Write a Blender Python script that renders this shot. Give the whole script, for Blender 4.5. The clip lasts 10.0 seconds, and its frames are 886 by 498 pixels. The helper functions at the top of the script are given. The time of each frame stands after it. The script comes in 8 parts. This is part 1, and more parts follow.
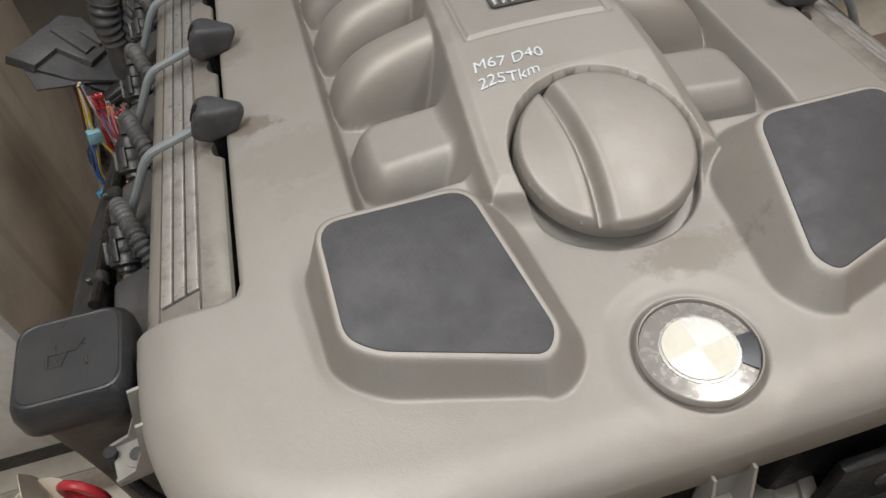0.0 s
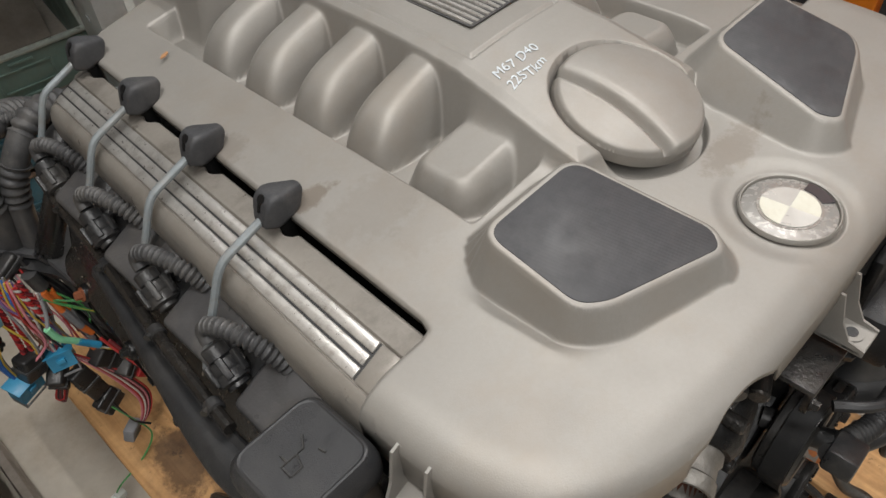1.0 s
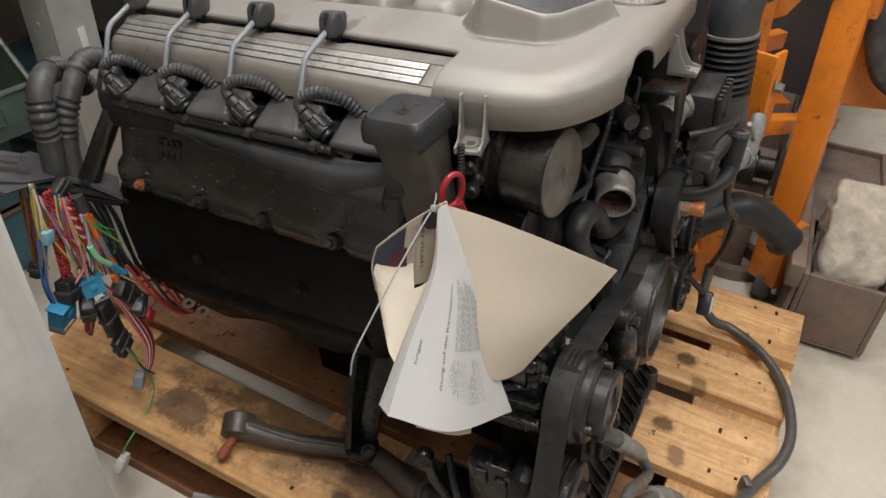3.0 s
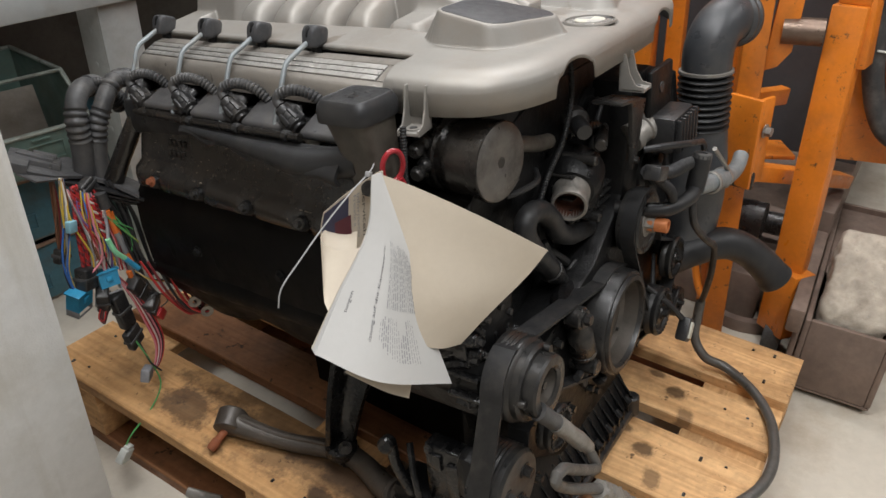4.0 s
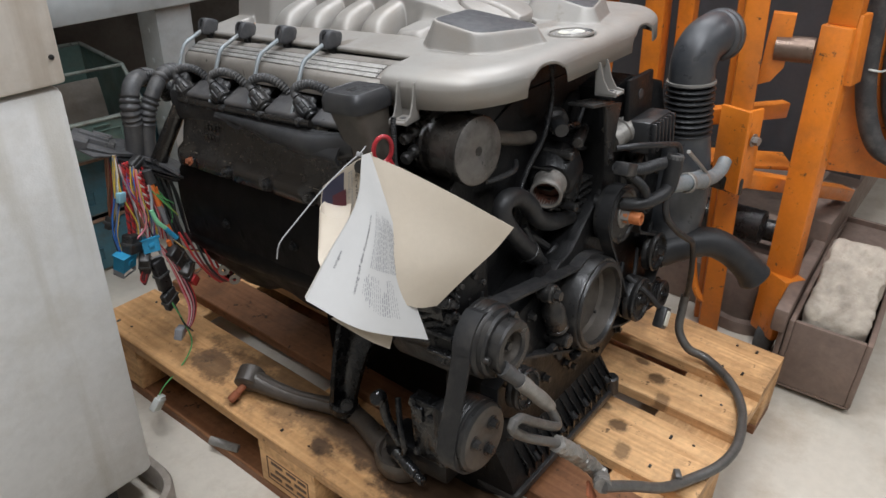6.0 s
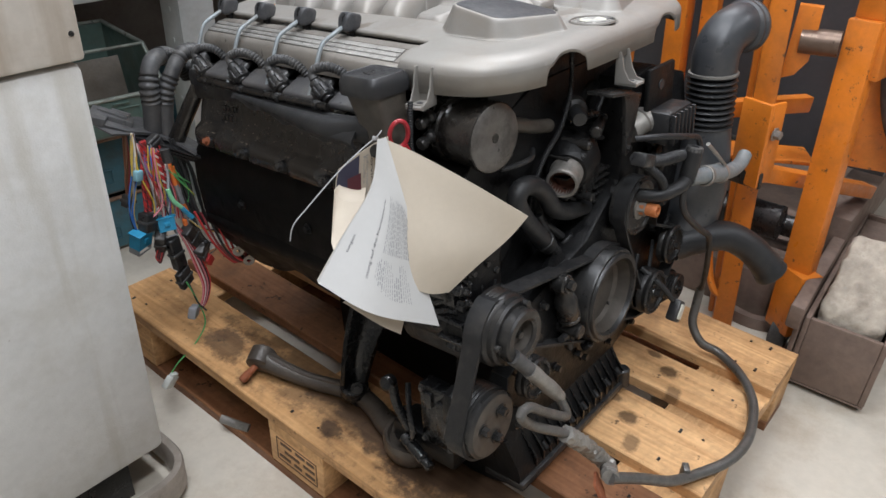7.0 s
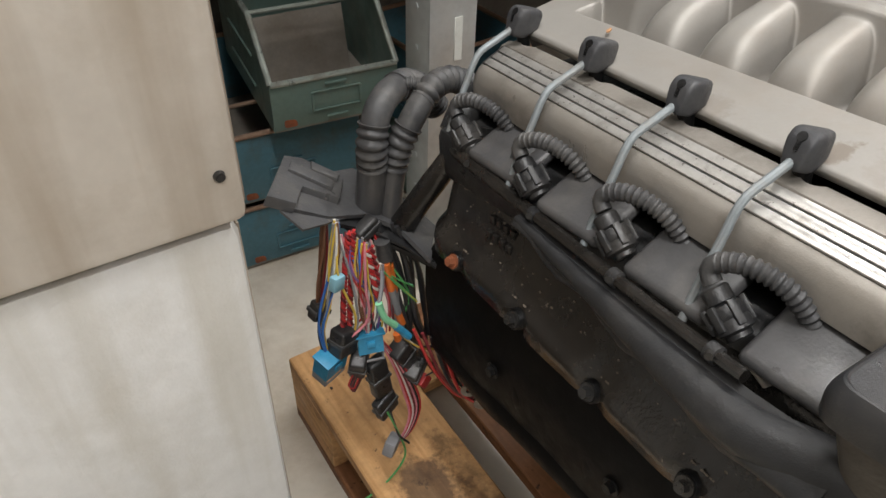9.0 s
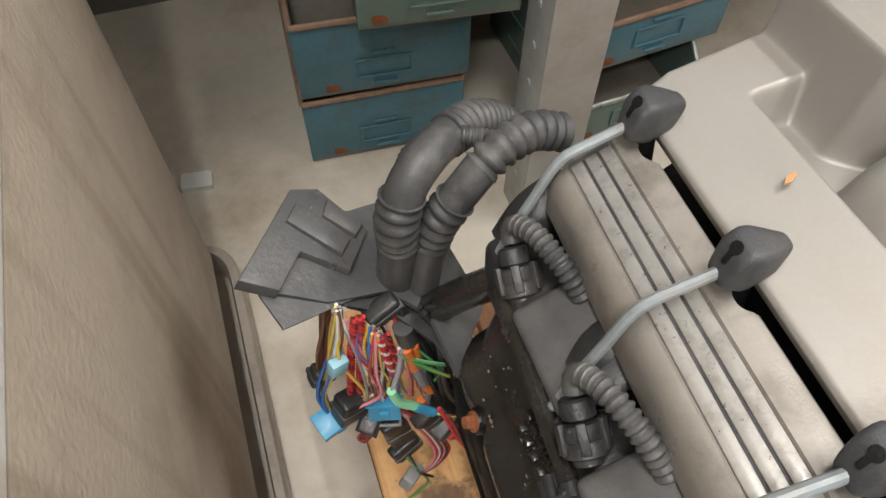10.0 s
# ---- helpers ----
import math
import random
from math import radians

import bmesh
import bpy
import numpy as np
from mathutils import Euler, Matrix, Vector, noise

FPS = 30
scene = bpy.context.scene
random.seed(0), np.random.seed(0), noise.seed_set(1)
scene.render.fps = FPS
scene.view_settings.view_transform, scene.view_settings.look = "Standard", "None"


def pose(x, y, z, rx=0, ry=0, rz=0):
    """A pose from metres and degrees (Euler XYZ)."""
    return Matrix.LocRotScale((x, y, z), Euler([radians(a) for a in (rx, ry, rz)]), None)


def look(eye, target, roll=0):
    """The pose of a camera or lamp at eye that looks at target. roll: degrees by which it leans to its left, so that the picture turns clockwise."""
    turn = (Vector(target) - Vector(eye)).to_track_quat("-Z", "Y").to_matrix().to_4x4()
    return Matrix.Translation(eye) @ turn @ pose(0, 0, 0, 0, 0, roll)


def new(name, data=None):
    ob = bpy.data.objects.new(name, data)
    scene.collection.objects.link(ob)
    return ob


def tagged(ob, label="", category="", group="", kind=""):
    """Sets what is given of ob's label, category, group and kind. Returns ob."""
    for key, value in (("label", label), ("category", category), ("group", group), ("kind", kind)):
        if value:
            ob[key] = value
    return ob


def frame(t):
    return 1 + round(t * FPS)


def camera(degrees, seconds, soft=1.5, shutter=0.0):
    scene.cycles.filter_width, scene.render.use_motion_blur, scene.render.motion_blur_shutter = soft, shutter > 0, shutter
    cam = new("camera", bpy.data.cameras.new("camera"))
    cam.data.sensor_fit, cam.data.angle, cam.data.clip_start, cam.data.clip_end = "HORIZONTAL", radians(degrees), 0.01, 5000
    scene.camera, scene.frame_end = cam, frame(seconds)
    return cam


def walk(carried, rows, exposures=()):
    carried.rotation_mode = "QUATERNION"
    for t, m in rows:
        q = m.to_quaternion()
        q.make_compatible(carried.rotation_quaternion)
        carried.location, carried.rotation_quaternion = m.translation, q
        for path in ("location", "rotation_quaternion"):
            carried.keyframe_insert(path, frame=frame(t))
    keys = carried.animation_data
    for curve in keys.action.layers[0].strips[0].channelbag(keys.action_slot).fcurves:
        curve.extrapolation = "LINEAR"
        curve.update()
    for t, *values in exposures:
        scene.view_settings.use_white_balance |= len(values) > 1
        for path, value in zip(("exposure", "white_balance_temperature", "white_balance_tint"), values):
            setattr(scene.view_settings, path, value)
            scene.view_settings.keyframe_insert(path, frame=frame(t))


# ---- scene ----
cam = camera(61.5, 10.0)
PATH = [
    (0, (-0.174, -0.138, 1.187), (0.108, 0.962, -0.459), -2.6),
    (0.5, (-0.322, -0.068, 1.201), (0.371, 0.893, -0.41), -1.1),
    (1, (-0.411, -0.063, 1.203), (0.503, 0.801, -0.353), 0.2),
    (1.5, (-0.539, -0.085, 1.187), (0.525, 0.733, -0.296), 0.4),
    (2, (-0.652, -0.099, 1.176), (0.584, 0.644, -0.209), 1.3),
    (2.5, (-0.776, -0.138, 1.155), (0.564, 0.563, -0.153), 1.8),
    (3, (-0.883, -0.195, 1.118), (0.537, 0.5, -0.107), 2.6),
    (4.5, (-0.946, -0.462, 1.058), (0.484, 0.556, 0.1), 1.5),
    (5, (-0.983, -0.509, 1.089), (0.426, 0.535, 0.128), 1.2),
    (5.5, (-1.0, -0.53, 1.1), (0.389, 0.518, 0.112), 1.3),
    (7, (-0.996, -0.531, 1.098), (0.342, 0.532, 0.058), 2.6),
    (7.5, (-0.975, -0.497, 1.116), (0.304, 0.606, 0.044), 3.0),
    (8, (-0.864, -0.331, 1.131), (0.334, 0.819, 0.017), 3.8),
    (8.5, (-0.763, -0.097, 1.114), (0.311, 1.093, -0.081), 3.6),
    (9, (-0.66, 0.059, 1.069), (0.197, 1.312, -0.232), 2.1),
    (9.5, (-0.51, 0.212, 1.076), (0.086, 1.445, -0.381), 3.9),
    (10, (-0.423, 0.346, 1.089), (-0.076, 1.35, -0.604), 1.0),
]
EXPOSURE = [(0, -0.12, 6450, 10), (1.5, 0.0, 6450, 10), (3.0, 0.22, 6450, 10), (4.5, 0.3, 6150, 10), (7.5, 0.42, 5900, 10), (8.5, 0.38, 6350, 10), (9.2, 0.45, 6480, 10), (10, 0.70, 6650, 10)]
walk(cam, [(t, look(eye, target, roll)) for t, eye, target, roll in PATH], EXPOSURE)

# ---- light and exposure ----
world = bpy.data.worlds.new("world")
scene.world = world
world.use_nodes = True
world.node_tree.nodes["Background"].inputs[0].default_value = (0.55, 0.56, 0.6, 1)
world.node_tree.nodes["Background"].inputs[1].default_value = 0.02


def tube_lamp(x, y, z, length, turn, watts, colour):
    data = bpy.data.lights.new("tube_light", "AREA")
    data.shape, data.size, data.size_y, data.energy, data.color = "RECTANGLE", length, 0.16, watts, colour
    ob = new("tube_light", data)
    ob.matrix_world = pose(x, y, z, 0, 0, turn)
    return ob


WARM = (1.0, 0.985, 0.965)
# overhead tubes are inferred; the last is added to brighten rear floor and bins
LAMPS = [(1.0, 0.5, 2.85, 90, 36), (-1.5, -1.0, 2.85, 0, 32), (0.7, -1.9, 2.85, 0, 19), (-0.55, 0.15, 2.85, 90, 33), (-1.1, 2.5, 2.85, 0, 36)]
for lx, ly, lz, lt, lw in LAMPS:
    tube_lamp(lx, ly, lz, 1.5, lt, lw, WARM)

# ---- materials ----
def material(name, colour, rough=0.5, metal=0.0, dirt=None, dirt_amount=0.4, dirt_scale=6.0, grain=0.0, grain_scale=200.0,
             vary=0.12, coat=0.0, speck=None, speck_scale=90.0, speck_level=0.7, island=0.0, spec=0.5, seed=0.0, rough_vary=0.15):
    """A painted, moulded or cast surface: colour with two scales of variation, dirt patches, specks and a fine relief."""
    m = bpy.data.materials.new(name)
    m.use_nodes = True
    n, l = m.node_tree.nodes, m.node_tree.links
    b = n["Principled BSDF"]
    tc = n.new("ShaderNodeTexCoord")
    mp = n.new("ShaderNodeMapping")
    mp.inputs["Location"].default_value = (seed, seed * 0.7, -seed)
    l.new(tc.outputs["Object"], mp.inputs[0])

    def tex(scale, detail=5.0, roughness=0.6):
        t = n.new("ShaderNodeTexNoise")
        t.inputs["Scale"].default_value, t.inputs["Detail"].default_value, t.inputs["Roughness"].default_value = scale, detail, roughness
        l.new(mp.outputs[0], t.inputs["Vector"])
        return t.outputs["Fac"]

    def ramp(fac, a, z, ca, cz):
        r = n.new("ShaderNodeValToRGB")
        r.color_ramp.elements[0].position, r.color_ramp.elements[1].position = a, z
        r.color_ramp.elements[0].color, r.color_ramp.elements[1].color = (*ca, 1), (*cz, 1)
        l.new(fac, r.inputs[0])
        return r.outputs["Color"]

    def mix(fac, a, z, mode="MIX"):
        x = n.new("ShaderNodeMix")
        x.data_type, x.blend_type = "RGBA", mode
        for i, v in ((0, fac), (6, a), (7, z)):
            if isinstance(v, (int, float)):
                x.inputs[i].default_value = v
            elif isinstance(v, tuple):
                x.inputs[i].default_value = (*v, 1)
            else:
                l.new(v, x.inputs[i])
        return x.outputs[2]

    lo, hi = tuple(c * (1 - vary) for c in colour), tuple(min(1, c * (1 + vary)) for c in colour)
    col = ramp(tex(dirt_scale * 1.7), 0.3, 0.7, lo, hi)
    col = mix(0.5, col, ramp(tex(grain_scale * 0.35, 3), 0.25, 0.75, lo, hi))
    if island:
        info = n.new("ShaderNodeObjectInfo")
        col = mix(1.0, col, ramp(info.outputs["Random"], 0, 1, (1 - island,) * 3, (1 + island * 0.3, 1 + island * 0.2, 1.0)), "MULTIPLY")
    if dirt:
        mask = ramp(tex(dirt_scale, 8, 0.7), 0.48, 0.72, (0, 0, 0), (dirt_amount,) * 3)
        col = mix(mask, col, dirt)
    if speck:
        mask = ramp(tex(speck_scale, 4, 0.75), speck_level - 0.06, speck_level, (0, 0, 0), (0.9, 0.9, 0.9))
        col = mix(mask, col, speck)
    l.new(col, b.inputs["Base Color"])
    b.inputs["Metallic"].default_value = metal
    b.inputs["Specular IOR Level"].default_value = spec
    b.inputs["Coat Weight"].default_value = coat
    rr = n.new("ShaderNodeMapRange")
    rr.inputs["To Min"].default_value, rr.inputs["To Max"].default_value = max(0.03, rough - rough_vary), min(1, rough + rough_vary)
    rr.inputs["From Min"].default_value, rr.inputs["From Max"].default_value = 0.3, 0.7
    l.new(tex(dirt_scale * 3), rr.inputs["Value"])
    l.new(rr.outputs[0], b.inputs["Roughness"])
    if grain:
        bp = n.new("ShaderNodeBump")
        bp.inputs["Strength"].default_value, bp.inputs["Distance"].default_value = min(1, grain), 0.0012
        l.new(tex(grain_scale, 3), bp.inputs["Height"])
        l.new(bp.outputs[0], b.inputs["Normal"])
    return m


COVER = material("silver_plastic", (0.272, 0.258, 0.236), 0.50, 0.35, dirt=(0.25, 0.20, 0.15), dirt_amount=0.35, dirt_scale=9, grain=0.12, grain_scale=900,
                 vary=0.05, speck=(0.12, 0.09, 0.07), speck_scale=55, speck_level=0.80, rough_vary=0.06)
COVER_LID = material("silver_plastic_lid", (0.265, 0.250, 0.228), 0.46, 0.35, dirt=(0.20, 0.16, 0.12), dirt_amount=0.3, dirt_scale=14, grain=0.12, grain_scale=900, vary=0.05, rough_vary=0.06, seed=3)
PANEL = material("side_panel_plastic", (0.255, 0.235, 0.208), 0.40, 0.4, dirt=(0.07, 0.058, 0.047), dirt_amount=0.75, dirt_scale=13, grain=0.15, grain_scale=700, vary=0.08)
CHROME = material("worn_chrome", (0.45, 0.435, 0.41), 0.33, 0.6, dirt=(0.15, 0.13, 0.105), dirt_amount=0.55, dirt_scale=80, grain=0.1, grain_scale=400, vary=0.08, speck=(0.13, 0.115, 0.095), speck_scale=200, speck_level=0.72, rough_vary=0.07)
RUBBER = material("black_rubber", (0.046, 0.046, 0.047), 0.47, 0.0, dirt=(0.175, 0.165, 0.15), dirt_amount=0.6, dirt_scale=14, grain=0.3, grain_scale=500, vary=0.2, spec=0.35, speck=(0.13, 0.12, 0.105), speck_scale=160, speck_level=0.74)
HOSE = material("dark_hose_rubber", (0.017, 0.0172, 0.018), 0.46, 0.0, dirt=(0.05, 0.046, 0.042), dirt_amount=0.45, dirt_scale=18, grain=0.25, grain_scale=500, vary=0.2, spec=0.4)
CAPRUB = material("dark_grey_rubber", (0.036, 0.037, 0.040), 0.6, 0.0, dirt=(0.11, 0.105, 0.1), dirt_amount=0.4, dirt_scale=30, grain=0.3, grain_scale=700, vary=0.15)
PLASTIC = material("black_plastic", (0.017, 0.0172, 0.018), 0.38, 0.0, dirt=(0.085, 0.077, 0.067), dirt_amount=0.5, dirt_scale=16, grain=0.35, grain_scale=420, vary=0.2, spec=0.5, speck=(0.12, 0.11, 0.095), speck_scale=170, speck_level=0.73)
FILLER = material("filler_cap_plastic", (0.017, 0.0175, 0.019), 0.42, 0.0, dirt=(0.05, 0.047, 0.044), dirt_amount=0.3, dirt_scale=25, grain=0.25, grain_scale=900, vary=0.1)
TRAYMAT = material("dusty_tray_plastic", (0.060, 0.060, 0.062), 0.42, 0.0, dirt=(0.13, 0.12, 0.105), dirt_amount=0.5, dirt_scale=14, grain=0.35, grain_scale=300, vary=0.25, speck=(0.22, 0.19, 0.15), speck_scale=150, speck_level=0.70)
# darker copy of BLOCK; shade below the head is put into its colour
SHADEBLACK = material("shaded_black_metal", (0.004, 0.0037, 0.0036), 0.5, 0.0, dirt=(0.011, 0.009, 0.0075), dirt_amount=0.5, dirt_scale=9, grain=0.3, grain_scale=120, vary=0.4, spec=0.12)
DUSTY = material("dusty_grey_plastic", (0.058, 0.057, 0.058), 0.42, 0.0, dirt=(0.14, 0.128, 0.112), dirt_amount=0.4, dirt_scale=16, grain=0.25, grain_scale=400, vary=0.2)
PIPE = material("dull_dark_pipe", (0.125, 0.12, 0.112), 0.42, 0.5, dirt=(0.08, 0.07, 0.055), dirt_amount=0.6, dirt_scale=26, grain=0.3, grain_scale=500, vary=0.2)
DUCT = material("grey_black_duct_plastic", (0.040, 0.042, 0.046), 0.38, 0.0, dirt=(0.12, 0.112, 0.10), dirt_amount=0.5, dirt_scale=10, grain=0.25, grain_scale=500, vary=0.15)
GRIT = material("dried_mud_specks", (0.13, 0.105, 0.08), 0.85, 0.0, vary=0.35, grain=0.4)
OILY = material("oily_cast_metal", (0.014, 0.0126, 0.0114), 0.24, 0.1, dirt=(0.085, 0.07, 0.054), dirt_amount=0.28, dirt_scale=10, grain=0.4, grain_scale=260, vary=0.35, speck=(0.24, 0.20, 0.16), speck_scale=150, speck_level=0.735, spec=0.6)
NECK = material("filler_neck_plastic", (0.066, 0.057, 0.046), 0.5, 0.0, dirt=(0.025, 0.02, 0.016), dirt_amount=0.85, dirt_scale=14, grain=0.4, grain_scale=240, vary=0.25)
BLOCK = material("greasy_black_iron", (0.0055, 0.0055, 0.0057), 0.42, 0.0, dirt=(0.016, 0.015, 0.0145), dirt_amount=0.5, dirt_scale=14, grain=0.8, grain_scale=150, vary=0.4, speck=(0.12, 0.112, 0.10), speck_scale=110, speck_level=0.765, spec=0.3)
GREASE = material("glossy_greasy_black", (0.0055, 0.0056, 0.006), 0.24, 0.0, dirt=(0.02, 0.0185, 0.017), dirt_amount=0.5, dirt_scale=22, grain=0.9, grain_scale=120, vary=0.4, spec=0.5, speck=(0.14, 0.13, 0.115), speck_scale=120, speck_level=0.74)
ALU = material("dull_aluminium", (0.30, 0.285, 0.26), 0.46, 0.6, dirt=(0.09, 0.075, 0.06), dirt_amount=0.7, dirt_scale=18, grain=0.4, grain_scale=300, vary=0.2)
STEEL = material("grey_steel_pipe", (0.215, 0.24, 0.25), 0.52, 0.25, dirt=(0.20, 0.165, 0.13), dirt_amount=0.6, dirt_scale=30, grain=0.2, grain_scale=600, vary=0.15)
DARKSTEEL = material("dark_steel", (0.045, 0.044, 0.043), 0.32, 0.6, dirt=(0.085, 0.075, 0.063), dirt_amount=0.6, dirt_scale=18, grain=0.6, grain_scale=260, vary=0.3, speck=(0.22, 0.2, 0.17), speck_scale=140, speck_level=0.72)
PULLEY = material("pulley_black", (0.018, 0.0176, 0.0172), 0.36, 0.15, dirt=(0.065, 0.057, 0.048), dirt_amount=0.55, dirt_scale=20, grain=0.25, grain_scale=300, vary=0.25, spec=0.5)
DISH = material("dusty_pulley_dish", (0.105, 0.092, 0.078), 0.52, 0.4, dirt=(0.06, 0.05, 0.04), dirt_amount=0.7, dirt_scale=16, grain=0.3, grain_scale=300, vary=0.2)
RUST = material("rust", (0.24, 0.075, 0.03), 0.75, 0.1, dirt=(0.10, 0.035, 0.02), dirt_amount=0.6, dirt_scale=40, grain=0.6, grain_scale=400, vary=0.3)
BORE = material("dark_rusty_bore", (0.10, 0.036, 0.02), 0.8, 0.0, dirt=(0.035, 0.018, 0.012), dirt_amount=0.7, dirt_scale=50, grain=0.5, grain_scale=300, vary=0.25)
COPPER = material("orange_bolt", (0.50, 0.17, 0.055), 0.5, 0.3, dirt=(0.22, 0.07, 0.03), dirt_amount=0.5, dirt_scale=60, grain=0.3, grain_scale=500, vary=0.15)
BELT = material("ribbed_belt", (0.016, 0.016, 0.0165), 0.55, 0.0, dirt=(0.09, 0.08, 0.07), dirt_amount=0.4, dirt_scale=25, grain=0.25, grain_scale=600, vary=0.15, spec=0.35)
INSERT = material("woven_insert", (0.040, 0.040, 0.043), 0.58, 0.0, dirt=(0.13, 0.125, 0.12), dirt_amount=0.22, dirt_scale=20, grain=0.1, grain_scale=800, vary=0.1, speck=(0.3, 0.29, 0.28), speck_scale=140, speck_level=0.80)
RED = material("red_plastic", (0.30, 0.017, 0.024), 0.35, 0.0, vary=0.15, grain=0.1)
PAPER = material("cream_card", (0.54, 0.475, 0.385), 0.6, 0.0, dirt=(0.46, 0.38, 0.28), dirt_amount=0.3, dirt_scale=8, grain=0.1, grain_scale=300, vary=0.04, spec=0.3)
PAGE = material("white_paper", (0.53, 0.525, 0.51), 0.7, 0.0, grain=0.08, grain_scale=300, vary=0.03, spec=0.25)
TIEGREY = material("grey_cable_tie", (0.27, 0.27, 0.27), 0.4, 0.0, vary=0.08)
INK = material("printing_ink", (0.30, 0.30, 0.31), 0.7, 0.0, vary=0.1)
INKDARK = material("bold_printing_ink", (0.07, 0.07, 0.08), 0.7, 0.0, vary=0.1)
NAVY = material("navy_print", (0.035, 0.037, 0.075), 0.5, 0.0, vary=0.1)
MAROON = material("maroon_print", (0.09, 0.02, 0.03), 0.5, 0.0, vary=0.15)
WHITE = material("white_plastic", (0.62, 0.64, 0.60), 0.4, 0.0, dirt=(0.4, 0.38, 0.32), dirt_amount=0.4, dirt_scale=40, vary=0.06)
MARKER = material("white_marker_ink", (0.50, 0.54, 0.57), 0.5, 0.0, vary=0.1, dirt=(0.45, 0.46, 0.46), dirt_amount=0.5, dirt_scale=220)
WOOD = material("pallet_wood", (0.69, 0.435, 0.215), 0.60, 0.0, dirt=(0.12, 0.072, 0.038), dirt_amount=0.8, dirt_scale=5.5, grain=0.45, grain_scale=240, vary=0.2, island=0.3, spec=0.3, speck=(0.11, 0.066, 0.036), speck_scale=34, speck_level=0.70)
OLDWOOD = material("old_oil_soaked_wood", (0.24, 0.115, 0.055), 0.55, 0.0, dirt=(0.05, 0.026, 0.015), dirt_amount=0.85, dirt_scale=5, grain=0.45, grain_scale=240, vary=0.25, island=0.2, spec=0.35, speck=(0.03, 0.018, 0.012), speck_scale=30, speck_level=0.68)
ARMCAST = material("grimy_cast_arm", (0.066, 0.055, 0.045), 0.42, 0.15, dirt=(0.04, 0.032, 0.026), dirt_amount=0.8, dirt_scale=20, grain=0.5, grain_scale=220, vary=0.25, speck=(0.2, 0.17, 0.13), speck_scale=110, speck_level=0.74)
CANFACE = material("scuffed_canister_face", (0.145, 0.136, 0.125), 0.40, 0.5, dirt=(0.04, 0.034, 0.028), dirt_amount=0.9, dirt_scale=24, grain=0.3, grain_scale=300, vary=0.3, speck=(0.3, 0.28, 0.25), speck_scale=120, speck_level=0.72)
ROLLER = material("worn_steel_roller", (0.17, 0.12, 0.09), 0.38, 0.6, dirt=(0.12, 0.07, 0.045), dirt_amount=0.7, dirt_scale=18, grain=0.3, grain_scale=300, vary=0.2)
STAIN = material("stencil_ink", (0.12, 0.068, 0.04), 0.7, 0.0, vary=0.2)
FLOOR = material("concrete_floor", (0.52, 0.475, 0.40), 0.6, 0.0, dirt=(0.30, 0.225, 0.145), dirt_amount=0.8, dirt_scale=3.1, grain=0.35, grain_scale=120, vary=0.1, speck=(0.17, 0.14, 0.11), speck_scale=40, speck_level=0.76)
PLASTER = material("workshop_wall", (0.50, 0.495, 0.485), 0.8, 0.0, dirt=(0.34, 0.33, 0.31), dirt_amount=0.5, dirt_scale=2, grain=0.4, grain_scale=90, vary=0.12)
CEILING = material("ceiling_paint", (0.55, 0.54, 0.52), 0.85, 0.0, dirt=(0.4, 0.38, 0.35), dirt_amount=0.3, dirt_scale=1.5, vary=0.06)
RAILPAINT = material("dark_rail", (0.31, 0.27, 0.23), 0.45, 0.2, dirt=(0.07, 0.06, 0.05), dirt_amount=0.5, dirt_scale=14, grain=0.2, vary=0.2)
GREEN = material("green_bin_paint", (0.13, 0.195, 0.17), 0.42, 0.1, dirt=(0.18, 0.12, 0.075), dirt_amount=0.5, dirt_scale=7, grain=0.25, grain_scale=260, vary=0.15, speck=(0.30, 0.27, 0.24), speck_scale=45, speck_level=0.75)
BLUE = material("blue_bin_paint", (0.070, 0.175, 0.225), 0.45, 0.1, dirt=(0.085, 0.066, 0.05), dirt_amount=0.9, dirt_scale=6, grain=0.25, grain_scale=260, vary=0.2, speck=(0.25, 0.13, 0.07), speck_scale=40, speck_level=0.72)


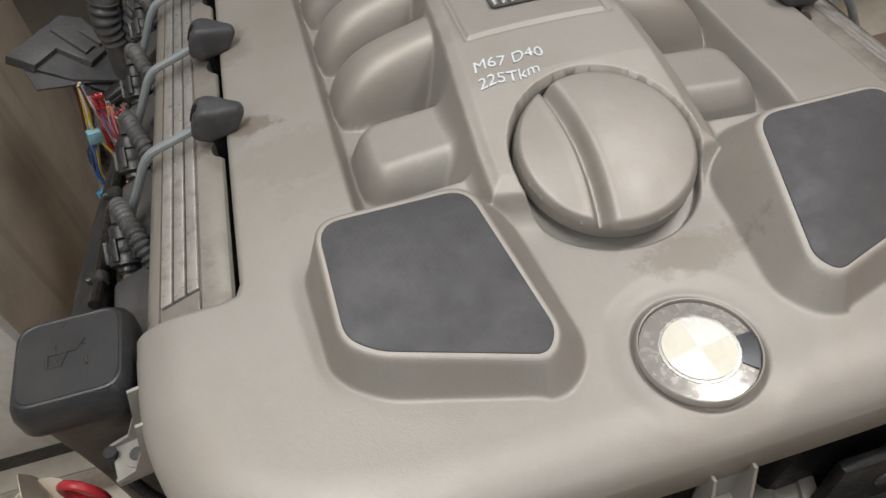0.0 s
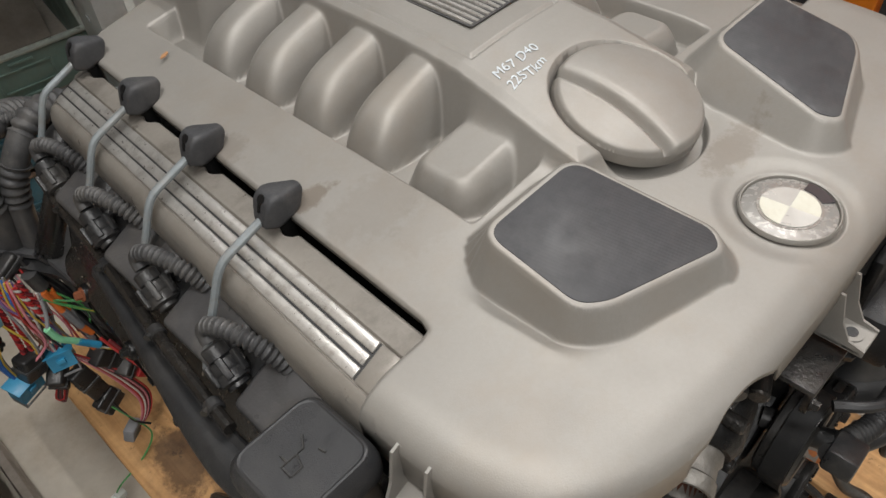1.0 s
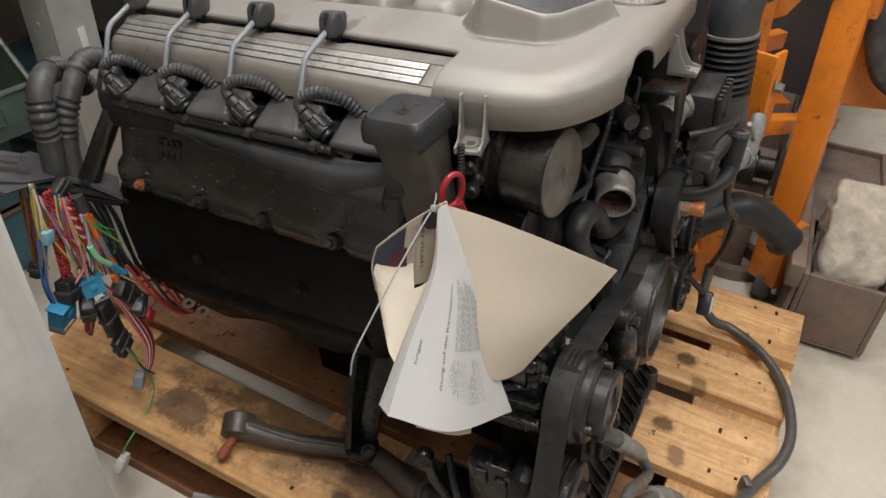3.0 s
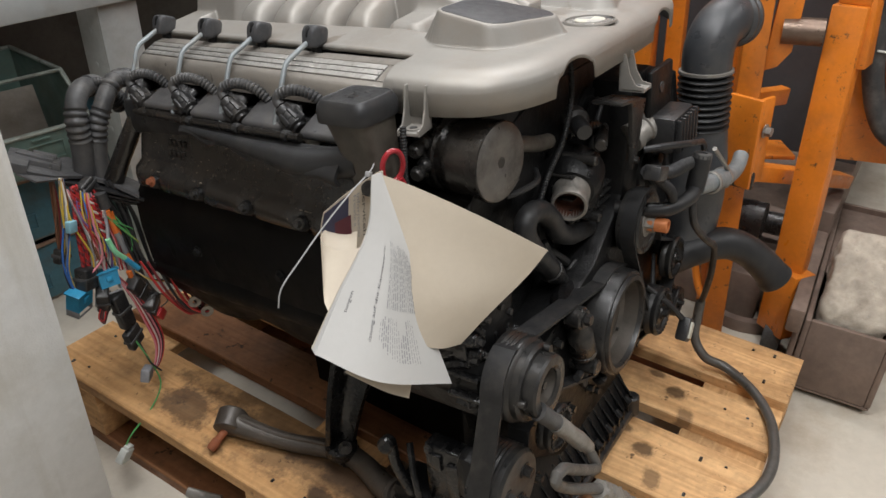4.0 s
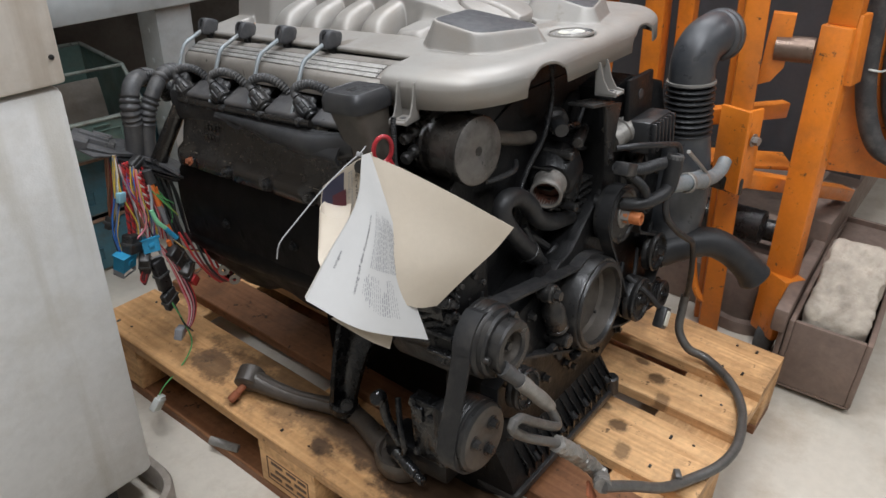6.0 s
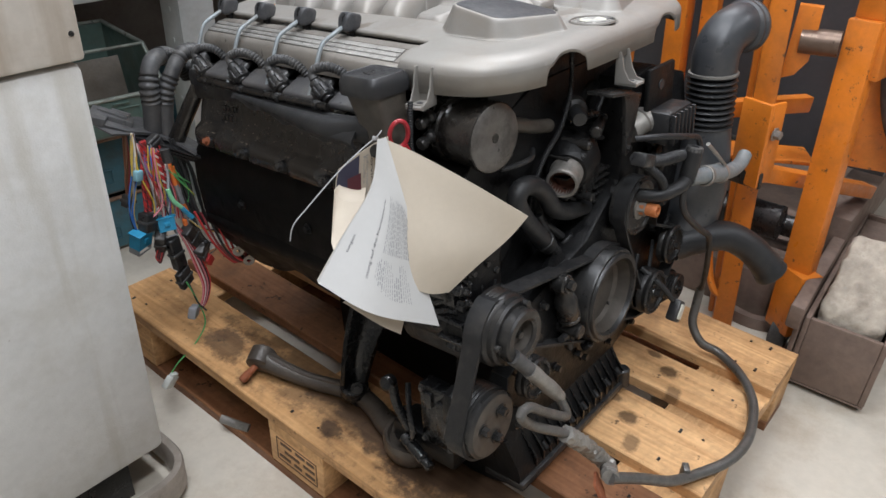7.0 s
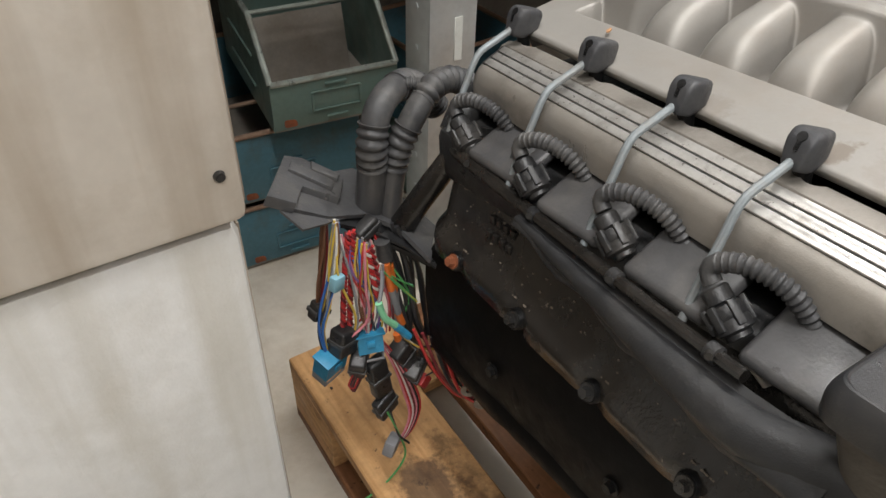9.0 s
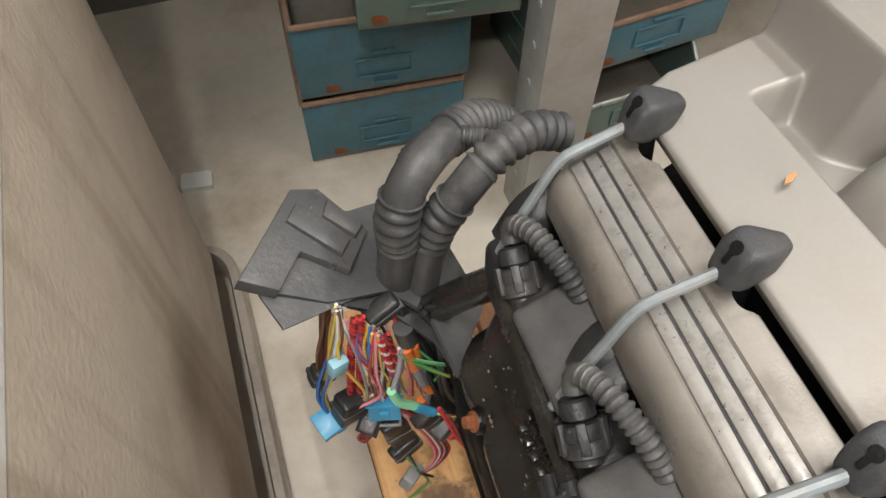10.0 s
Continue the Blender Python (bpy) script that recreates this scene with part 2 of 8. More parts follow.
def soaked(m, spots, colour, scale=16.0):
    """Ragged pools of oil or dirt, and painted shade on the edge board; each spot is x, y, half-width, half-length in
    the board's own frame.
    """
    n, l = m.node_tree.nodes, m.node_tree.links
    b = n["Principled BSDF"]
    tc, t = n.new("ShaderNodeTexCoord"), n.new("ShaderNodeTexNoise")
    t.inputs["Scale"].default_value, t.inputs["Detail"].default_value, t.inputs["Roughness"].default_value = scale, 8.0, 0.7
    l.new(tc.outputs["Object"], t.inputs["Vector"])
    col = b.inputs["Base Color"].links[0].from_socket
    for x, y, w, h, level in spots:
        mp, ln, ad, rp, mx = (n.new("ShaderNode" + k) for k in ("Mapping", "VectorMath", "Math", "ValToRGB", "Mix"))
        mp.vector_type = "TEXTURE"
        mp.inputs["Location"].default_value, mp.inputs["Scale"].default_value = (x, y, 0.02), (w, h, 1.0)
        l.new(tc.outputs["Object"], mp.inputs[0])
        ln.operation = "LENGTH"
        l.new(mp.outputs[0], ln.inputs[0])
        ad.operation = "MULTIPLY_ADD"
        l.new(t.outputs["Fac"], ad.inputs[0])
        ad.inputs[1].default_value = -2.4
        l.new(ln.outputs["Value"], ad.inputs[2])
        rp.color_ramp.elements[0].position, rp.color_ramp.elements[1].position = 0.0, 0.35
        rp.color_ramp.elements[0].color, rp.color_ramp.elements[1].color = (level,) * 3 + (1,), (0, 0, 0, 1)
        shift = n.new("ShaderNodeMath")
        shift.operation = "ADD"
        l.new(ad.outputs[0], shift.inputs[0])
        shift.inputs[1].default_value = 0.55
        l.new(shift.outputs[0], rp.inputs[0])
        mx.data_type = "RGBA"
        l.new(rp.outputs[0], mx.inputs[0])
        l.new(col, mx.inputs[6])
        mx.inputs[7].default_value = (*colour, 1)
        col = mx.outputs[2]
    l.new(col, b.inputs["Base Color"])
    return m


WOODARGS = dict(dirt=(0.12, 0.072, 0.038), dirt_amount=0.8, dirt_scale=5.5, grain=0.45, grain_scale=240, vary=0.2, spec=0.35, speck=(0.11, 0.066, 0.036), speck_scale=34, speck_level=0.70)
soaked(COVER, [(-0.205, 0.262, 0.022, 0.010, 0.55), (-0.185, 0.215, 0.045, 0.030, 0.15), (0.030, 0.060, 0.040, 0.016, 0.35), (-0.160, 0.175, 0.060, 0.022, 0.10), (-0.215, 0.370, 0.020, 0.030, 0.25)], (0.12, 0.085, 0.055), 60.0)
# the broad first spots paint the engine's shade together with oil stains
WOODEDGE = soaked(material("stained_shaded_board", (0.58, 0.345, 0.155), 0.58, 0.0, **WOODARGS), [(0.06, -0.14, 0.13, 0.50, 0.62), (0.0, -0.42, 0.14, 0.26, 0.5), (0.05, -0.20, 0.09, 0.24, 0.8), (-0.01, 0.28, 0.05, 0.07, 0.75), (0.03, 0.02, 0.03, 0.05, 0.7), (-0.03, -0.05, 0.02, 0.03, 0.8), (0.0, -0.36, 0.04, 0.06, 0.7)], (0.055, 0.033, 0.02))
WOODMID = soaked(material("oil_spotted_board", (0.67, 0.42, 0.205), 0.60, 0.0, **WOODARGS), [(0.0, -0.02, 0.09, 0.22, 0.9), (0.01, -0.43, 0.018, 0.022, 0.8), (0.04, -0.38, 0.012, 0.02, 0.7), (-0.05, -0.46, 0.03, 0.02, 0.6)], (0.05, 0.03, 0.018))
BINDUST = material("dusty_bin_inside", (0.22, 0.195, 0.165), 0.8, 0.0, dirt=(0.12, 0.09, 0.06), dirt_amount=0.6, dirt_scale=9, grain=0.4, grain_scale=200, vary=0.2)
RUSTEDGE = material("rusty_bin_rim", (0.30, 0.20, 0.14), 0.55, 0.3, dirt=(0.12, 0.06, 0.035), dirt_amount=0.6, dirt_scale=20, vary=0.2)
BINEDGE = material("worn_bin_rim", (0.36, 0.40, 0.36), 0.38, 0.5, dirt=(0.16, 0.10, 0.06), dirt_amount=0.6, dirt_scale=20, vary=0.2)
GALV = material("grey_rack_paint", (0.50, 0.525, 0.52), 0.45, 0.3, dirt=(0.22, 0.21, 0.19), dirt_amount=0.5, dirt_scale=6, grain=0.15, vary=0.1, speck=(0.1, 0.09, 0.08), speck_scale=60, speck_level=0.8)
SHELF = material("dark_shelf_steel", (0.15, 0.14, 0.13), 0.55, 0.4, dirt=(0.06, 0.045, 0.035), dirt_amount=0.6, dirt_scale=5, grain=0.3, vary=0.2)
ORANGE = material("orange_machine_paint", (0.64, 0.185, 0.014), 0.42, 0.0, dirt=(0.17, 0.07, 0.025), dirt_amount=0.45, dirt_scale=8, grain=0.2, grain_scale=260, vary=0.12, speck=(0.05, 0.035, 0.025), speck_scale=34, speck_level=0.68)
TROUGH = material("brown_rusty_steel", (0.19, 0.138, 0.11), 0.6, 0.2, dirt=(0.21, 0.14, 0.105), dirt_amount=0.55, dirt_scale=9, grain=0.5, grain_scale=160, vary=0.3, speck=(0.30, 0.22, 0.18), speck_scale=40, speck_level=0.75)
STONE = material("rough_concrete", (0.40, 0.35, 0.285), 0.95, 0.0, dirt=(0.17, 0.135, 0.10), dirt_amount=0.7, dirt_scale=22, grain=1.0, grain_scale=110, vary=0.25, speck=(0.34, 0.31, 0.27), speck_scale=90, speck_level=0.66)
GREYSHEET = material("dark_grey_sheet", (0.085, 0.088, 0.095), 0.5, 0.2, dirt=(0.05, 0.045, 0.04), dirt_amount=0.5, dirt_scale=4, grain=0.2, vary=0.15)
WIRECOL = {}
for key, rgb in dict(red=(0.42, 0.03, 0.03), maroon=(0.16, 0.02, 0.025), blue=(0.03, 0.13, 0.42), white=(0.62, 0.6, 0.56), yellow=(0.6, 0.42, 0.06), orange=(0.72, 0.17, 0.03), green=(0.09, 0.32, 0.10), mint=(0.25, 0.62, 0.36), black=(0.02, 0.02, 0.022), brown=(0.14, 0.06, 0.03), pink=(0.6, 0.22, 0.26), grey=(0.22, 0.22, 0.23), violet=(0.18, 0.10, 0.28)).items():
    WIRECOL[key] = material(key + "_wire", rgb, 0.42, 0.0, vary=0.12, dirt=tuple(c * 0.5 for c in rgb), dirt_amount=0.4, dirt_scale=60)
CONNECTOR = material("blue_connector_plastic", (0.035, 0.27, 0.47), 0.4, 0.0, vary=0.1, dirt=(0.02, 0.12, 0.2), dirt_amount=0.4, dirt_scale=60)
PALECLIP = material("pale_blue_plastic", (0.22, 0.42, 0.50), 0.4, 0.0, vary=0.1)
TUBEGLASS = bpy.data.materials.new("lit_tube")
TUBEGLASS.use_nodes = True
TUBEGLASS.node_tree.nodes["Principled BSDF"].inputs["Emission Color"].default_value = (1, 0.95, 0.88, 1)
TUBEGLASS.node_tree.nodes["Principled BSDF"].inputs["Emission Strength"].default_value = 6.0


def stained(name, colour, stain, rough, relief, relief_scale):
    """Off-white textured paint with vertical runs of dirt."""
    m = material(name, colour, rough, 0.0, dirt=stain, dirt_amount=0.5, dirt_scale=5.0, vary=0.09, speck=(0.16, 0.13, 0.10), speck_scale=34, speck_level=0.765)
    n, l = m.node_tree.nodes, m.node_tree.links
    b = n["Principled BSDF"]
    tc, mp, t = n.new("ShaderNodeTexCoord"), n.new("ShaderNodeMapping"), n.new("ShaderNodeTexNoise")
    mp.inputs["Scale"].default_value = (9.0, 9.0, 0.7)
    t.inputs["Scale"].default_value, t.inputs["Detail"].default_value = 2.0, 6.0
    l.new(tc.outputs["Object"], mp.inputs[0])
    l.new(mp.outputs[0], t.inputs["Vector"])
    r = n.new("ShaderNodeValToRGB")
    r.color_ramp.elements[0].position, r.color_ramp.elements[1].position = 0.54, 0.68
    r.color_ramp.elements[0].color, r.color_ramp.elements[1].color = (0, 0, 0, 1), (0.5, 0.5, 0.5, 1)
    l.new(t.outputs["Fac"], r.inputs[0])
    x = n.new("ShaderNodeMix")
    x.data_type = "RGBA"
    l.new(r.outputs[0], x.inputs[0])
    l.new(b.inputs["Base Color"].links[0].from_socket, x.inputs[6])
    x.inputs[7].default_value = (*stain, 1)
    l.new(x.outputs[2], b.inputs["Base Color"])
    v, bp = n.new("ShaderNodeTexNoise"), n.new("ShaderNodeBump")
    v.inputs["Scale"].default_value, v.inputs["Detail"].default_value = relief_scale, 2.0
    l.new(tc.outputs["Object"], v.inputs["Vector"])
    bp.inputs["Strength"].default_value, bp.inputs["Distance"].default_value = relief, 0.003
    l.new(v.outputs["Fac"], bp.inputs["Height"])
    l.new(bp.outputs[0], b.inputs["Normal"])
    return m


ROUGHCAST = stained("rough_white_paint", (0.565, 0.56, 0.54), (0.35, 0.32, 0.255), 0.7, 0.18, 420)
SMOOTHCAST = stained("smooth_white_panel", (0.62, 0.58, 0.52), (0.33, 0.26, 0.18), 0.6, 0.08, 60)

# browner and darker than the front panels, with the same kind of runs
BROWNSIDE = stained("brown_side", (0.38, 0.325, 0.26), (0.20, 0.155, 0.11), 0.7, 0.35, 160)


def woven(m, scale):
    """Adds a fine diagonal weave to the relief of a material."""
    n, l = m.node_tree.nodes, m.node_tree.links
    b = n["Principled BSDF"]
    tc, mp = n.new("ShaderNodeTexCoord"), n.new("ShaderNodeMapping")
    mp.inputs["Rotation"].default_value = (0, 0, radians(72))
    l.new(tc.outputs["Object"], mp.inputs[0])
    w = n.new("ShaderNodeTexWave")
    w.inputs["Scale"].default_value, w.inputs["Distortion"].default_value = scale, 0.0
    l.new(mp.outputs[0], w.inputs["Vector"])
    mq = n.new("ShaderNodeMapping")
    mq.inputs["Rotation"].default_value = (0, 0, radians(162))
    l.new(tc.outputs["Object"], mq.inputs[0])
    c = n.new("ShaderNodeTexWave")
    c.inputs["Scale"].default_value, c.inputs["Distortion"].default_value = scale * 0.8, 0.0
    l.new(mq.outputs[0], c.inputs["Vector"])
    a = n.new("ShaderNodeMath")
    a.operation = "ADD"
    l.new(w.outputs["Fac"], a.inputs[0])
    l.new(c.outputs["Fac"], a.inputs[1])
    bp = n.new("ShaderNodeBump")
    bp.inputs["Strength"].default_value, bp.inputs["Distance"].default_value = 0.06, 0.001
    l.new(a.outputs[0], bp.inputs["Height"])
    l.new(bp.outputs[0], b.inputs["Normal"])


woven(INSERT, 150)


def woodgrain(m):
    """Long streaks and knots along the board's y axis."""
    n, l = m.node_tree.nodes, m.node_tree.links
    b = n["Principled BSDF"]
    tc, mp, t = n.new("ShaderNodeTexCoord"), n.new("ShaderNodeMapping"), n.new("ShaderNodeTexNoise")
    info, add = n.new("ShaderNodeObjectInfo"), n.new("ShaderNodeVectorMath")
    l.new(tc.outputs["Object"], add.inputs[0])
    l.new(info.outputs["Location"], add.inputs[1])
    mp.inputs["Scale"].default_value = (42, 2.2, 42)
    l.new(add.outputs[0], mp.inputs[0])
    t.inputs["Scale"].default_value, t.inputs["Detail"].default_value, t.inputs["Distortion"].default_value = 1.0, 8.0, 2.2
    l.new(mp.outputs[0], t.inputs["Vector"])
    r = n.new("ShaderNodeValToRGB")
    r.color_ramp.elements[0].position, r.color_ramp.elements[1].position = 0.3, 0.7
    r.color_ramp.elements[0].color, r.color_ramp.elements[1].color = (0.76, 0.68, 0.60, 1), (1.08, 1.06, 1.04, 1)
    l.new(t.outputs["Fac"], r.inputs[0])
    x = n.new("ShaderNodeMix")
    x.data_type, x.blend_type = "RGBA", "MULTIPLY"
    x.inputs[0].default_value = 1.0
    l.new(b.inputs["Base Color"].links[0].from_socket, x.inputs[6])
    l.new(r.outputs[0], x.inputs[7])
    l.new(x.outputs[2], b.inputs["Base Color"])


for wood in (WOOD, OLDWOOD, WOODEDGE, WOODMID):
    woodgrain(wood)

from mathutils import bvhtree

# ---- building tools ----
def part(name, bm, mat, parent=None, label="", smooth=True, angle=35):
    """Links a bmesh as one mesh object, under a thing or a part."""
    me = bpy.data.meshes.new(name)
    bm.normal_update()
    if smooth:
        for f in bm.faces:
            f.smooth = True
        for e in bm.edges:
            if len(e.link_faces) == 2 and e.calc_face_angle(0) > radians(angle):
                e.smooth = False
    bm.to_mesh(me)
    bm.free()
    me.materials.append(mat)
    ob = new(name, me)
    if parent:
        ob.parent = parent
    if label:
        ob["label"] = label
    return ob


def thing(name, m, label, category, group="", kind=""):
    ob = new(name)
    ob.empty_display_size = 0.05
    ob.matrix_basis = m
    return tagged(ob, label, category, group, kind)


def box(bm, lo, hi, bevel=0.0, m=None, segments=2):
    size = [b - a for a, b in zip(lo, hi)]
    mid = [(a + b) / 2 for a, b in zip(lo, hi)]
    mm = Matrix.Translation(mid) @ Matrix.Diagonal((*size, 1))
    geo = bmesh.ops.create_cube(bm, size=1, matrix=(m @ mm) if m else mm)
    if bevel:
        edges = list({e for v in geo["verts"] for e in v.link_edges})
        bmesh.ops.bevel(bm, geom=edges, offset=bevel, segments=segments, affect="EDGES", profile=0.5)
    return bm


def axis_matrix(p0, p1):
    d = Vector(p1) - Vector(p0)
    return Matrix.Translation(p0) @ d.to_track_quat("Z", "Y").to_matrix().to_4x4(), d.length


def lathe(bm, profile, p0=(0, 0, 0), p1=(0, 0, 1), n=32):
    """Revolves (radius, height) pairs about the line from p0 towards p1."""
    m, _ = axis_matrix(p0, p1)
    rings = []
    for r, h in profile:
        if r < 1e-5:
            rings.append([bm.verts.new(m @ Vector((0, 0, h)))])
        else:
            rings.append([bm.verts.new(m @ Vector((r * math.cos(a), r * math.sin(a), h))) for a in (2 * math.pi * i / n for i in range(n))])
    for a, b in zip(rings, rings[1:]):
        for i in range(n):
            j = (i + 1) % n
            if len(a) == 1 and len(b) == 1:
                break
            if len(a) == 1:
                bm.faces.new((a[0], b[i], b[j]))
            elif len(b) == 1:
                bm.faces.new((a[i], b[0], a[j]))
            else:
                bm.faces.new((a[i], b[i], b[j], a[j]))
    bmesh.ops.recalc_face_normals(bm, faces=bm.faces)
    return bm


def cyl(bm, p0, p1, r, r1=None, n=20, bevel=0.0):
    r1 = r if r1 is None else r1
    h = (Vector(p1) - Vector(p0)).length
    c = bevel
    return lathe(bm, [(0, 0), (r - c, 0), (r, c), (r1, h - c), (r1 - c, h), (0, h)] if c else [(0, 0), (r, 0), (r1, h), (0, h)], p0, p1, n)


def spline(pts, step=0.006):
    """A smooth line through points, in even steps."""
    p = [Vector(q) for q in pts]
    p = [2 * p[0] - p[1]] + p + [2 * p[-1] - p[-2]]
    out = []
    for i in range(1, len(p) - 2):
        a, b, c, d = p[i - 1:i + 3]
        k = max(2, int((c - b).length / step))
        for j in range(k):
            t = j / k
            out.append(0.5 * (2 * b + (c - a) * t + (2 * a - 5 * b + 4 * c - d) * t * t + (3 * b - a - 3 * c + d) * t ** 3))
    out.append(p[-2])
    return out


def tube(bm, pts, r, n=10, ribs=None, step=0.006, smooth=True, radii=None, flat=1.0):
    """A tube along a line through points; ribs: (pitch, depth) of a corrugated sleeve."""
    line = spline(pts, min(step, ribs[0] / 6) if ribs else step) if smooth else [Vector(q) for q in pts]
    rings, up, dist = [], None, 0.0
    total = sum((b - a).length for a, b in zip(line, line[1:]))
    for i, q in enumerate(line):
        d = (line[min(i + 1, len(line) - 1)] - line[max(i - 1, 0)]).normalized()
        if up is None:
            up = d.orthogonal().normalized()
        up = (up - d * up.dot(d)).normalized()
        side = d.cross(up)
        if i:
            dist += (q - line[i - 1]).length
        rad = r
        if radii:
            rad = float(np.interp(dist / total, [k / (len(radii) - 1) for k in range(len(radii))], radii))
        if ribs:
            rad += ribs[1] * (0.5 + 0.5 * math.cos(2 * math.pi * dist / ribs[0])) ** 0.6 - ribs[1]
        rings.append([bm.verts.new(q + rad * (math.cos(a) * up + flat * math.sin(a) * side)) for a in (2 * math.pi * k / n for k in range(n))])
    for a, b in zip(rings, rings[1:]):
        for k in range(n):
            bm.faces.new((a[k], a[(k + 1) % n], b[(k + 1) % n], b[k]))
    bm.faces.new(rings[0][::-1])
    bm.faces.new(rings[-1])
    return bm


def prism(bm, poly, z0, z1, m=None, bevel=0.0):
    """A flat shape of given outline, between two heights."""
    m = m or Matrix()
    a = [bm.verts.new(m @ Vector((x, y, z0))) for x, y in poly]
    b = [bm.verts.new(m @ Vector((x, y, z1))) for x, y in poly]
    k = len(poly)
    made = [bm.faces.new(a[::-1]), bm.faces.new(b)] + [bm.faces.new((a[i], a[(i + 1) % k], b[(i + 1) % k], b[i])) for i in range(k)]
    bmesh.ops.recalc_face_normals(bm, faces=made)
    if bevel:
        bmesh.ops.bevel(bm, geom=list(made[1].edges), offset=bevel, segments=2, affect="EDGES", profile=0.5)
    return bm


def rounded(poly, r, n=6):
    """The outline of a polygon with its corners rounded off."""
    out = []
    k = len(poly)
    for i in range(k):
        p, a, b = Vector(poly[i]), Vector(poly[i - 1]), Vector(poly[(i + 1) % k])
        u, v = (a - p).normalized(), (b - p).normalized()
        d = min(r, (a - p).length * 0.45, (b - p).length * 0.45)
        s, e = p + u * d, p + v * d
        for j in range(n + 1):
            t = j / n
            q = (1 - t) ** 2 * s + 2 * t * (1 - t) * p + t * t * e
            out.append((q.x, q.y))
    return out


def hexbolt(bm, p, d, r=0.007, h=0.006, washer=True):
    p, d = Vector(p), Vector(d).normalized()
    if washer:
        cyl(bm, p, p + d * 0.0018, r * 1.45, n=16)
    cyl(bm, p + d * 0.0018, p + d * (0.0018 + h), r, r * 0.92, n=6)
    return bm


def fn(f, *a, **k):
    return f(bmesh.new(), *a, **k)

# ---- setting ----
def slab(name, lo, hi, mat, label, category="structure"):
    ob = part(name, fn(box, lo, hi), mat, smooth=False)
    return tagged(ob, label, category, kind="structure")


slab("floor", (-4.2, -4.2, -0.1), (4.2, 4.2, 0.0), FLOOR, "light grey-beige worn concrete workshop floor", "floor")
slab("ceiling", (-4.2, -4.2, 3.0), (4.2, 4.2, 3.1), CEILING, "off-white painted workshop ceiling", "ceiling")
slab("wall_north", (-4.2, 4.0, 0.0), (4.2, 4.2, 3.0), PLASTER, "dark grey workshop wall", "wall")
slab("wall_south", (-4.2, -4.2, 0.0), (4.2, -4.0, 3.0), PLASTER, "dark grey workshop wall", "wall")
slab("wall_west", (-4.2, -4.0, 0.0), (-4.0, 4.0, 3.0), PLASTER, "dark grey workshop wall", "wall")
slab("wall_east", (4.0, -4.0, 0.0), (4.2, 4.0, 3.0), PLASTER, "dark grey workshop wall", "wall")

# ceiling fixtures that hold the tubes, all out of view
for lx, ly, lz, lt, lw in LAMPS:
    fx = thing("ceiling_light", pose(lx, ly, 3.0, 0, 0, lt), "unseen white metal ceiling fixture with a lit fluorescent tube", "ceiling light", "ceiling lights")
    part("housing", fn(box, (-0.8, -0.07, -0.07), (0.8, 0.07, 0.0), 0.01), CEILING, fx)
    part("tube", fn(cyl, (-0.74, 0, -0.095), (0.74, 0, -0.095), 0.013, n=12), TUBEGLASS, fx)

# ---- white cabinet with stained panels ----
cabinet = thing("cabinet", pose(0, 0, 0), "off-white stained cabinet with rough lower panel and smooth upper panel", "cabinet")
part("lower_panel", fn(box, (-2.2, 0.41, 0.11), (-0.565, 1.02, 0.789), 0.012), ROUGHCAST, cabinet, "rough-textured white painted panel")
up = bmesh.new()
box(up, (-2.2, 0.406, 0.793), (-0.561, 1.03, 2.05), 0.006)
part("upper_panel", up, SMOOTHCAST, cabinet, "smooth off-white panel with brown runs")
# thin sheets added over the +x side to give it the darker brown
part("side_sheet", fn(box, (-0.5608, 0.416, 0.80), (-0.5588, 1.02, 2.04), 0.0006), BROWNSIDE, cabinet, "thin brown side sheet with darker runs")
part("side_sheet", fn(box, (-0.5648, 0.426, 0.13), (-0.5628, 1.01, 0.778), 0.0006), BROWNSIDE, cabinet, "thin brown side sheet with darker runs")
for sx, sz in ((-0.574, 0.829), (-0.574, 1.25), (-0.9, 0.83)):
    scr = bmesh.new()
    cyl(scr, (sx, 0.406, sz), (sx, 0.4035, sz), 0.0036, 0.0030, n=14)
    cyl(scr, (sx, 0.4036, sz), (sx, 0.4028, sz), 0.002, n=6)
    part("screw", scr, DARKSTEEL, cabinet)
band = bmesh.new()
BAND = rounded([(-2.2, 0.372), (-0.542, 0.372), (-0.542, 1.075), (-2.2, 1.075)], 0.075, 10)
sect = [(-0.009, 0.020), (-0.006, 0.016), (0.006, 0.016), (0.009, 0.020), (0.009, 0.066), (0.006, 0.071), (-0.006, 0.071), (-0.009, 0.066)]
rows = []
for i, (x, y) in enumerate(BAND):
    a, b = Vector(BAND[max(i - 1, 0)]), Vector(BAND[min(i + 1, len(BAND) - 1)])
    d = (b - a).normalized()
    rows.append([band.verts.new((x + d.y * o, y - d.x * o, z)) for o, z in sect])
for a, b in zip(rows, rows[1:]):
    for k in range(len(sect)):
        band.faces.new((a[k], a[(k + 1) % len(sect)], b[(k + 1) % len(sect)], b[k]))
bmesh.ops.recalc_face_normals(band, faces=band.faces)
part("foot_bumper", band, RAILPAINT, cabinet, "brown-grey rounded bumper band round the foot")
part("plinth", fn(box, (-2.15, 0.45, 0.0), (-0.62, 1.0, 0.115)), DARKSTEEL, cabinet)

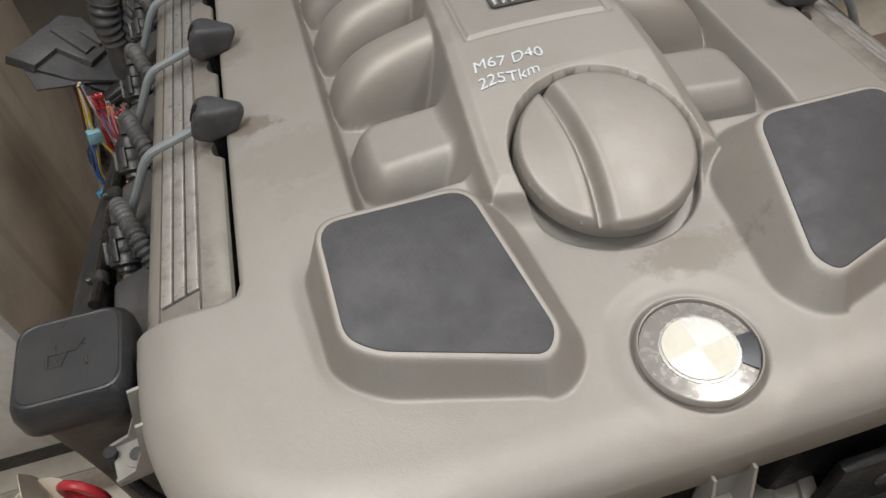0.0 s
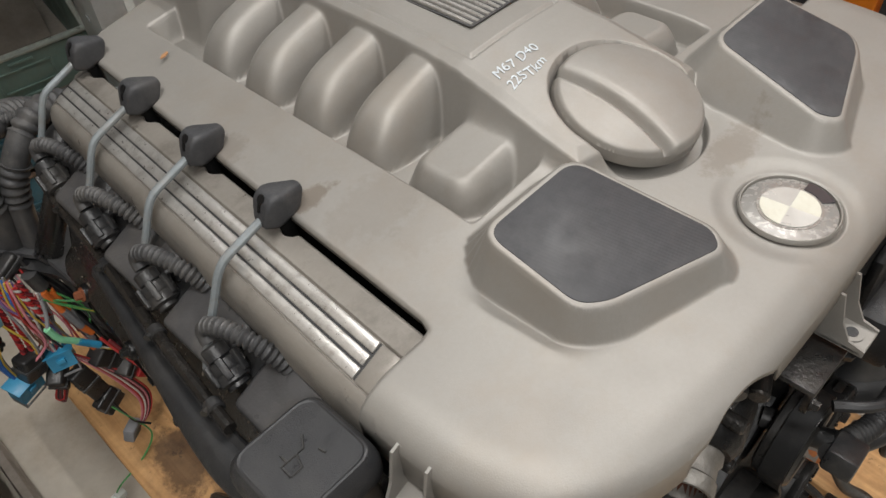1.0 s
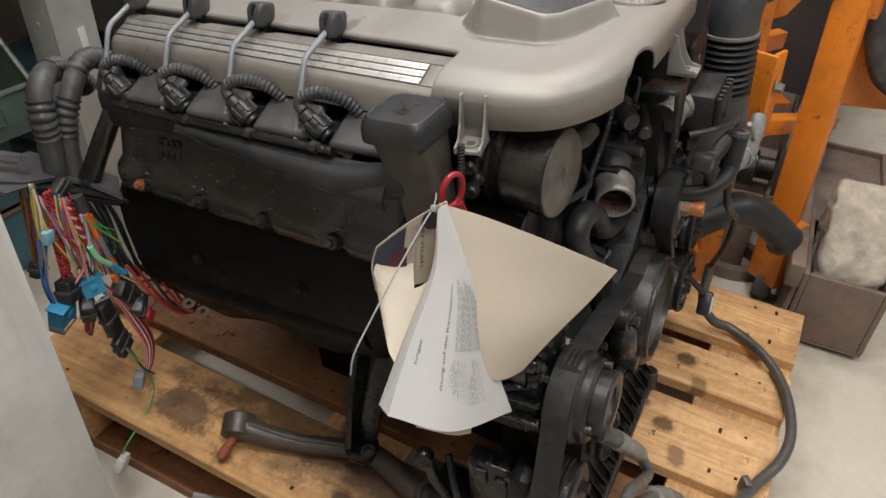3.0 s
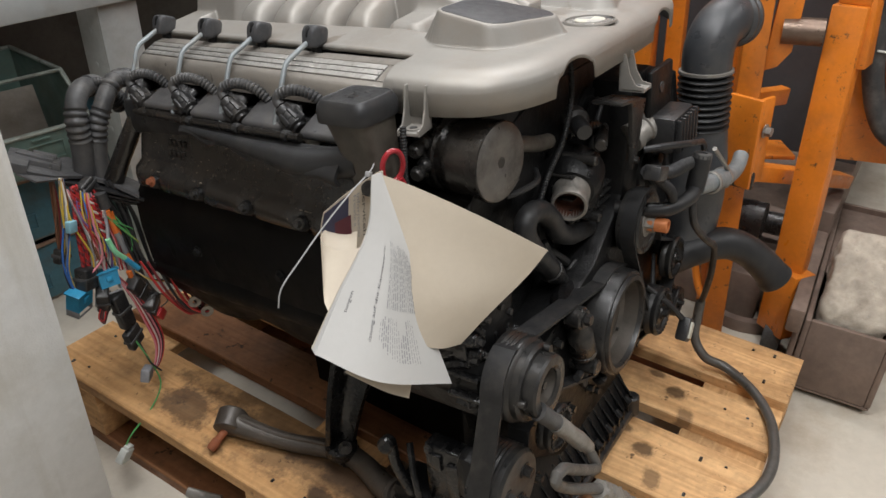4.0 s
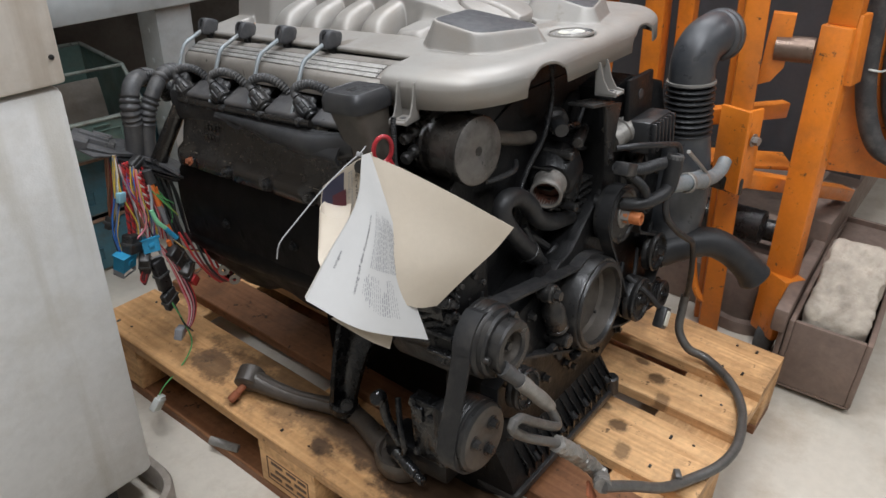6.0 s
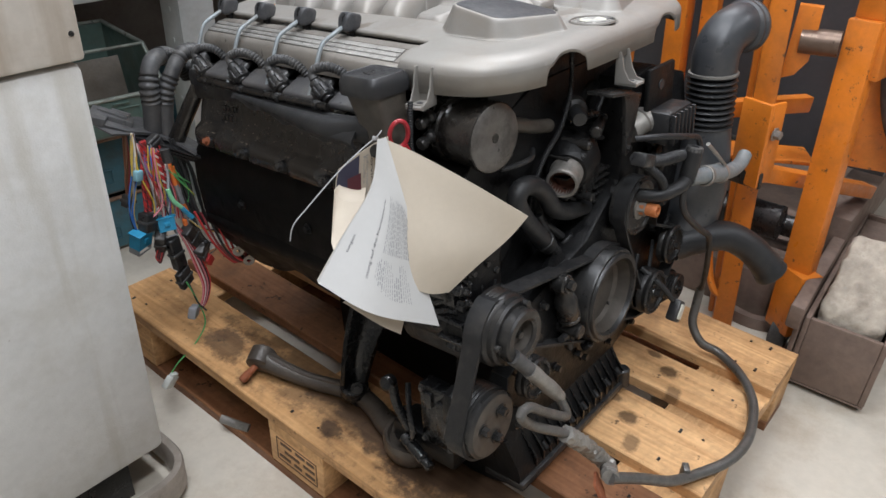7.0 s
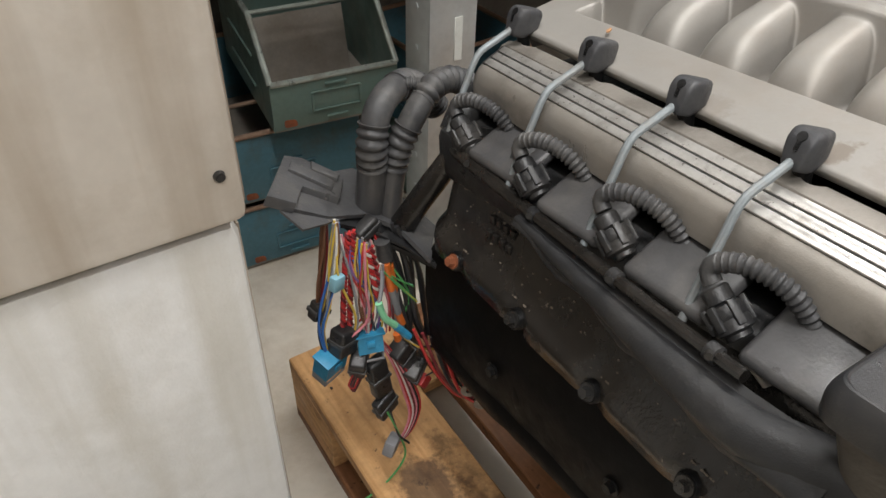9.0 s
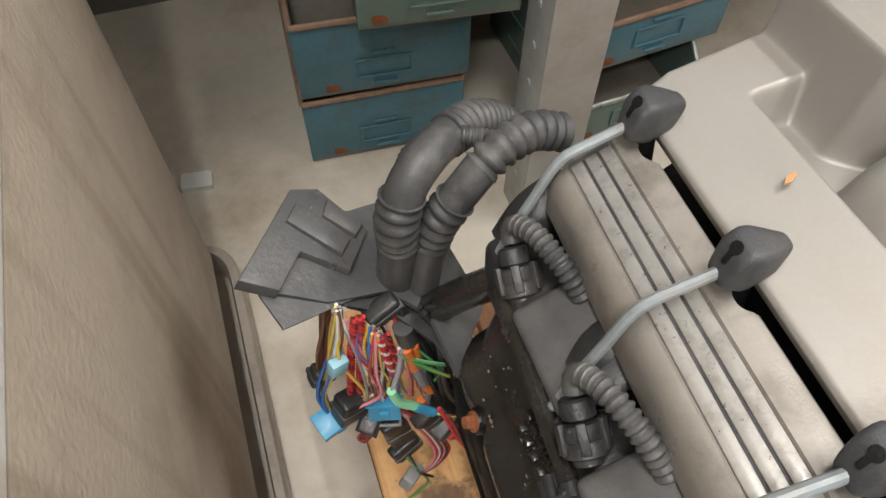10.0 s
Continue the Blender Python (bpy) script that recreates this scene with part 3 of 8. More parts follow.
# ---- rack with bins ----
rack = thing("storage_rack", pose(0, 0, 0), "grey steel storage rack, dark shelves and back added for shade", "rack")
for px in (-0.012, 1.05):
    up = bmesh.new()
    box(up, (px - 0.045, 1.0, 0.0), (px + 0.045, 1.006, 2.2), 0.001)
    box(up, (px - 0.045, 1.006, 0.0), (px - 0.039, 1.075, 2.2), 0.001)
    box(up, (px + 0.039, 1.006, 0.0), (px + 0.045, 1.04, 2.2), 0.001)
    for k in range(30):
        cyl(up, (px - 0.0455, 1.04, 0.1 + k * 0.07), (px - 0.0468, 1.04, 0.1 + k * 0.07), 0.006, n=8)
    part("upright", up, GALV, rack, "light grey perforated steel upright")
for z in (0.715, 1.3):
    part("beam", fn(box, (-1.3, 0.985, z), (1.3, 0.999, z + 0.075), 0.003), GALV, rack)
    # shelves reach only as far as needed to shade the floor behind
    part("shelf", fn(box, (-0.05, 1.01, z + 0.03), (1.3, 1.75, z + 0.045)), SHELF, rack)
    part("shelf", fn(box, (-1.3, 1.33 if z < 1 else 1.01, z + 0.03), (-0.054, 1.75, z + 0.045)), SHELF, rack)
# added dark sheet that closes the bay and keeps light out
part("back_panel", fn(box, (-1.3, 1.78, 0.0), (1.3, 1.79, 2.2)), SHELF, rack)
digit = bpy.data.curves.new("digit", "FONT")
digit.body, digit.size, digit.extrude, digit.align_x, digit.offset = "1", 0.104, 0.0006, "CENTER", 0.0022
tmp = new("digit_tmp", digit)
dg = bpy.context.evaluated_depsgraph_get()
digit_mesh = bpy.data.meshes.new_from_object(tmp.evaluated_get(dg))
bpy.data.objects.remove(tmp)
digit_mesh.materials.append(WHITE)
one = new("digit", digit_mesh)
one.parent = rack
one.matrix_basis = pose(-0.002, 0.9992, 0.503, 90, 0, 0)


def bin_box(m, mat, label, w=0.23, d=0.36, h=0.19, low=0.10):
    """A sheet-steel stacking bin with a lowered front, rolled rims and a label holder."""
    b = thing("storage_bin", m, label, "storage bin", "stacked storage bins")
    t = 0.004
    edge = RUSTEDGE if mat == BLUE else BINEDGE
    part("base", fn(box, (-w / 2, 0, 0.006), (w / 2, d, 0.01)), BINDUST, b, "dusty bin bottom")
    part("front", fn(box, (-w / 2, 0, 0.006), (w / 2, t, low), 0.0015), mat, b)
    part("back", fn(box, (-w / 2, d - t, 0.006), (w / 2, d, h), 0.0015), mat, b)
    for s in (-1, 1):
        side = bmesh.new()
        mm = Matrix.Translation((s * (w / 2), 0, 0)) @ Matrix.Rotation(radians(90), 4, "Z") @ Matrix.Rotation(radians(90), 4, "X")
        prism(side, [(0, 0.006), (d, 0.006), (d, h), (0.10, h), (0.0, low)], -t / 2, t / 2, mm)
        part("side", side, mat, b)
        part("rim", fn(tube, [(s * w / 2, 0.0, low), (s * w / 2, 0.1, h), (s * w / 2, d, h)], 0.0055, 8, smooth=False), edge, b, "worn rolled rim")
        rec = bmesh.new()
        box(rec, (s * w / 2 + s * 0.004 - 0.002, 0.10, 0.05), (s * w / 2 + s * 0.004 + 0.002, 0.27, 0.055), 0.001)
        box(rec, (s * w / 2 + s * 0.004 - 0.002, 0.10, 0.11), (s * w / 2 + s * 0.004 + 0.002, 0.27, 0.115), 0.001)
        part("side_rib", rec, mat, b)
    part("rim", fn(tube, [(-w / 2, 0, low), (w / 2, 0, low)], 0.0055, 8, smooth=False), edge, b, "worn rolled rim")
    part("rim", fn(tube, [(-w / 2, d, h), (w / 2, d, h)], 0.0055, 8, smooth=False), edge, b, "worn rolled rim")
    part("rim", fn(tube, [(-w / 2, 0.1, h), (w / 2, 0.1, h)], 0.0045, 8, smooth=False), edge, b, "worn rolled rim")
    hold = bmesh.new()
    for a, z in (((-0.045, 0.035), (-0.045, 0.073)), ((0.045, 0.035), (0.045, 0.073))):
        box(hold, (a[0] - 0.002, -0.004, a[1]), (a[0] + 0.002, 0, z[1]), 0.0008)
    for z in (0.035, 0.071):
        box(hold, (-0.045, -0.004, z), (0.045, 0, z + 0.003), 0.0008)
    for z in (0.083, 0.018):
        box(hold, (-0.02, -0.005, z), (0.02, 0, z + 0.005), 0.0015)
    part("label_holder", hold, mat, b)
    part("rust_patch", fn(prism, rounded([(-0.1, 0.012), (-0.075, 0.012), (-0.078, 0.026), (-0.1, 0.028)], 0.006), 0.0, 0.0006, Matrix.Rotation(radians(90), 4, "X")), RUST, b, "small rusty patch")
    return b


GREENL = "green painted steel bin with a lowered front, scuffed"
BLUEL = "blue painted steel bin, scratched and rusty at the rims"
gbin = bin_box(pose(-0.152, 1.160, 0.343, 0, 0, -7), GREEN, GREENL, w=0.235)
part("card_divider", fn(box, (-0.105, 0.0, 0.0), (0.085, 0.003, 0.135), 0.0006, pose(0, 0.155, 0.012, -14, 0, 2)), BINDUST, gbin, "grey dusty card standing inside")
bin_box(pose(-0.225, 1.225, 0.168, 0, 0, -5), BLUE, BLUEL, w=0.28, d=0.42, h=0.165, low=0.155)
bin_box(pose(-0.228, 1.235, 0.0, 0, 0, -4), BLUE, "dark blue-green steel bin at the bottom of the stack", w=0.28, d=0.42, h=0.163, low=0.153)
for k in range(3):
    bin_box(pose(0.21 + 0.26 * k, 1.12, 0.765, 0, 0, random.uniform(-4, 4)), GREEN, GREENL)
bin_box(pose(0.22, 1.14, 0.0, 0, 0, 3), GREEN, "dark green steel bin standing on the floor", w=0.26)
bin_box(pose(0.22, 1.14, 0.19, 0, 0, 5), BLUE, BLUEL, w=0.26)

tag = part("floor_label", fn(prism, rounded([(-0.028, -0.018), (0.028, -0.018), (0.028, 0.018), (-0.028, 0.018)], 0.006), 0, 0.012), WHITE)
tag.matrix_basis = pose(-0.580, 1.262, 0.0, 0, 0, -8)
tagged(tag, "small pale blue-white plastic block lying on the concrete", "plastic block")

# ---- orange lifting machine ----
# the machine is laid out in its own frame, a little smaller than life
lift = thing("lifting_machine", Matrix.Translation((-0.05, -0.0265, 0.055)) @ Matrix.Scale(0.95, 4), "orange painted lifting machine with scratched mast and post", "machine")


def beam(name, p0, p1, w, d, mat, label="", bevel=0.004, turn=0.0):
    m, h = axis_matrix(p0, p1)
    return part(name, fn(box, (-w / 2, -d / 2, 0), (w / 2, d / 2, h), bevel, m @ Matrix.Rotation(radians(turn), 4, "Z")), mat, lift, label)


beam("post", (0.726, -0.262, 0.0), (0.742, -0.226, 0.745), 0.044, 0.066, ORANGE, "orange box-section post", turn=14)
beam("post", (0.750, -0.230, 0.745), (0.768, -0.188, 1.9), 0.034, 0.060, ORANGE, turn=14)
beam("post_cap", (0.760, -0.256, 0.625), (0.766, -0.240, 0.768), 0.060, 0.055, ORANGE, "orange bolted cap plate", turn=14)
for k in range(4):
    part("bolt", hexbolt(bmesh.new(), (0.744 + 0.0014 * k, -0.268 + 0.003 * k, 0.648 + 0.030 * k), (-0.3, -0.95, 0), 0.005, 0.004), TROUGH, lift)
beam("mast_rail", (0.718, -0.118, -0.057), (0.690, 0.022, 1.9), 0.072, 0.048, ORANGE, "orange mast rail with worn black patches", turn=8)
beam("mast_rail", (0.760, -0.094, -0.057), (0.730, 0.046, 1.9), 0.030, 0.055, ORANGE, turn=8)
beam("mast_rail", (0.885, 0.10, -0.057), (0.875, 0.23, 1.9), 0.045, 0.04, ORANGE)
beam("mast_rail", (0.84, 0.16, -0.057), (0.83, 0.29, 1.9), 0.06, 0.05, ORANGE)
beam("mast_rail", (0.95, 0.37, -0.057), (0.92, 0.43, 1.9), 0.09, 0.05, ORANGE)
beam("cross_bar", (0.80, 0.22, 0.755), (0.90, 0.44, 0.755), 0.04, 0.03, ORANGE)
beam("mounting_plate", (0.566, -0.118, 0.400), (0.568, -0.106, 0.585), 0.012, 0.075, ORANGE, "worn orange plate", turn=-12)
beam("plate_flange", (0.586, -0.150, 0.405), (0.588, -0.138, 0.583), 0.050, 0.010, ORANGE, turn=-12)
beam("plate_patch", (0.5655, -0.121, 0.398), (0.5655, -0.118, 0.435), 0.0135, 0.0755, DARKSTEEL, "bare steel where the paint has gone", turn=-12)
beam("cross_bar", (0.642, -0.130, 0.405), (1.105, -0.288, 0.247), 0.045, 0.035, ORANGE)
beam("cross_bar", (0.72, 0.0, 0.50), (0.93, -0.12, 0.49), 0.03, 0.04, ORANGE)
beam("cross_plate", (0.80, 0.05, 0.36), (0.93, -0.16, 0.36), 0.10, 0.012, ORANGE)
beam("foot_block", (0.715, -0.268, 0.0), (0.722, -0.262, 0.165), 0.060, 0.080, ORANGE, turn=14)
part("lug", fn(prism, [(0.0, 0.60), (0.026, 0.612), (0.046, 0.645), (0.048, 0.700), (0.046, 0.757), (0.0, 0.757)], -0.012, 0.012, Matrix.Translation((0.712, -0.095, 0.0)) @ Matrix.Rotation(radians(-76), 4, "Z") @ Matrix.Rotation(radians(90), 4, "X"), 0.002), ORANGE, lift, "orange side lug")
part("steel_roller", fn(cyl, (0.716, -0.115, 0.684), (0.728, -0.190, 0.688), 0.027, n=28), ROLLER, lift, "bright worn steel roller")
hb = bmesh.new()
hexbolt(hb, (0.580, -0.150, 0.520), (-0.2, -0.97, 0), 0.010, 0.012)
part("bolt", hb, ALU, lift)
part("side_cover", fn(prism, rounded([(0.0, 0.37), (0.5, 0.36), (0.5, 1.5), (0.06, 1.5), (0.015, 0.8)], 0.03), -0.012, 0.012, Matrix.Translation((0.915, -0.215, 0.0)) @ Matrix.Rotation(radians(-70), 4, "Z") @ Matrix.Rotation(radians(90), 4, "X")), ORANGE, lift, "curved orange side cover")
part("back_sheet", fn(box, (1.22, -0.30, 0.25), (1.24, 0.7, 1.9)), GREYSHEET, lift, "dark grey sheet behind the mast")
hose = part("hydraulic_hose", fn(tube, [(0.868, -0.230, 2.0), (0.872, -0.245, 1.2), (0.878, -0.262, 0.80), (0.880, -0.285, 0.60), (0.890, -0.335, 0.475), (0.915, -0.40, 0.43)], 0.022, 14), RUBBER, lift, "thick black hydraulic hose")
part("hydraulic_hose", fn(tube, [(0.915, -0.275, 2.0), (0.918, -0.295, 1.2), (0.922, -0.310, 0.80), (0.925, -0.325, 0.62), (0.935, -0.37, 0.50), (0.96, -0.44, 0.46)], 0.022, 14), RUBBER, lift, "thick black hydraulic hose")
part("hose_tie", fn(tube, [(0.851, -0.285, 0.640), (0.868, -0.305, 0.636), (0.895, -0.315, 0.634), (0.925, -0.345, 0.640)], 0.0025, 6), WHITE, hose, "white cable tie")
part("chassis_beam", fn(box, (0.95, -0.30, 0.08), (2.2, -0.21, 0.22), 0.005), TROUGH, lift, "dark brown chassis beam")
part("chassis_plate", fn(box, (0.80, -0.20, -0.057), (2.2, 0.9, 0.07), 0.004), TROUGH, lift, "dark rusty base plate")
part("chassis_beam", fn(box, (0.86, 0.12, 0.08), (2.2, 0.24, 0.22), 0.005), DARKSTEEL, lift)
part("axle", fn(cyl, (0.85, -0.16, 0.20), (0.85, 0.4, 0.18), 0.045, n=20), DARKSTEEL, lift)
part("axle", fn(cyl, (1.0, -0.2, 0.13), (0.95, 0.5, 0.11), 0.03, n=16), DARKSTEEL, lift)
part("caster", fn(lathe, [(0, -0.02), (0.036, -0.02), (0.042, 0), (0.036, 0.02), (0, 0.02)], (0.715, -0.262, -0.0155), (0.715, -0.24, -0.0155), 20), RUBBER, lift)
part("tow_loop", fn(tube, [(0.70, -0.03, 0.23), (0.69, -0.06, 0.10), (0.68, -0.09, 0.045), (0.70, -0.12, 0.04), (0.73, -0.12, 0.10), (0.74, -0.07, 0.25)], 0.009, 10), ORANGE, lift)

strap = bmesh.new()
lathe(strap, [(0.052, 0), (0.075, 0), (0.078, 0.018), (0.074, 0.03), (0.052, 0.03), (0.052, 0)], (0, 0, 0), (0, 0, 1), 28)
st = part("floor_ring", strap, TROUGH)
st.matrix_basis = pose(0.72, -0.185, 0.0) @ Matrix.Diagonal((0.95, 1.25, 1, 1))
tagged(st, "flat oval brown steel ring lying on the floor", "steel ring")

# ---- counterweight box with concrete ----
cw = thing("counterweight_box", pose(0.497, -0.345, 0.0, 0, 0, 3), "rusty brown steel box filled with a rough concrete block", "counterweight")
for lo, hi in (((0.0, -0.140, 0.02), (0.012, 0.0, 0.185)), ((0.0, -0.152, 0.02), (0.62, -0.140, 0.185)), ((0.0, 0.0, 0.02), (0.62, 0.012, 0.185)), ((0.608, -0.140, 0.02), (0.62, 0.0, 0.185))):
    part("box_side", fn(box, lo, hi, 0.003), TROUGH, cw)
part("box_floor", fn(box, (0.0, -0.150, 0.015), (0.62, 0.010, 0.0195)), TROUGH, cw)
part("box_cover", fn(box, (0.24, -0.139, 0.165), (0.607, -0.001, 0.172), 0.002), TROUGH, cw, "brown steel cover sheet")
stone = bmesh.new()
prism(stone, [(0.016, 0.02), (0.230, 0.02), (0.225, 0.24), (0.205, 0.305), (0.188, 0.303), (0.020, 0.200)], 0.012, 0.128, Matrix.Rotation(radians(90), 4, "X"))
bmesh.ops.triangulate(stone, faces=list(stone.faces))
for _ in range(5):
    bmesh.ops.subdivide_edges(stone, edges=[e for e in stone.edges if e.calc_length() > 0.009], cuts=1)
    bmesh.ops.triangulate(stone, faces=list(stone.faces))
for _ in range(10):
    bmesh.ops.smooth_vert(stone, verts=list(stone.verts), factor=0.5, use_axis_x=True, use_axis_y=True, use_axis_z=True)
stone.normal_update()
for v in stone.verts:
    v.co += v.normal * (0.004 + 0.007 * noise.noise(v.co * 22) + 0.0045 * noise.noise(v.co * 70 + Vector((5, 1, 2))))
part("concrete_block", stone, STONE, cw, "pale rough concrete block")
part("top_ledge", fn(box, (-0.018, 0.014, 0.155), (1.4, 0.044, 0.212), 0.006), TROUGH, cw, "long rusty brown steel beam")
part("ledge_web", fn(box, (0.0, 0.014, 0.0), (1.4, 0.026, 0.155), 0.003), TROUGH, cw)
part("skid", fn(box, (0.02, -0.145, 0.0), (0.6, 0.005, 0.0145)), RUBBER, cw)

# ---- engine: cover ----
E0 = pose(0, 0, 0.826, -6.6, 0, 0)
engine = thing("engine", E0, "used diesel engine, silver cover, greasy black block, standing on pallet", "engine")
SIDE_X, SLOT_X, SLOT_Y, REAR = 0.300, 0.233, 0.114, 0.622
HALF = [(0.0, -0.053), (0.09, -0.052), (0.16, -0.049), (0.212, -0.041), (0.252, -0.024), (0.281, 0.002), (0.296, 0.042), (0.2995, 0.08), (SIDE_X, SLOT_Y)]


ARCHES = ((-0.146, 0.047, -0.010), (0.146, 0.047, -0.010))


def roll_depth(drop):
    """How far in from the rim the rolled edge has dropped by a given amount."""
    return 0.036 * (1 - (1 - (1 - min(max(drop, 0.0), 0.0199) / 0.020) ** 2) ** (1 / 2.2))


def arch_height(x):
    """Lower edge of the front wall: straight, with two arches."""
    z = -0.046
    for xc, half, top in ARCHES:
        u = abs(x - xc) / half
        if u < 1:
            z = max(z, -0.046 + (top + 0.046) * (1 - u ** 2.4) ** 0.5)
    return z


def notched(curve):
    """Cuts the two arches out of the front rim; the curve runs with x from left to right."""
    out = list(curve)
    for xc, half, top in ARCHES:
        cut = []
        for u in np.linspace(-1, 1, 33):
            x = xc + half * math.copysign(abs(u) ** 0.8, u)
            y = float(np.interp(x, [p[0] for p in curve], [p[1] for p in curve]))
            z = arch_height(x)
            cut.append((x, y + (roll_depth(-z) if z > -0.0199 else 0.0)))
        y0, y1 = (float(np.interp(xc + e * half, [p[0] for p in curve], [p[1] for p in curve])) for e in (-1, 1))
        cut = [(xc - half - 0.0003, y0)] + cut + [(xc + half + 0.0003, y1)]
        out = [p for p in out if p[0] < xc - half - 0.0004] + cut + [p for p in out if p[0] > xc + half + 0.0004]
    return out


def narrow(y):
    """How far the sides draw in towards the rear."""
    return 1 - 0.17 * max(0.0, y - 0.12)


def drawn_in(ob):
    """Draws a part of the side in towards the rear, as the slots run."""
    for v in ob.data.vertices:
        v.co.x *= narrow(v.co.y)
    return ob


def outline_points():
    """The cover's plan: a bowed front with two arches, rounded corners, and straight sides set in along the injector slots."""
    curve = [(p.x, p.y) for p in spline([Vector((x, y, 0)) for x, y in HALF], 0.006)]
    side = [(SLOT_X + 0.012, SLOT_Y), (SLOT_X + 0.003, SLOT_Y + 0.002), (SLOT_X, SLOT_Y + 0.010)]
    side += [(SLOT_X, y) for y in np.arange(0.14, 0.60, 0.02)] + [(SLOT_X - 0.004, 0.612), (SLOT_X - 0.03, REAR)]
    side += [(x, REAR + 0.02 * (1 - x / 0.2)) for x in (0.17, 0.13, 0.09, 0.04)]
    side = [(x * narrow(y), y) for x, y in side]
    front = notched([(-x, y) for x, y in curve[:0:-1]] + curve)
    return np.array(front + side + [(-x, y) for x, y in side[::-1]])


def distance(px, py, poly):
    """Signed distance to a closed outline, and the nearest point on it; inside is negative."""
    best = np.full(px.shape, 1e9)
    nx, ny = np.zeros(px.shape), np.zeros(px.shape)
    inside = np.zeros(px.shape, bool)
    k = len(poly)
    for i in range(k):
        ax_, ay_ = poly[i]
        bx_, by_ = poly[(i + 1) % k]
        dx, dy = bx_ - ax_, by_ - ay_
        t = np.clip(((px - ax_) * dx + (py - ay_) * dy) / max(dx * dx + dy * dy, 1e-12), 0, 1)
        qx, qy = ax_ + t * dx, ay_ + t * dy
        d = np.hypot(px - qx, py - qy)
        m = d < best
        best, nx, ny = np.where(m, d, best), np.where(m, qx, nx), np.where(m, qy, ny)
        if abs(dy) > 1e-12:
            cross = (ay_ > py) != (by_ > py)
            inside ^= cross & (px < ax_ + (py - ay_) * dx / dy)
    return np.where(inside, -best, best), nx, ny


def sstep(v, a, b):
    t = np.clip((v - a) / (b - a), 0, 1)
    return t * t * (3 - 2 * t)


def smax(a, b, k=0.004):
    h = np.clip(0.5 + 0.5 * (a - b) / k, 0, 1)
    return b * (1 - h) + a * h + k * h * (1 - h)


PAD = [(-0.181, 0.117), (-0.181, 0.046), (-0.166, 0.034), (-0.082, 0.008), (-0.073, 0.020), (-0.092, 0.117)]
PAD_SLOPE, PAD_Z = 0.20, 0.020
PAD_ROUND = np.array(rounded(PAD, 0.014, 6))
LID = (0.004, 0.1345)
LID_R, LID_SLOPE, LID_Z = 0.0568, 0.26, 0.032


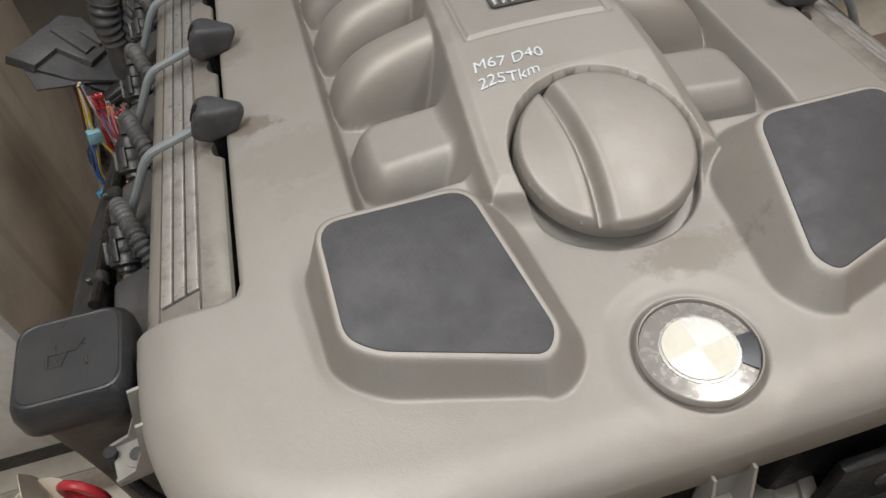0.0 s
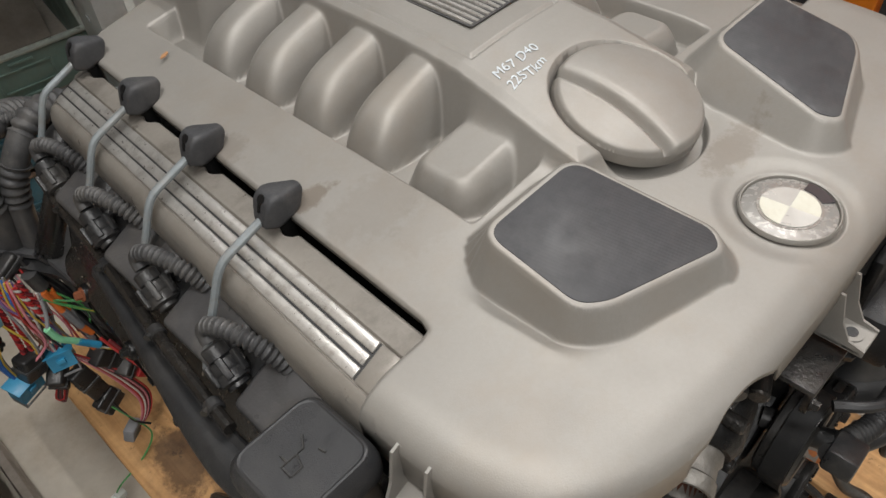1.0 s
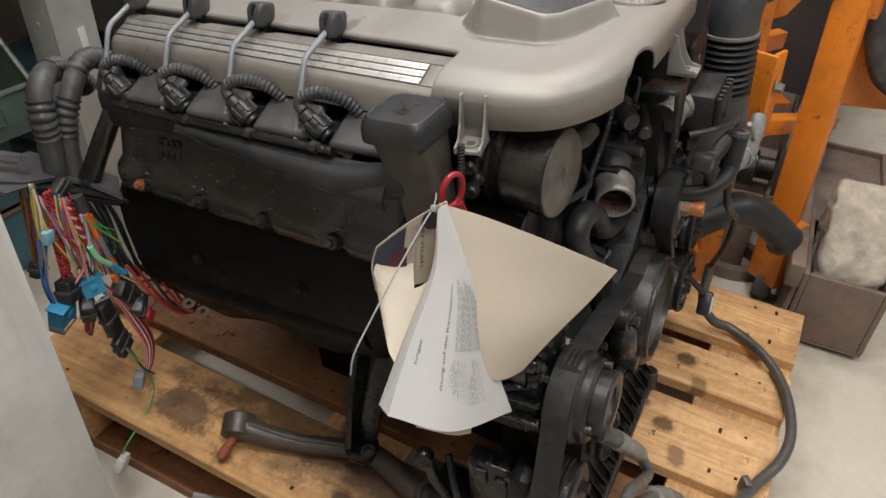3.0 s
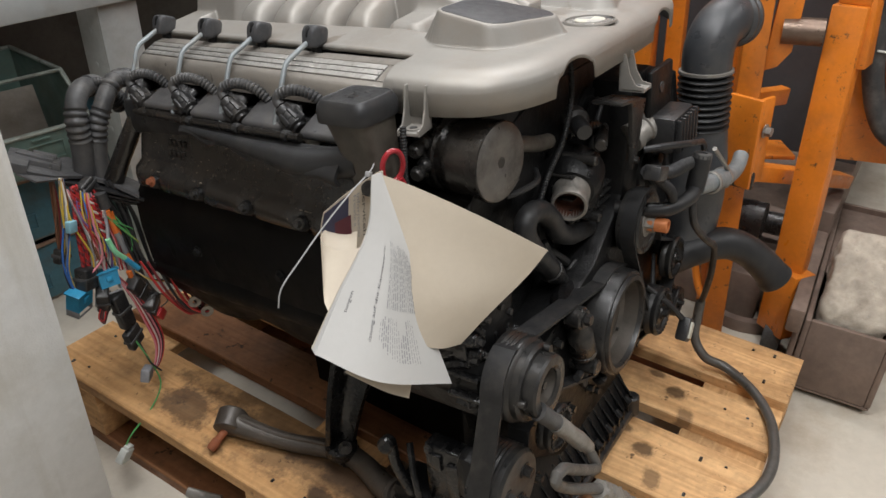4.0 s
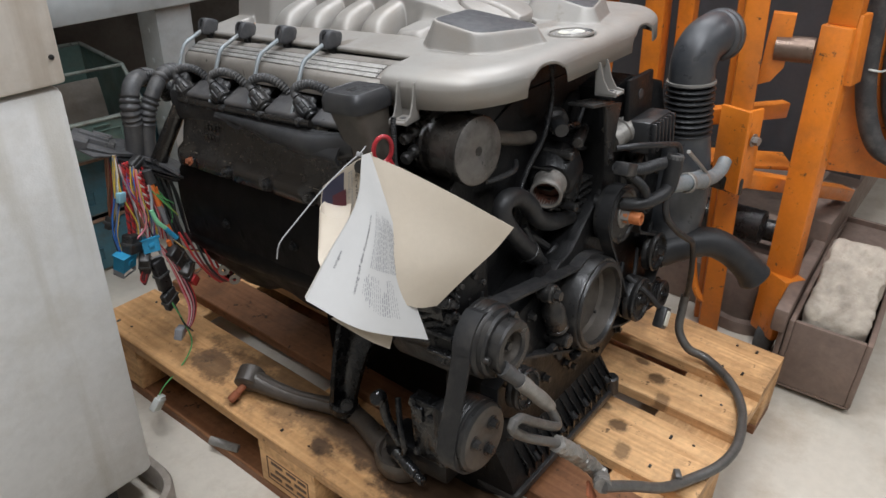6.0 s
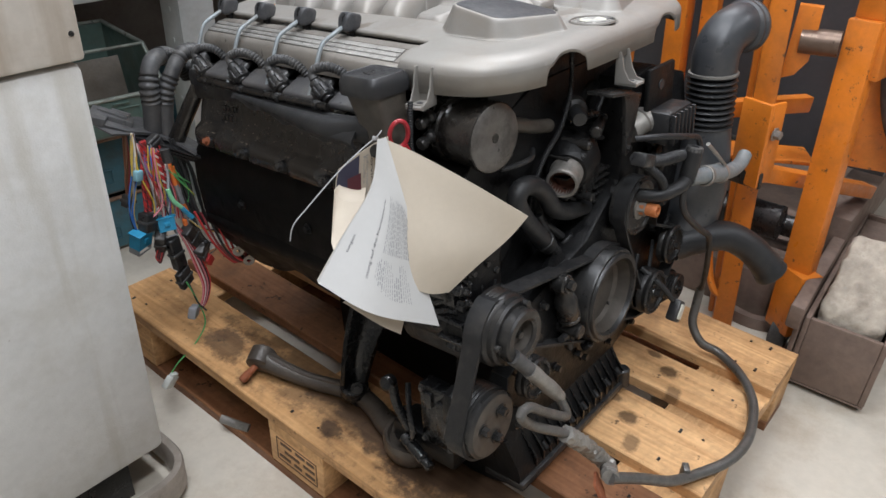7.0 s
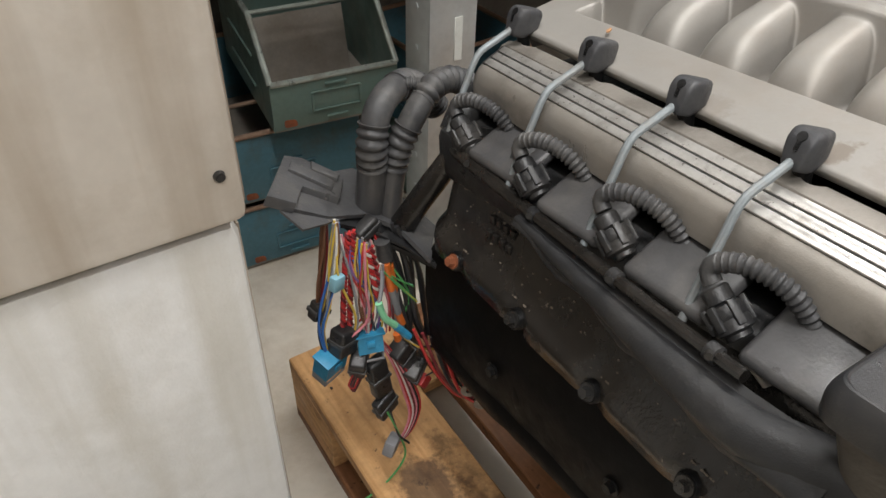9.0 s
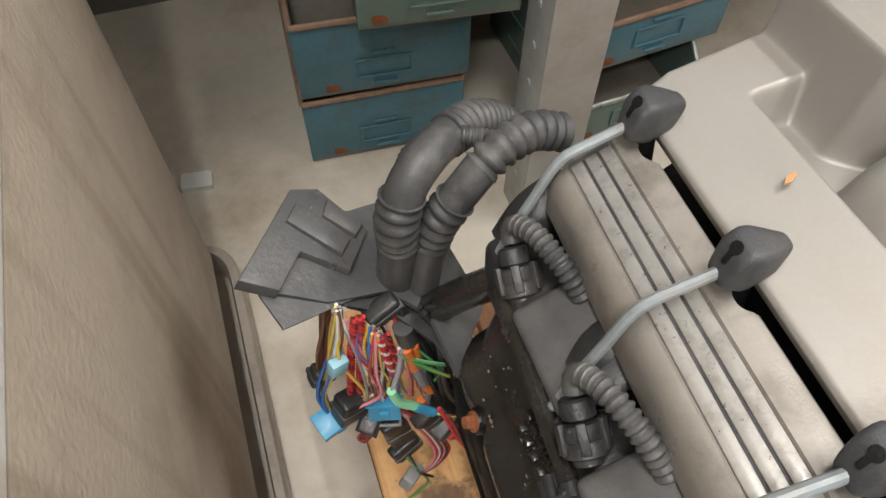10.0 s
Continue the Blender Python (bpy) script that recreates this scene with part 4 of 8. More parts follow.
def cover_height(x, y, sd, so):
    a = np.abs(x)
    plateau = 0.0032 + (0.245 - a) * 0.11
    front = 0.004 * sstep(y, -0.02, 0.12) - 0.02 * np.clip(a - 0.20, 0, 1)
    z = front + (plateau - front) * sstep(y, 0.09, 0.19)
    # sunken floor beside the central hump
    low = sstep(a, 0.157, 0.147) * sstep(y, 0.150, 0.158) * sstep(y, 0.585, 0.572)
    z = z * (1 - low) + (-0.011) * low
    # flat block and four bullet-shaped runners
    qx, qy = np.maximum(np.abs(a - 0.098) - 0.026, 0), np.maximum(np.abs(y - 0.2015) - 0.0115, 0)
    fb = 0.025 - np.hypot(qx, qy)
    block_top = 0.016 + 0.10 * (0.148 - a)
    pillow = 1 - (1 - np.clip(fb / 0.019, 0, 1)) ** 2.3
    z = np.where(fb > 0, smax(z, -0.013 + (block_top + 0.011) * pillow, 0.003), z)
    for k in range(4):
        yc = 0.2795 + 0.0695 * k + 0.05 * (0.13 - a)
        v = np.abs(y - yc) / 0.0300
        u = np.clip((a - 0.060) / 0.092, 0, 1.05)
        body = np.clip(1 - np.clip(v, 0, 1) ** 3.6 - u ** 6.0, 0, 1) ** 0.72
        z = np.where((v < 1) & (u < 1), smax(z, -0.016 + (0.064 - 0.020 * u) * body, 0.003), z)
    # central hump, flared at the rear
    half = 0.078 - 0.010 * sstep(y, 0.13, 0.33) + 0.045 * sstep(y, 0.50, 0.545)
    top = np.interp(y, [0.09, 0.12, 0.20, 0.245, 0.35, 0.62], [0.022, 0.030, 0.049, 0.056, 0.059, 0.060])
    edge = np.minimum(half - a, (y - 0.118) * 0.8 + 0.02 * sstep(a, 0.075, 0.0))
    hump = top - 0.0035 * np.clip(a / 0.07, 0, 1) ** 2 - (1.9 + 2.0 * sstep(y, 0.215, 0.240)) * np.clip(0.004 - edge, 0, 1) - 0.4 * np.clip(0.012 - edge, 0, 0.012)
    hump = np.where(edge > -0.045, hump, -0.2)
    z = smax(z, hump, 0.010)
    # round well of the filler lid, with a raised lip
    r = np.hypot(x - LID[0], (y - LID[1]))
    plane = LID_Z + LID_SLOPE * (y - LID[1])
    lip = LID_Z - 0.019 + 0.32 * (y - LID[1]) - 0.9 * np.clip(r - 0.0630, 0, 1)
    z = np.where((r > 0.056) & (r < 0.13), smax(z, lip, 0.004), z)
    z = np.where(r < 0.0612, z + (plane - 0.026 - z) * sstep(r, 0.0612, 0.0585), z)
    # two raised pads
    for s in (1, -1):
        d, nx_, _ = distance(s * x, y, PAD_ROUND)
        outward = np.clip(-1.3 * (s * x - nx_) / np.maximum(np.abs(d), 1e-4), 0, 1)
        pad = PAD_Z + PAD_SLOPE * y - (1.55 + 1.6 * outward) * np.clip(d - 0.0022, 0, 1) - 0.4 * np.clip(d - 0.0008, 0, 0.0014)
        z = np.where(d < 0.05, smax(z, pad, 0.0018), z)
    # seat of the round badge
    r = np.hypot(x, y)
    z = np.where(r < 0.056, z + (-0.0012 - z) * sstep(r, 0.054, 0.040), z)
    z = np.where(r < 0.0365, z - 0.003 * sstep(r, 0.0365, 0.0345), z)
    # shallow recess of the grille plate
    g = np.minimum(np.minimum(0.052 - a, y - 0.243), 0.50 - y)
    z = z - 0.0025 * sstep(g, -0.0022, -0.0008) * sstep(g, 0.0022, 0.0008)
    # rolled-over edges
    t = np.clip((so + 0.036) / 0.036, 0, 1)
    z = z - 0.020 * (1 - np.sqrt(np.clip(1 - t ** 2.2, 0, 1)))
    t = np.clip((sd + 0.004) / 0.004, 0, 1) * (y > 0.1)
    return z - 0.003 * (1 - np.sqrt(np.clip(1 - t ** 2, 0, 1)))


def outer_points():
    """The same plan without the set-in slots, for the rolled edge."""
    curve = [(p.x, p.y) for p in spline([Vector((x, y, 0)) for x, y in HALF], 0.006)]
    right = curve + [(SIDE_X, 0.75)]
    return np.array(right + [(-x, y) for x, y in right[::-1] if x > 1e-6])


def build_cover():
    poly = outline_points()
    step = 0.00125
    xs, ys = np.arange(-0.306, 0.3061, step), np.arange(-0.090, 0.652, step)
    gx, gy = np.meshgrid(xs, ys)
    sd, nx, ny = distance(gx, gy, poly)
    snap = (sd > 0) & (sd < step * 1.5)
    gx, gy = np.where(snap, nx, gx), np.where(snap, ny, gy)
    # rows of points follow the lid's well and the pads, so that their edges stay clean
    r = np.maximum(np.hypot(gx - LID[0], gy - LID[1]), 1e-6)
    for ring in (0.0572, 0.0585, 0.05985, 0.0612, 0.06255, 0.0639):
        near = (np.abs(r - ring) < step * 0.5) & (sd < -0.01)
        gx, gy = np.where(near, LID[0] + (gx - LID[0]) * ring / r, gx), np.where(near, LID[1] + (gy - LID[1]) * ring / r, gy)
        r = np.where(near, ring, r)
    for s in (1, -1):
        d, qx, qy = distance(s * gx, gy, PAD_ROUND)
        for off in (0.00125, 0.0025, 0.00375, 0.0050):
            near = (np.abs(d - off) < step * 0.5) & (d > 1e-4)
            f = off / np.maximum(d, 1e-4)
            gx, gy = np.where(near, s * (qx + (s * gx - qx) * f), gx), np.where(near, qy + (gy - qy) * f, gy)
            d = np.where(near, off, d)
    so, _, _ = distance(gx, gy, outer_points())
    gz = cover_height(gx, gy, np.minimum(sd, 0), np.minimum(so, 0))
    keep = sd < step * 1.5
    index = np.full(gx.shape, -1)
    index[keep] = np.arange(keep.sum())
    verts = np.stack([gx[keep], gy[keep], gz[keep]], 1).tolist()
    a, b, c, d = index[:-1, :-1], index[:-1, 1:], index[1:, 1:], index[1:, :-1]
    inner = (sd[:-1, :-1] < 0) | (sd[:-1, 1:] < 0) | (sd[1:, 1:] < 0) | (sd[1:, :-1] < 0)
    ok = (a >= 0) & (b >= 0) & (c >= 0) & (d >= 0) & inner
    faces = np.stack([a[ok], b[ok], c[ok], d[ok]], 1).tolist()
    # skirt below the rolled edge
    fine = []
    k = len(poly)
    for i in range(k):
        p, q = poly[i], poly[(i + 1) % k]
        m = max(1, int(np.hypot(*(q - p)) / 0.003))
        fine += [p + (q - p) * j / m for j in range(m)]
    fine = np.array(fine)
    so, _, _ = distance(fine[:, 0], fine[:, 1], outer_points())
    top = cover_height(fine[:, 0], fine[:, 1], np.zeros(len(fine)), np.minimum(so, 0))
    base = len(verts)
    for (x, y), zt, inner_ in zip(fine, top, so < -0.0015):
        zb = zt - 0.004 if inner_ else min(zt - 0.004, arch_height(x) if y < 0 else -0.046)
        verts += [(x, y, zt), (x, y, zb), (x * 0.992, y + 0.002 if y < 0.1 else y, zb)]
    k = len(fine)
    for i in range(k):
        j = (i + 1) % k
        faces += [(base + 3 * i, base + 3 * i + 1, base + 3 * j + 1, base + 3 * j), (base + 3 * i + 1, base + 3 * i + 2, base + 3 * j + 2, base + 3 * j + 1)]
    me = bpy.data.meshes.new("cover")
    me.from_pydata(verts, [], faces)
    me.update()
    me.shade_smooth()
    me.materials.append(COVER)
    ob = new("cover", me)
    ob.parent = engine
    ob["label"] = "silver-grey satin plastic engine cover, slightly dusty"
    return ob


cover = build_cover()

# pad inserts
for s in (1, -1):
    ins = bmesh.new()
    poly = rounded([(s * x, y) for x, y in PAD], 0.014)
    cx, cy = sum(p[0] for p in poly) / len(poly), sum(p[1] for p in poly) / len(poly)
    poly = [(cx + (x - cx) * 0.978, cy + (y - cy) * 0.978) for x, y in poly]
    if s < 0:
        poly = poly[::-1]
    prism(ins, poly, 0.0, 0.004, None, 0.0012)
    for v in ins.verts:
        v.co.z += PAD_Z + PAD_SLOPE * v.co.y - 0.0031
    part("pad_insert", ins, INSERT, cover, "dark grey woven-textured insert panel")

# filler lid with its slanting groove
lid_m = Matrix.Translation((LID[0], LID[1], LID_Z)) @ Matrix.Rotation(math.atan(LID_SLOPE), 4, "X")
lid = bmesh.new()


def lid_height(x, y, r):
    z = 0.002 + 0.006 * (1 - (r / LID_R) ** 2)
    g = x + 0.019 + 0.10 * (y / LID_R) ** 2 * 0.06
    z += -0.010 * math.exp(-(g / 0.0055) ** 2) if g > 0 else -0.010 * math.exp(-(g / 0.0028) ** 2)
    if g < 0:
        z -= 0.0015 * min(1, -g / 0.01)
    return z - 0.006 * max(0, (r / LID_R - 0.93) / 0.07) ** 2


STEP_L = 0.00115
cells = {}
M_ = int(LID_R / STEP_L) + 2
for i in range(-M_, M_ + 1):
    for j in range(-M_, M_ + 1):
        x, y = i * STEP_L, j * STEP_L
        r = math.hypot(x, y)
        if r < LID_R + 1.5 * STEP_L:
            if r > LID_R - 0.5 * STEP_L:
                x, y, r = x * LID_R / r, y * LID_R / r, LID_R
            cells[i, j] = lid.verts.new(lid_m @ Vector((x, y * 1.03, lid_height(x, y, r))))
for (i, j), v in list(cells.items()):
    quad = [cells.get(k) for k in ((i, j), (i + 1, j), (i + 1, j + 1), (i, j + 1))]
    if all(quad):
        lid.faces.new(quad)
bmesh.ops.remove_doubles(lid, verts=lid.verts, dist=0.0002)
side = bmesh.new()
lathe(side, [(LID_R - 0.0002, -0.0038), (LID_R * 1.002, -0.0060), (LID_R * 1.004, -0.013)], (0, 0, 0), (0, 0, 1), 128)
for v in side.verts:
    v.co.y *= 1.03
side.transform(lid_m)
part("lid_side", side, COVER_LID, cover)
part("filler_lid", lid, COVER_LID, cover, "round silver plastic lid with a deep finger groove", angle=70)

# badge: plain round shapes
BADGE_RING = material("badge_ring", (0.37, 0.357, 0.335), 0.24, 0.5, dirt=(0.33, 0.30, 0.26), dirt_amount=0.3, dirt_scale=60, vary=0.04, speck=(0.25, 0.22, 0.2), speck_scale=220, speck_level=0.76)
BADGE_PALE = material("badge_cream", (0.56, 0.55, 0.47), 0.4, 0.0, vary=0.1, coat=0.1, dirt=(0.4, 0.36, 0.28), dirt_amount=0.5, dirt_scale=60)
BADGE_DARK = material("badge_dark", (0.05, 0.053, 0.06), 0.15, 0.2, vary=0.1, coat=0.6)
BADGE_SILVER = material("badge_silver", (0.52, 0.51, 0.48), 0.30, 0.3, vary=0.1)
BADGE_LEAF = material("dry_leaf", (0.42, 0.22, 0.10), 0.7, 0.0, vary=0.2)
badge = part("badge", fn(lathe, [(0.0, 0.0), (0.0232, 0.0), (0.0234, -0.0004), (0.0338, -0.0014), (0.0343, -0.003), (0, -0.003)], (0, 0, 0.0005), (0, 0, 1), 64), BADGE_RING, cover, "round silver badge with worn face")
badge.scale = (0.93, 0.93, 1.0)
part("badge_rim", fn(lathe, [(0.0343, -0.002), (0.0346, 0.0012), (0.0354, 0.0014), (0.0362, 0.0004), (0.0365, -0.002)], (0, 0, 0), (0, 0, 1), 64), COVER, badge)
for q in range(4):
    sect = bmesh.new()
    pts = [(0, 0)] + [(0.0212 * math.cos(a), 0.0212 * math.sin(a)) for a in np.linspace(radians(90 * q + 6), radians(90 * q + 96), 16)]
    prism(sect, pts, 0.0006, 0.0012)
    part("badge_sector", sect, BADGE_PALE if q % 2 else BADGE_SILVER, badge, smooth=False)
arc = bmesh.new()
aa = np.linspace(radians(-42), radians(2), 14)
prism(arc, [(0.0239 * math.cos(a), 0.0239 * math.sin(a)) for a in aa] + [(0.0334 * math.cos(a), 0.0334 * math.sin(a)) for a in aa[::-1]], -0.0008, 0.0009)
part("badge_dark_arc", arc, BADGE_DARK, badge, smooth=False)

# grille plate with chrome ribs
plate = bmesh.new()
prism(plate, rounded([(-0.049, 0.246), (0.049, 0.246), (0.049, 0.498), (-0.049, 0.498)], 0.006), 0, 0.003, None, 0.001)
for v in plate.verts:
    v.co.z += np.interp(v.co.y, [0.20, 0.245, 0.35, 0.62], [0.049, 0.056, 0.059, 0.060]) - 0.0032 - 0.0035 * (v.co.x / 0.07) ** 2
plate_ob = part("grille_plate", plate, COVER_LID, cover)
for k in range(9):
    gxk = -0.022 + k * 0.0066
    rib = bmesh.new()
    tube(rib, [(gxk, 0.268, 0.0575), (gxk, 0.30, 0.0592), (gxk, 0.39, 0.0605), (gxk, 0.47, 0.061)], 0.0022, 8)
    part("grille_rib", rib, CHROME, plate_ob, "bright chrome rib")
part("grille_bed", fn(prism, rounded([(-0.026, 0.266), (0.035, 0.266), (0.035, 0.474), (-0.026, 0.474)], 0.003), 0.0575, 0.0586), RUBBER, plate_ob, "black bed between the ribs")

# handwriting in white marker
FONT_ROWS = (("M67 D40", -0.033, 0.2110), ("225Tkm", -0.037, 0.1960))
for body, wx, wy in FONT_ROWS:
    cu = bpy.data.curves.new("writing", "FONT")
    cu.body, cu.size, cu.extrude, cu.align_x, cu.shear, cu.offset = body, 0.0128, 0.0001, "CENTER", 0.15, 0.0
    tmp = new("writing_tmp", cu)
    dg = bpy.context.evaluated_depsgraph_get()
    me = bpy.data.meshes.new_from_object(tmp.evaluated_get(dg))
    bpy.data.objects.remove(tmp)
    for v in me.vertices:
        v.co.x += 0.0003 * noise.noise(v.co * 200) + wx
        v.co.y += 0.0010 * noise.noise(v.co * 90 + Vector((3, 3, 3))) + 0.002 * math.sin(v.co.x * 240) * 0.5
        v.co.y += wy
    xs_, ys_ = np.array([v.co.x for v in me.vertices]), np.array([v.co.y for v in me.vertices])
    zs_ = cover_height(xs_, ys_, np.full(xs_.shape, -1.0), np.full(xs_.shape, -1.0))
    for v, zz in zip(me.vertices, zs_):
        v.co.z += float(zz) + 0.0007
    me.materials.append(MARKER)
    wob = new("marker_writing", me)
    wob.parent = cover
    wob["label"] = "white handwritten marker text"

# side panels with three worn chrome strips
CAP_Y = [0.269, 0.373, 0.477, 0.584]
TILT_P = math.tan(radians(22))


def strip_z(x):
    return -0.0070 - TILT_P * (x - 0.262)


for s in (-1, 1):
    prof = [(0.2370, -0.03), (0.2372, -0.0050), (0.2390, -0.0032), (0.2430, -0.0026), (0.2570, -0.0048), (0.2580, strip_z(0.258) - 0.0014), (0.2862, strip_z(0.2862) - 0.0014), (0.2870, strip_z(0.287) + 0.0002), (0.2920, -0.0190), (0.2965, -0.0245), (0.2988, -0.0320), (0.2992, -0.049), (0.2945, -0.049)]
    pb = bmesh.new()
    rows = []
    for y in np.linspace(SLOT_Y + 0.0015, 0.600, 240):
        end = 1 - sstep(np.array(y), 0.588, 0.600) * 0.25
        bite = max(0.0, 1 - min(abs(y - c + 0.010) / 0.0095 for c in CAP_Y) ** 2) ** 0.5 * 0.0085
        rows.append([pb.verts.new((s * (0.247 + (max(x, 0.2370 + bite + (x - 0.2370) * 0.1) - 0.247) * end), y, z - 0.004 * float(sstep(np.array(y), 0.585, 0.6)))) for x, z in prof])
    for a, b in zip(rows, rows[1:]):
        for i in range(len(prof) - 1):
            pb.faces.new((a[i], a[i + 1], b[i + 1], b[i]))
    pb.faces.new(rows[0])
    pb.faces.new(rows[-1])
    bmesh.ops.recalc_face_normals(pb, faces=pb.faces)
    panel = drawn_in(part("side_panel", pb, PANEL, engine, "grimy silver side panel over the injectors", angle=30))
    drawn_in(part("end_piece", fn(box, (-0.0148, 0, -0.0020), (0.0148, 0.018, 0.0006), 0.0015, Matrix.Translation((s * 0.2722, 0.1165, strip_z(0.2722))) @ Matrix.Rotation(s * radians(22), 4, "Y")), PANEL, panel))
    bed = bmesh.new()
    box(bed, (-0.0140, 0, -0.0020), (0.0140, 0.458, -0.0008), 0.0, Matrix.Translation((s * 0.2722, 0.134, strip_z(0.2722))) @ Matrix.Rotation(s * radians(22), 4, "Y"))
    drawn_in(part("strip_bed", bed, RUBBER, panel))
    for k in range(3):
        xx = 0.2628 + k * 0.0093
        st_ = bmesh.new()
        box(st_, (-0.0042, 0, -0.0014), (0.0042, 0.452, 0.0012), 0.0010, Matrix.Translation((s * xx, 0.136, strip_z(xx))) @ Matrix.Rotation(s * radians(22), 4, "Y"))
        drawn_in(part("chrome_strip", st_, CHROME, panel, "worn chrome strip with dirt in the joints"))
# brackets that hang from the cover's edge
for bx_, by_, bz, turn in ((-0.312, 0.066, -0.057, -80), (-0.001, -0.066, -0.083, 0)):
    bm = bmesh.new()
    mm = Matrix.Translation((bx_, by_, bz)) @ Matrix.Rotation(radians(turn), 4, "Z")
    box(bm, (-0.013, -0.016, -0.003), (0.013, 0.018, 0.001), 0.001, mm)
    for sx in (-0.013, 0.011):
        a = [(-0.016, -0.003), (0.018, -0.003), (0.018, 0.045), (0.010, 0.045), (0.004, 0.020), (-0.004, 0.006), (-0.016, 0.003)]
        prism(bm, a, sx, sx + 0.002, mm @ Matrix.Rotation(radians(90), 4, "Z") @ Matrix.Rotation(radians(90), 4, "X"))
    box(bm, (-0.013, 0.016, -0.003), (0.013, 0.0185, 0.045), 0.0008, mm)
    cyl(bm, mm @ Vector((0, -0.002, 0.001)), mm @ Vector((0, -0.002, 0.0025)), 0.0085, n=18)
    br = part("mounting_bracket", bm, COVER, cover, smooth=False)
    # black disc on the boss paints the hole's dark inside
    hole = bmesh.new()
    cyl(hole, mm @ Vector((0, -0.002, 0.0022)), mm @ Vector((0, -0.002, 0.003)), 0.0045, n=14)
    part("bracket_hole", hole, RUBBER, br)
part("leaf_bit", fn(prism, [(-0.006, 0.0), (-0.001, 0.002), (0.006, 0.001), (0.005, -0.001), (-0.002, -0.002)], 0, 0.0012, Matrix.Translation((-0.175, 0.515, 0.0152)) @ Matrix.Rotation(radians(25), 4, "Z")), BADGE_LEAF, cover, "small dry orange leaf fragment")

# ---- engine: left bank ----


PLUGS = [(-0.322, 0.238, -0.064), (-0.316, 0.344, -0.066), (-0.311, 0.449, -0.068), (-0.304, 0.556, -0.072)]


def rubber_cap(s, y):
    """An angular rubber hood with a keyhole in its slanting outer face, tapering inwards."""
    bm = bmesh.new()
    pts = []
    for u, w, z in ((0.000, 0.0085, 0.0010), (0.000, 0.0085, 0.0085), (0.014, 0.0135, -0.0030), (0.006, 0.0120, 0.0245), (0.013, 0.0125, 0.0300), (0.022, 0.0140, 0.0290), (0.036, 0.0095, 0.0000), (0.046, 0.0060, 0.0215), (0.048, 0.0040, 0.0150)):
        pts += [bm.verts.new((s * (0.2560 - u * 0.86), y + k * w * 0.86, 0.0050 + z * 0.86)) for k in (-1, 1)]
    res = bmesh.ops.convex_hull(bm, input=pts)
    bmesh.ops.delete(bm, geom=[v for v in bm.verts if not v.link_faces], context="VERTS")
    bmesh.ops.dissolve_limit(bm, angle_limit=0.1, verts=bm.verts, edges=bm.edges)
    bmesh.ops.triangulate(bm, faces=list(bm.faces))
    for _ in range(3):
        bmesh.ops.subdivide_edges(bm, edges=[e for e in bm.edges if e.calc_length() > 0.003], cuts=1)
        bmesh.ops.triangulate(bm, faces=list(bm.faces))
    for _ in range(6):
        bmesh.ops.smooth_vert(bm, verts=list(bm.verts), factor=0.5, use_axis_x=True, use_axis_y=True, use_axis_z=True)
    bmesh.ops.recalc_face_normals(bm, faces=bm.faces)
    tree = bvhtree.BVHTree.FromBMesh(bm)
    ob = drawn_in(part("rubber_cap", bm, CAPRUB, engine, "dark grey rubber injector cap", angle=180))
    drawn_in(part("cap_foot", fn(cyl, (s * 0.236, y, -0.035), (s * 0.238, y, 0.008), 0.0080, 0.0065, n=16), BLOCK, ob))
    # keyhole is drawn with black plugs; its inner shade is their colour
    aim_ = Vector((-s * 0.70, 0, -0.71))
    hit = tree.ray_cast(Vector((s * 0.2415, y, 0.0200)) - aim_ * 0.08, aim_)[0]
    drawn_in(part("cap_hole", fn(cyl, hit + aim_ * 0.006, hit - aim_ * 0.0006, 0.0036, n=14), BLOCK, ob))
    keyway = bmesh.new()
    for k in range(5):
        p = tree.ray_cast(Vector((s * 0.2415, y, 0.0200)) + Vector((s * 0.71, 0, -0.70)) * (0.0022 + 0.0016 * k) - aim_ * 0.08, aim_)[0]
        if p:
            cyl(keyway, p + aim_ * 0.004, p - aim_ * 0.0005, 0.0017, n=10)
    drawn_in(part("keyway", keyway, BLOCK, ob))
    return ob


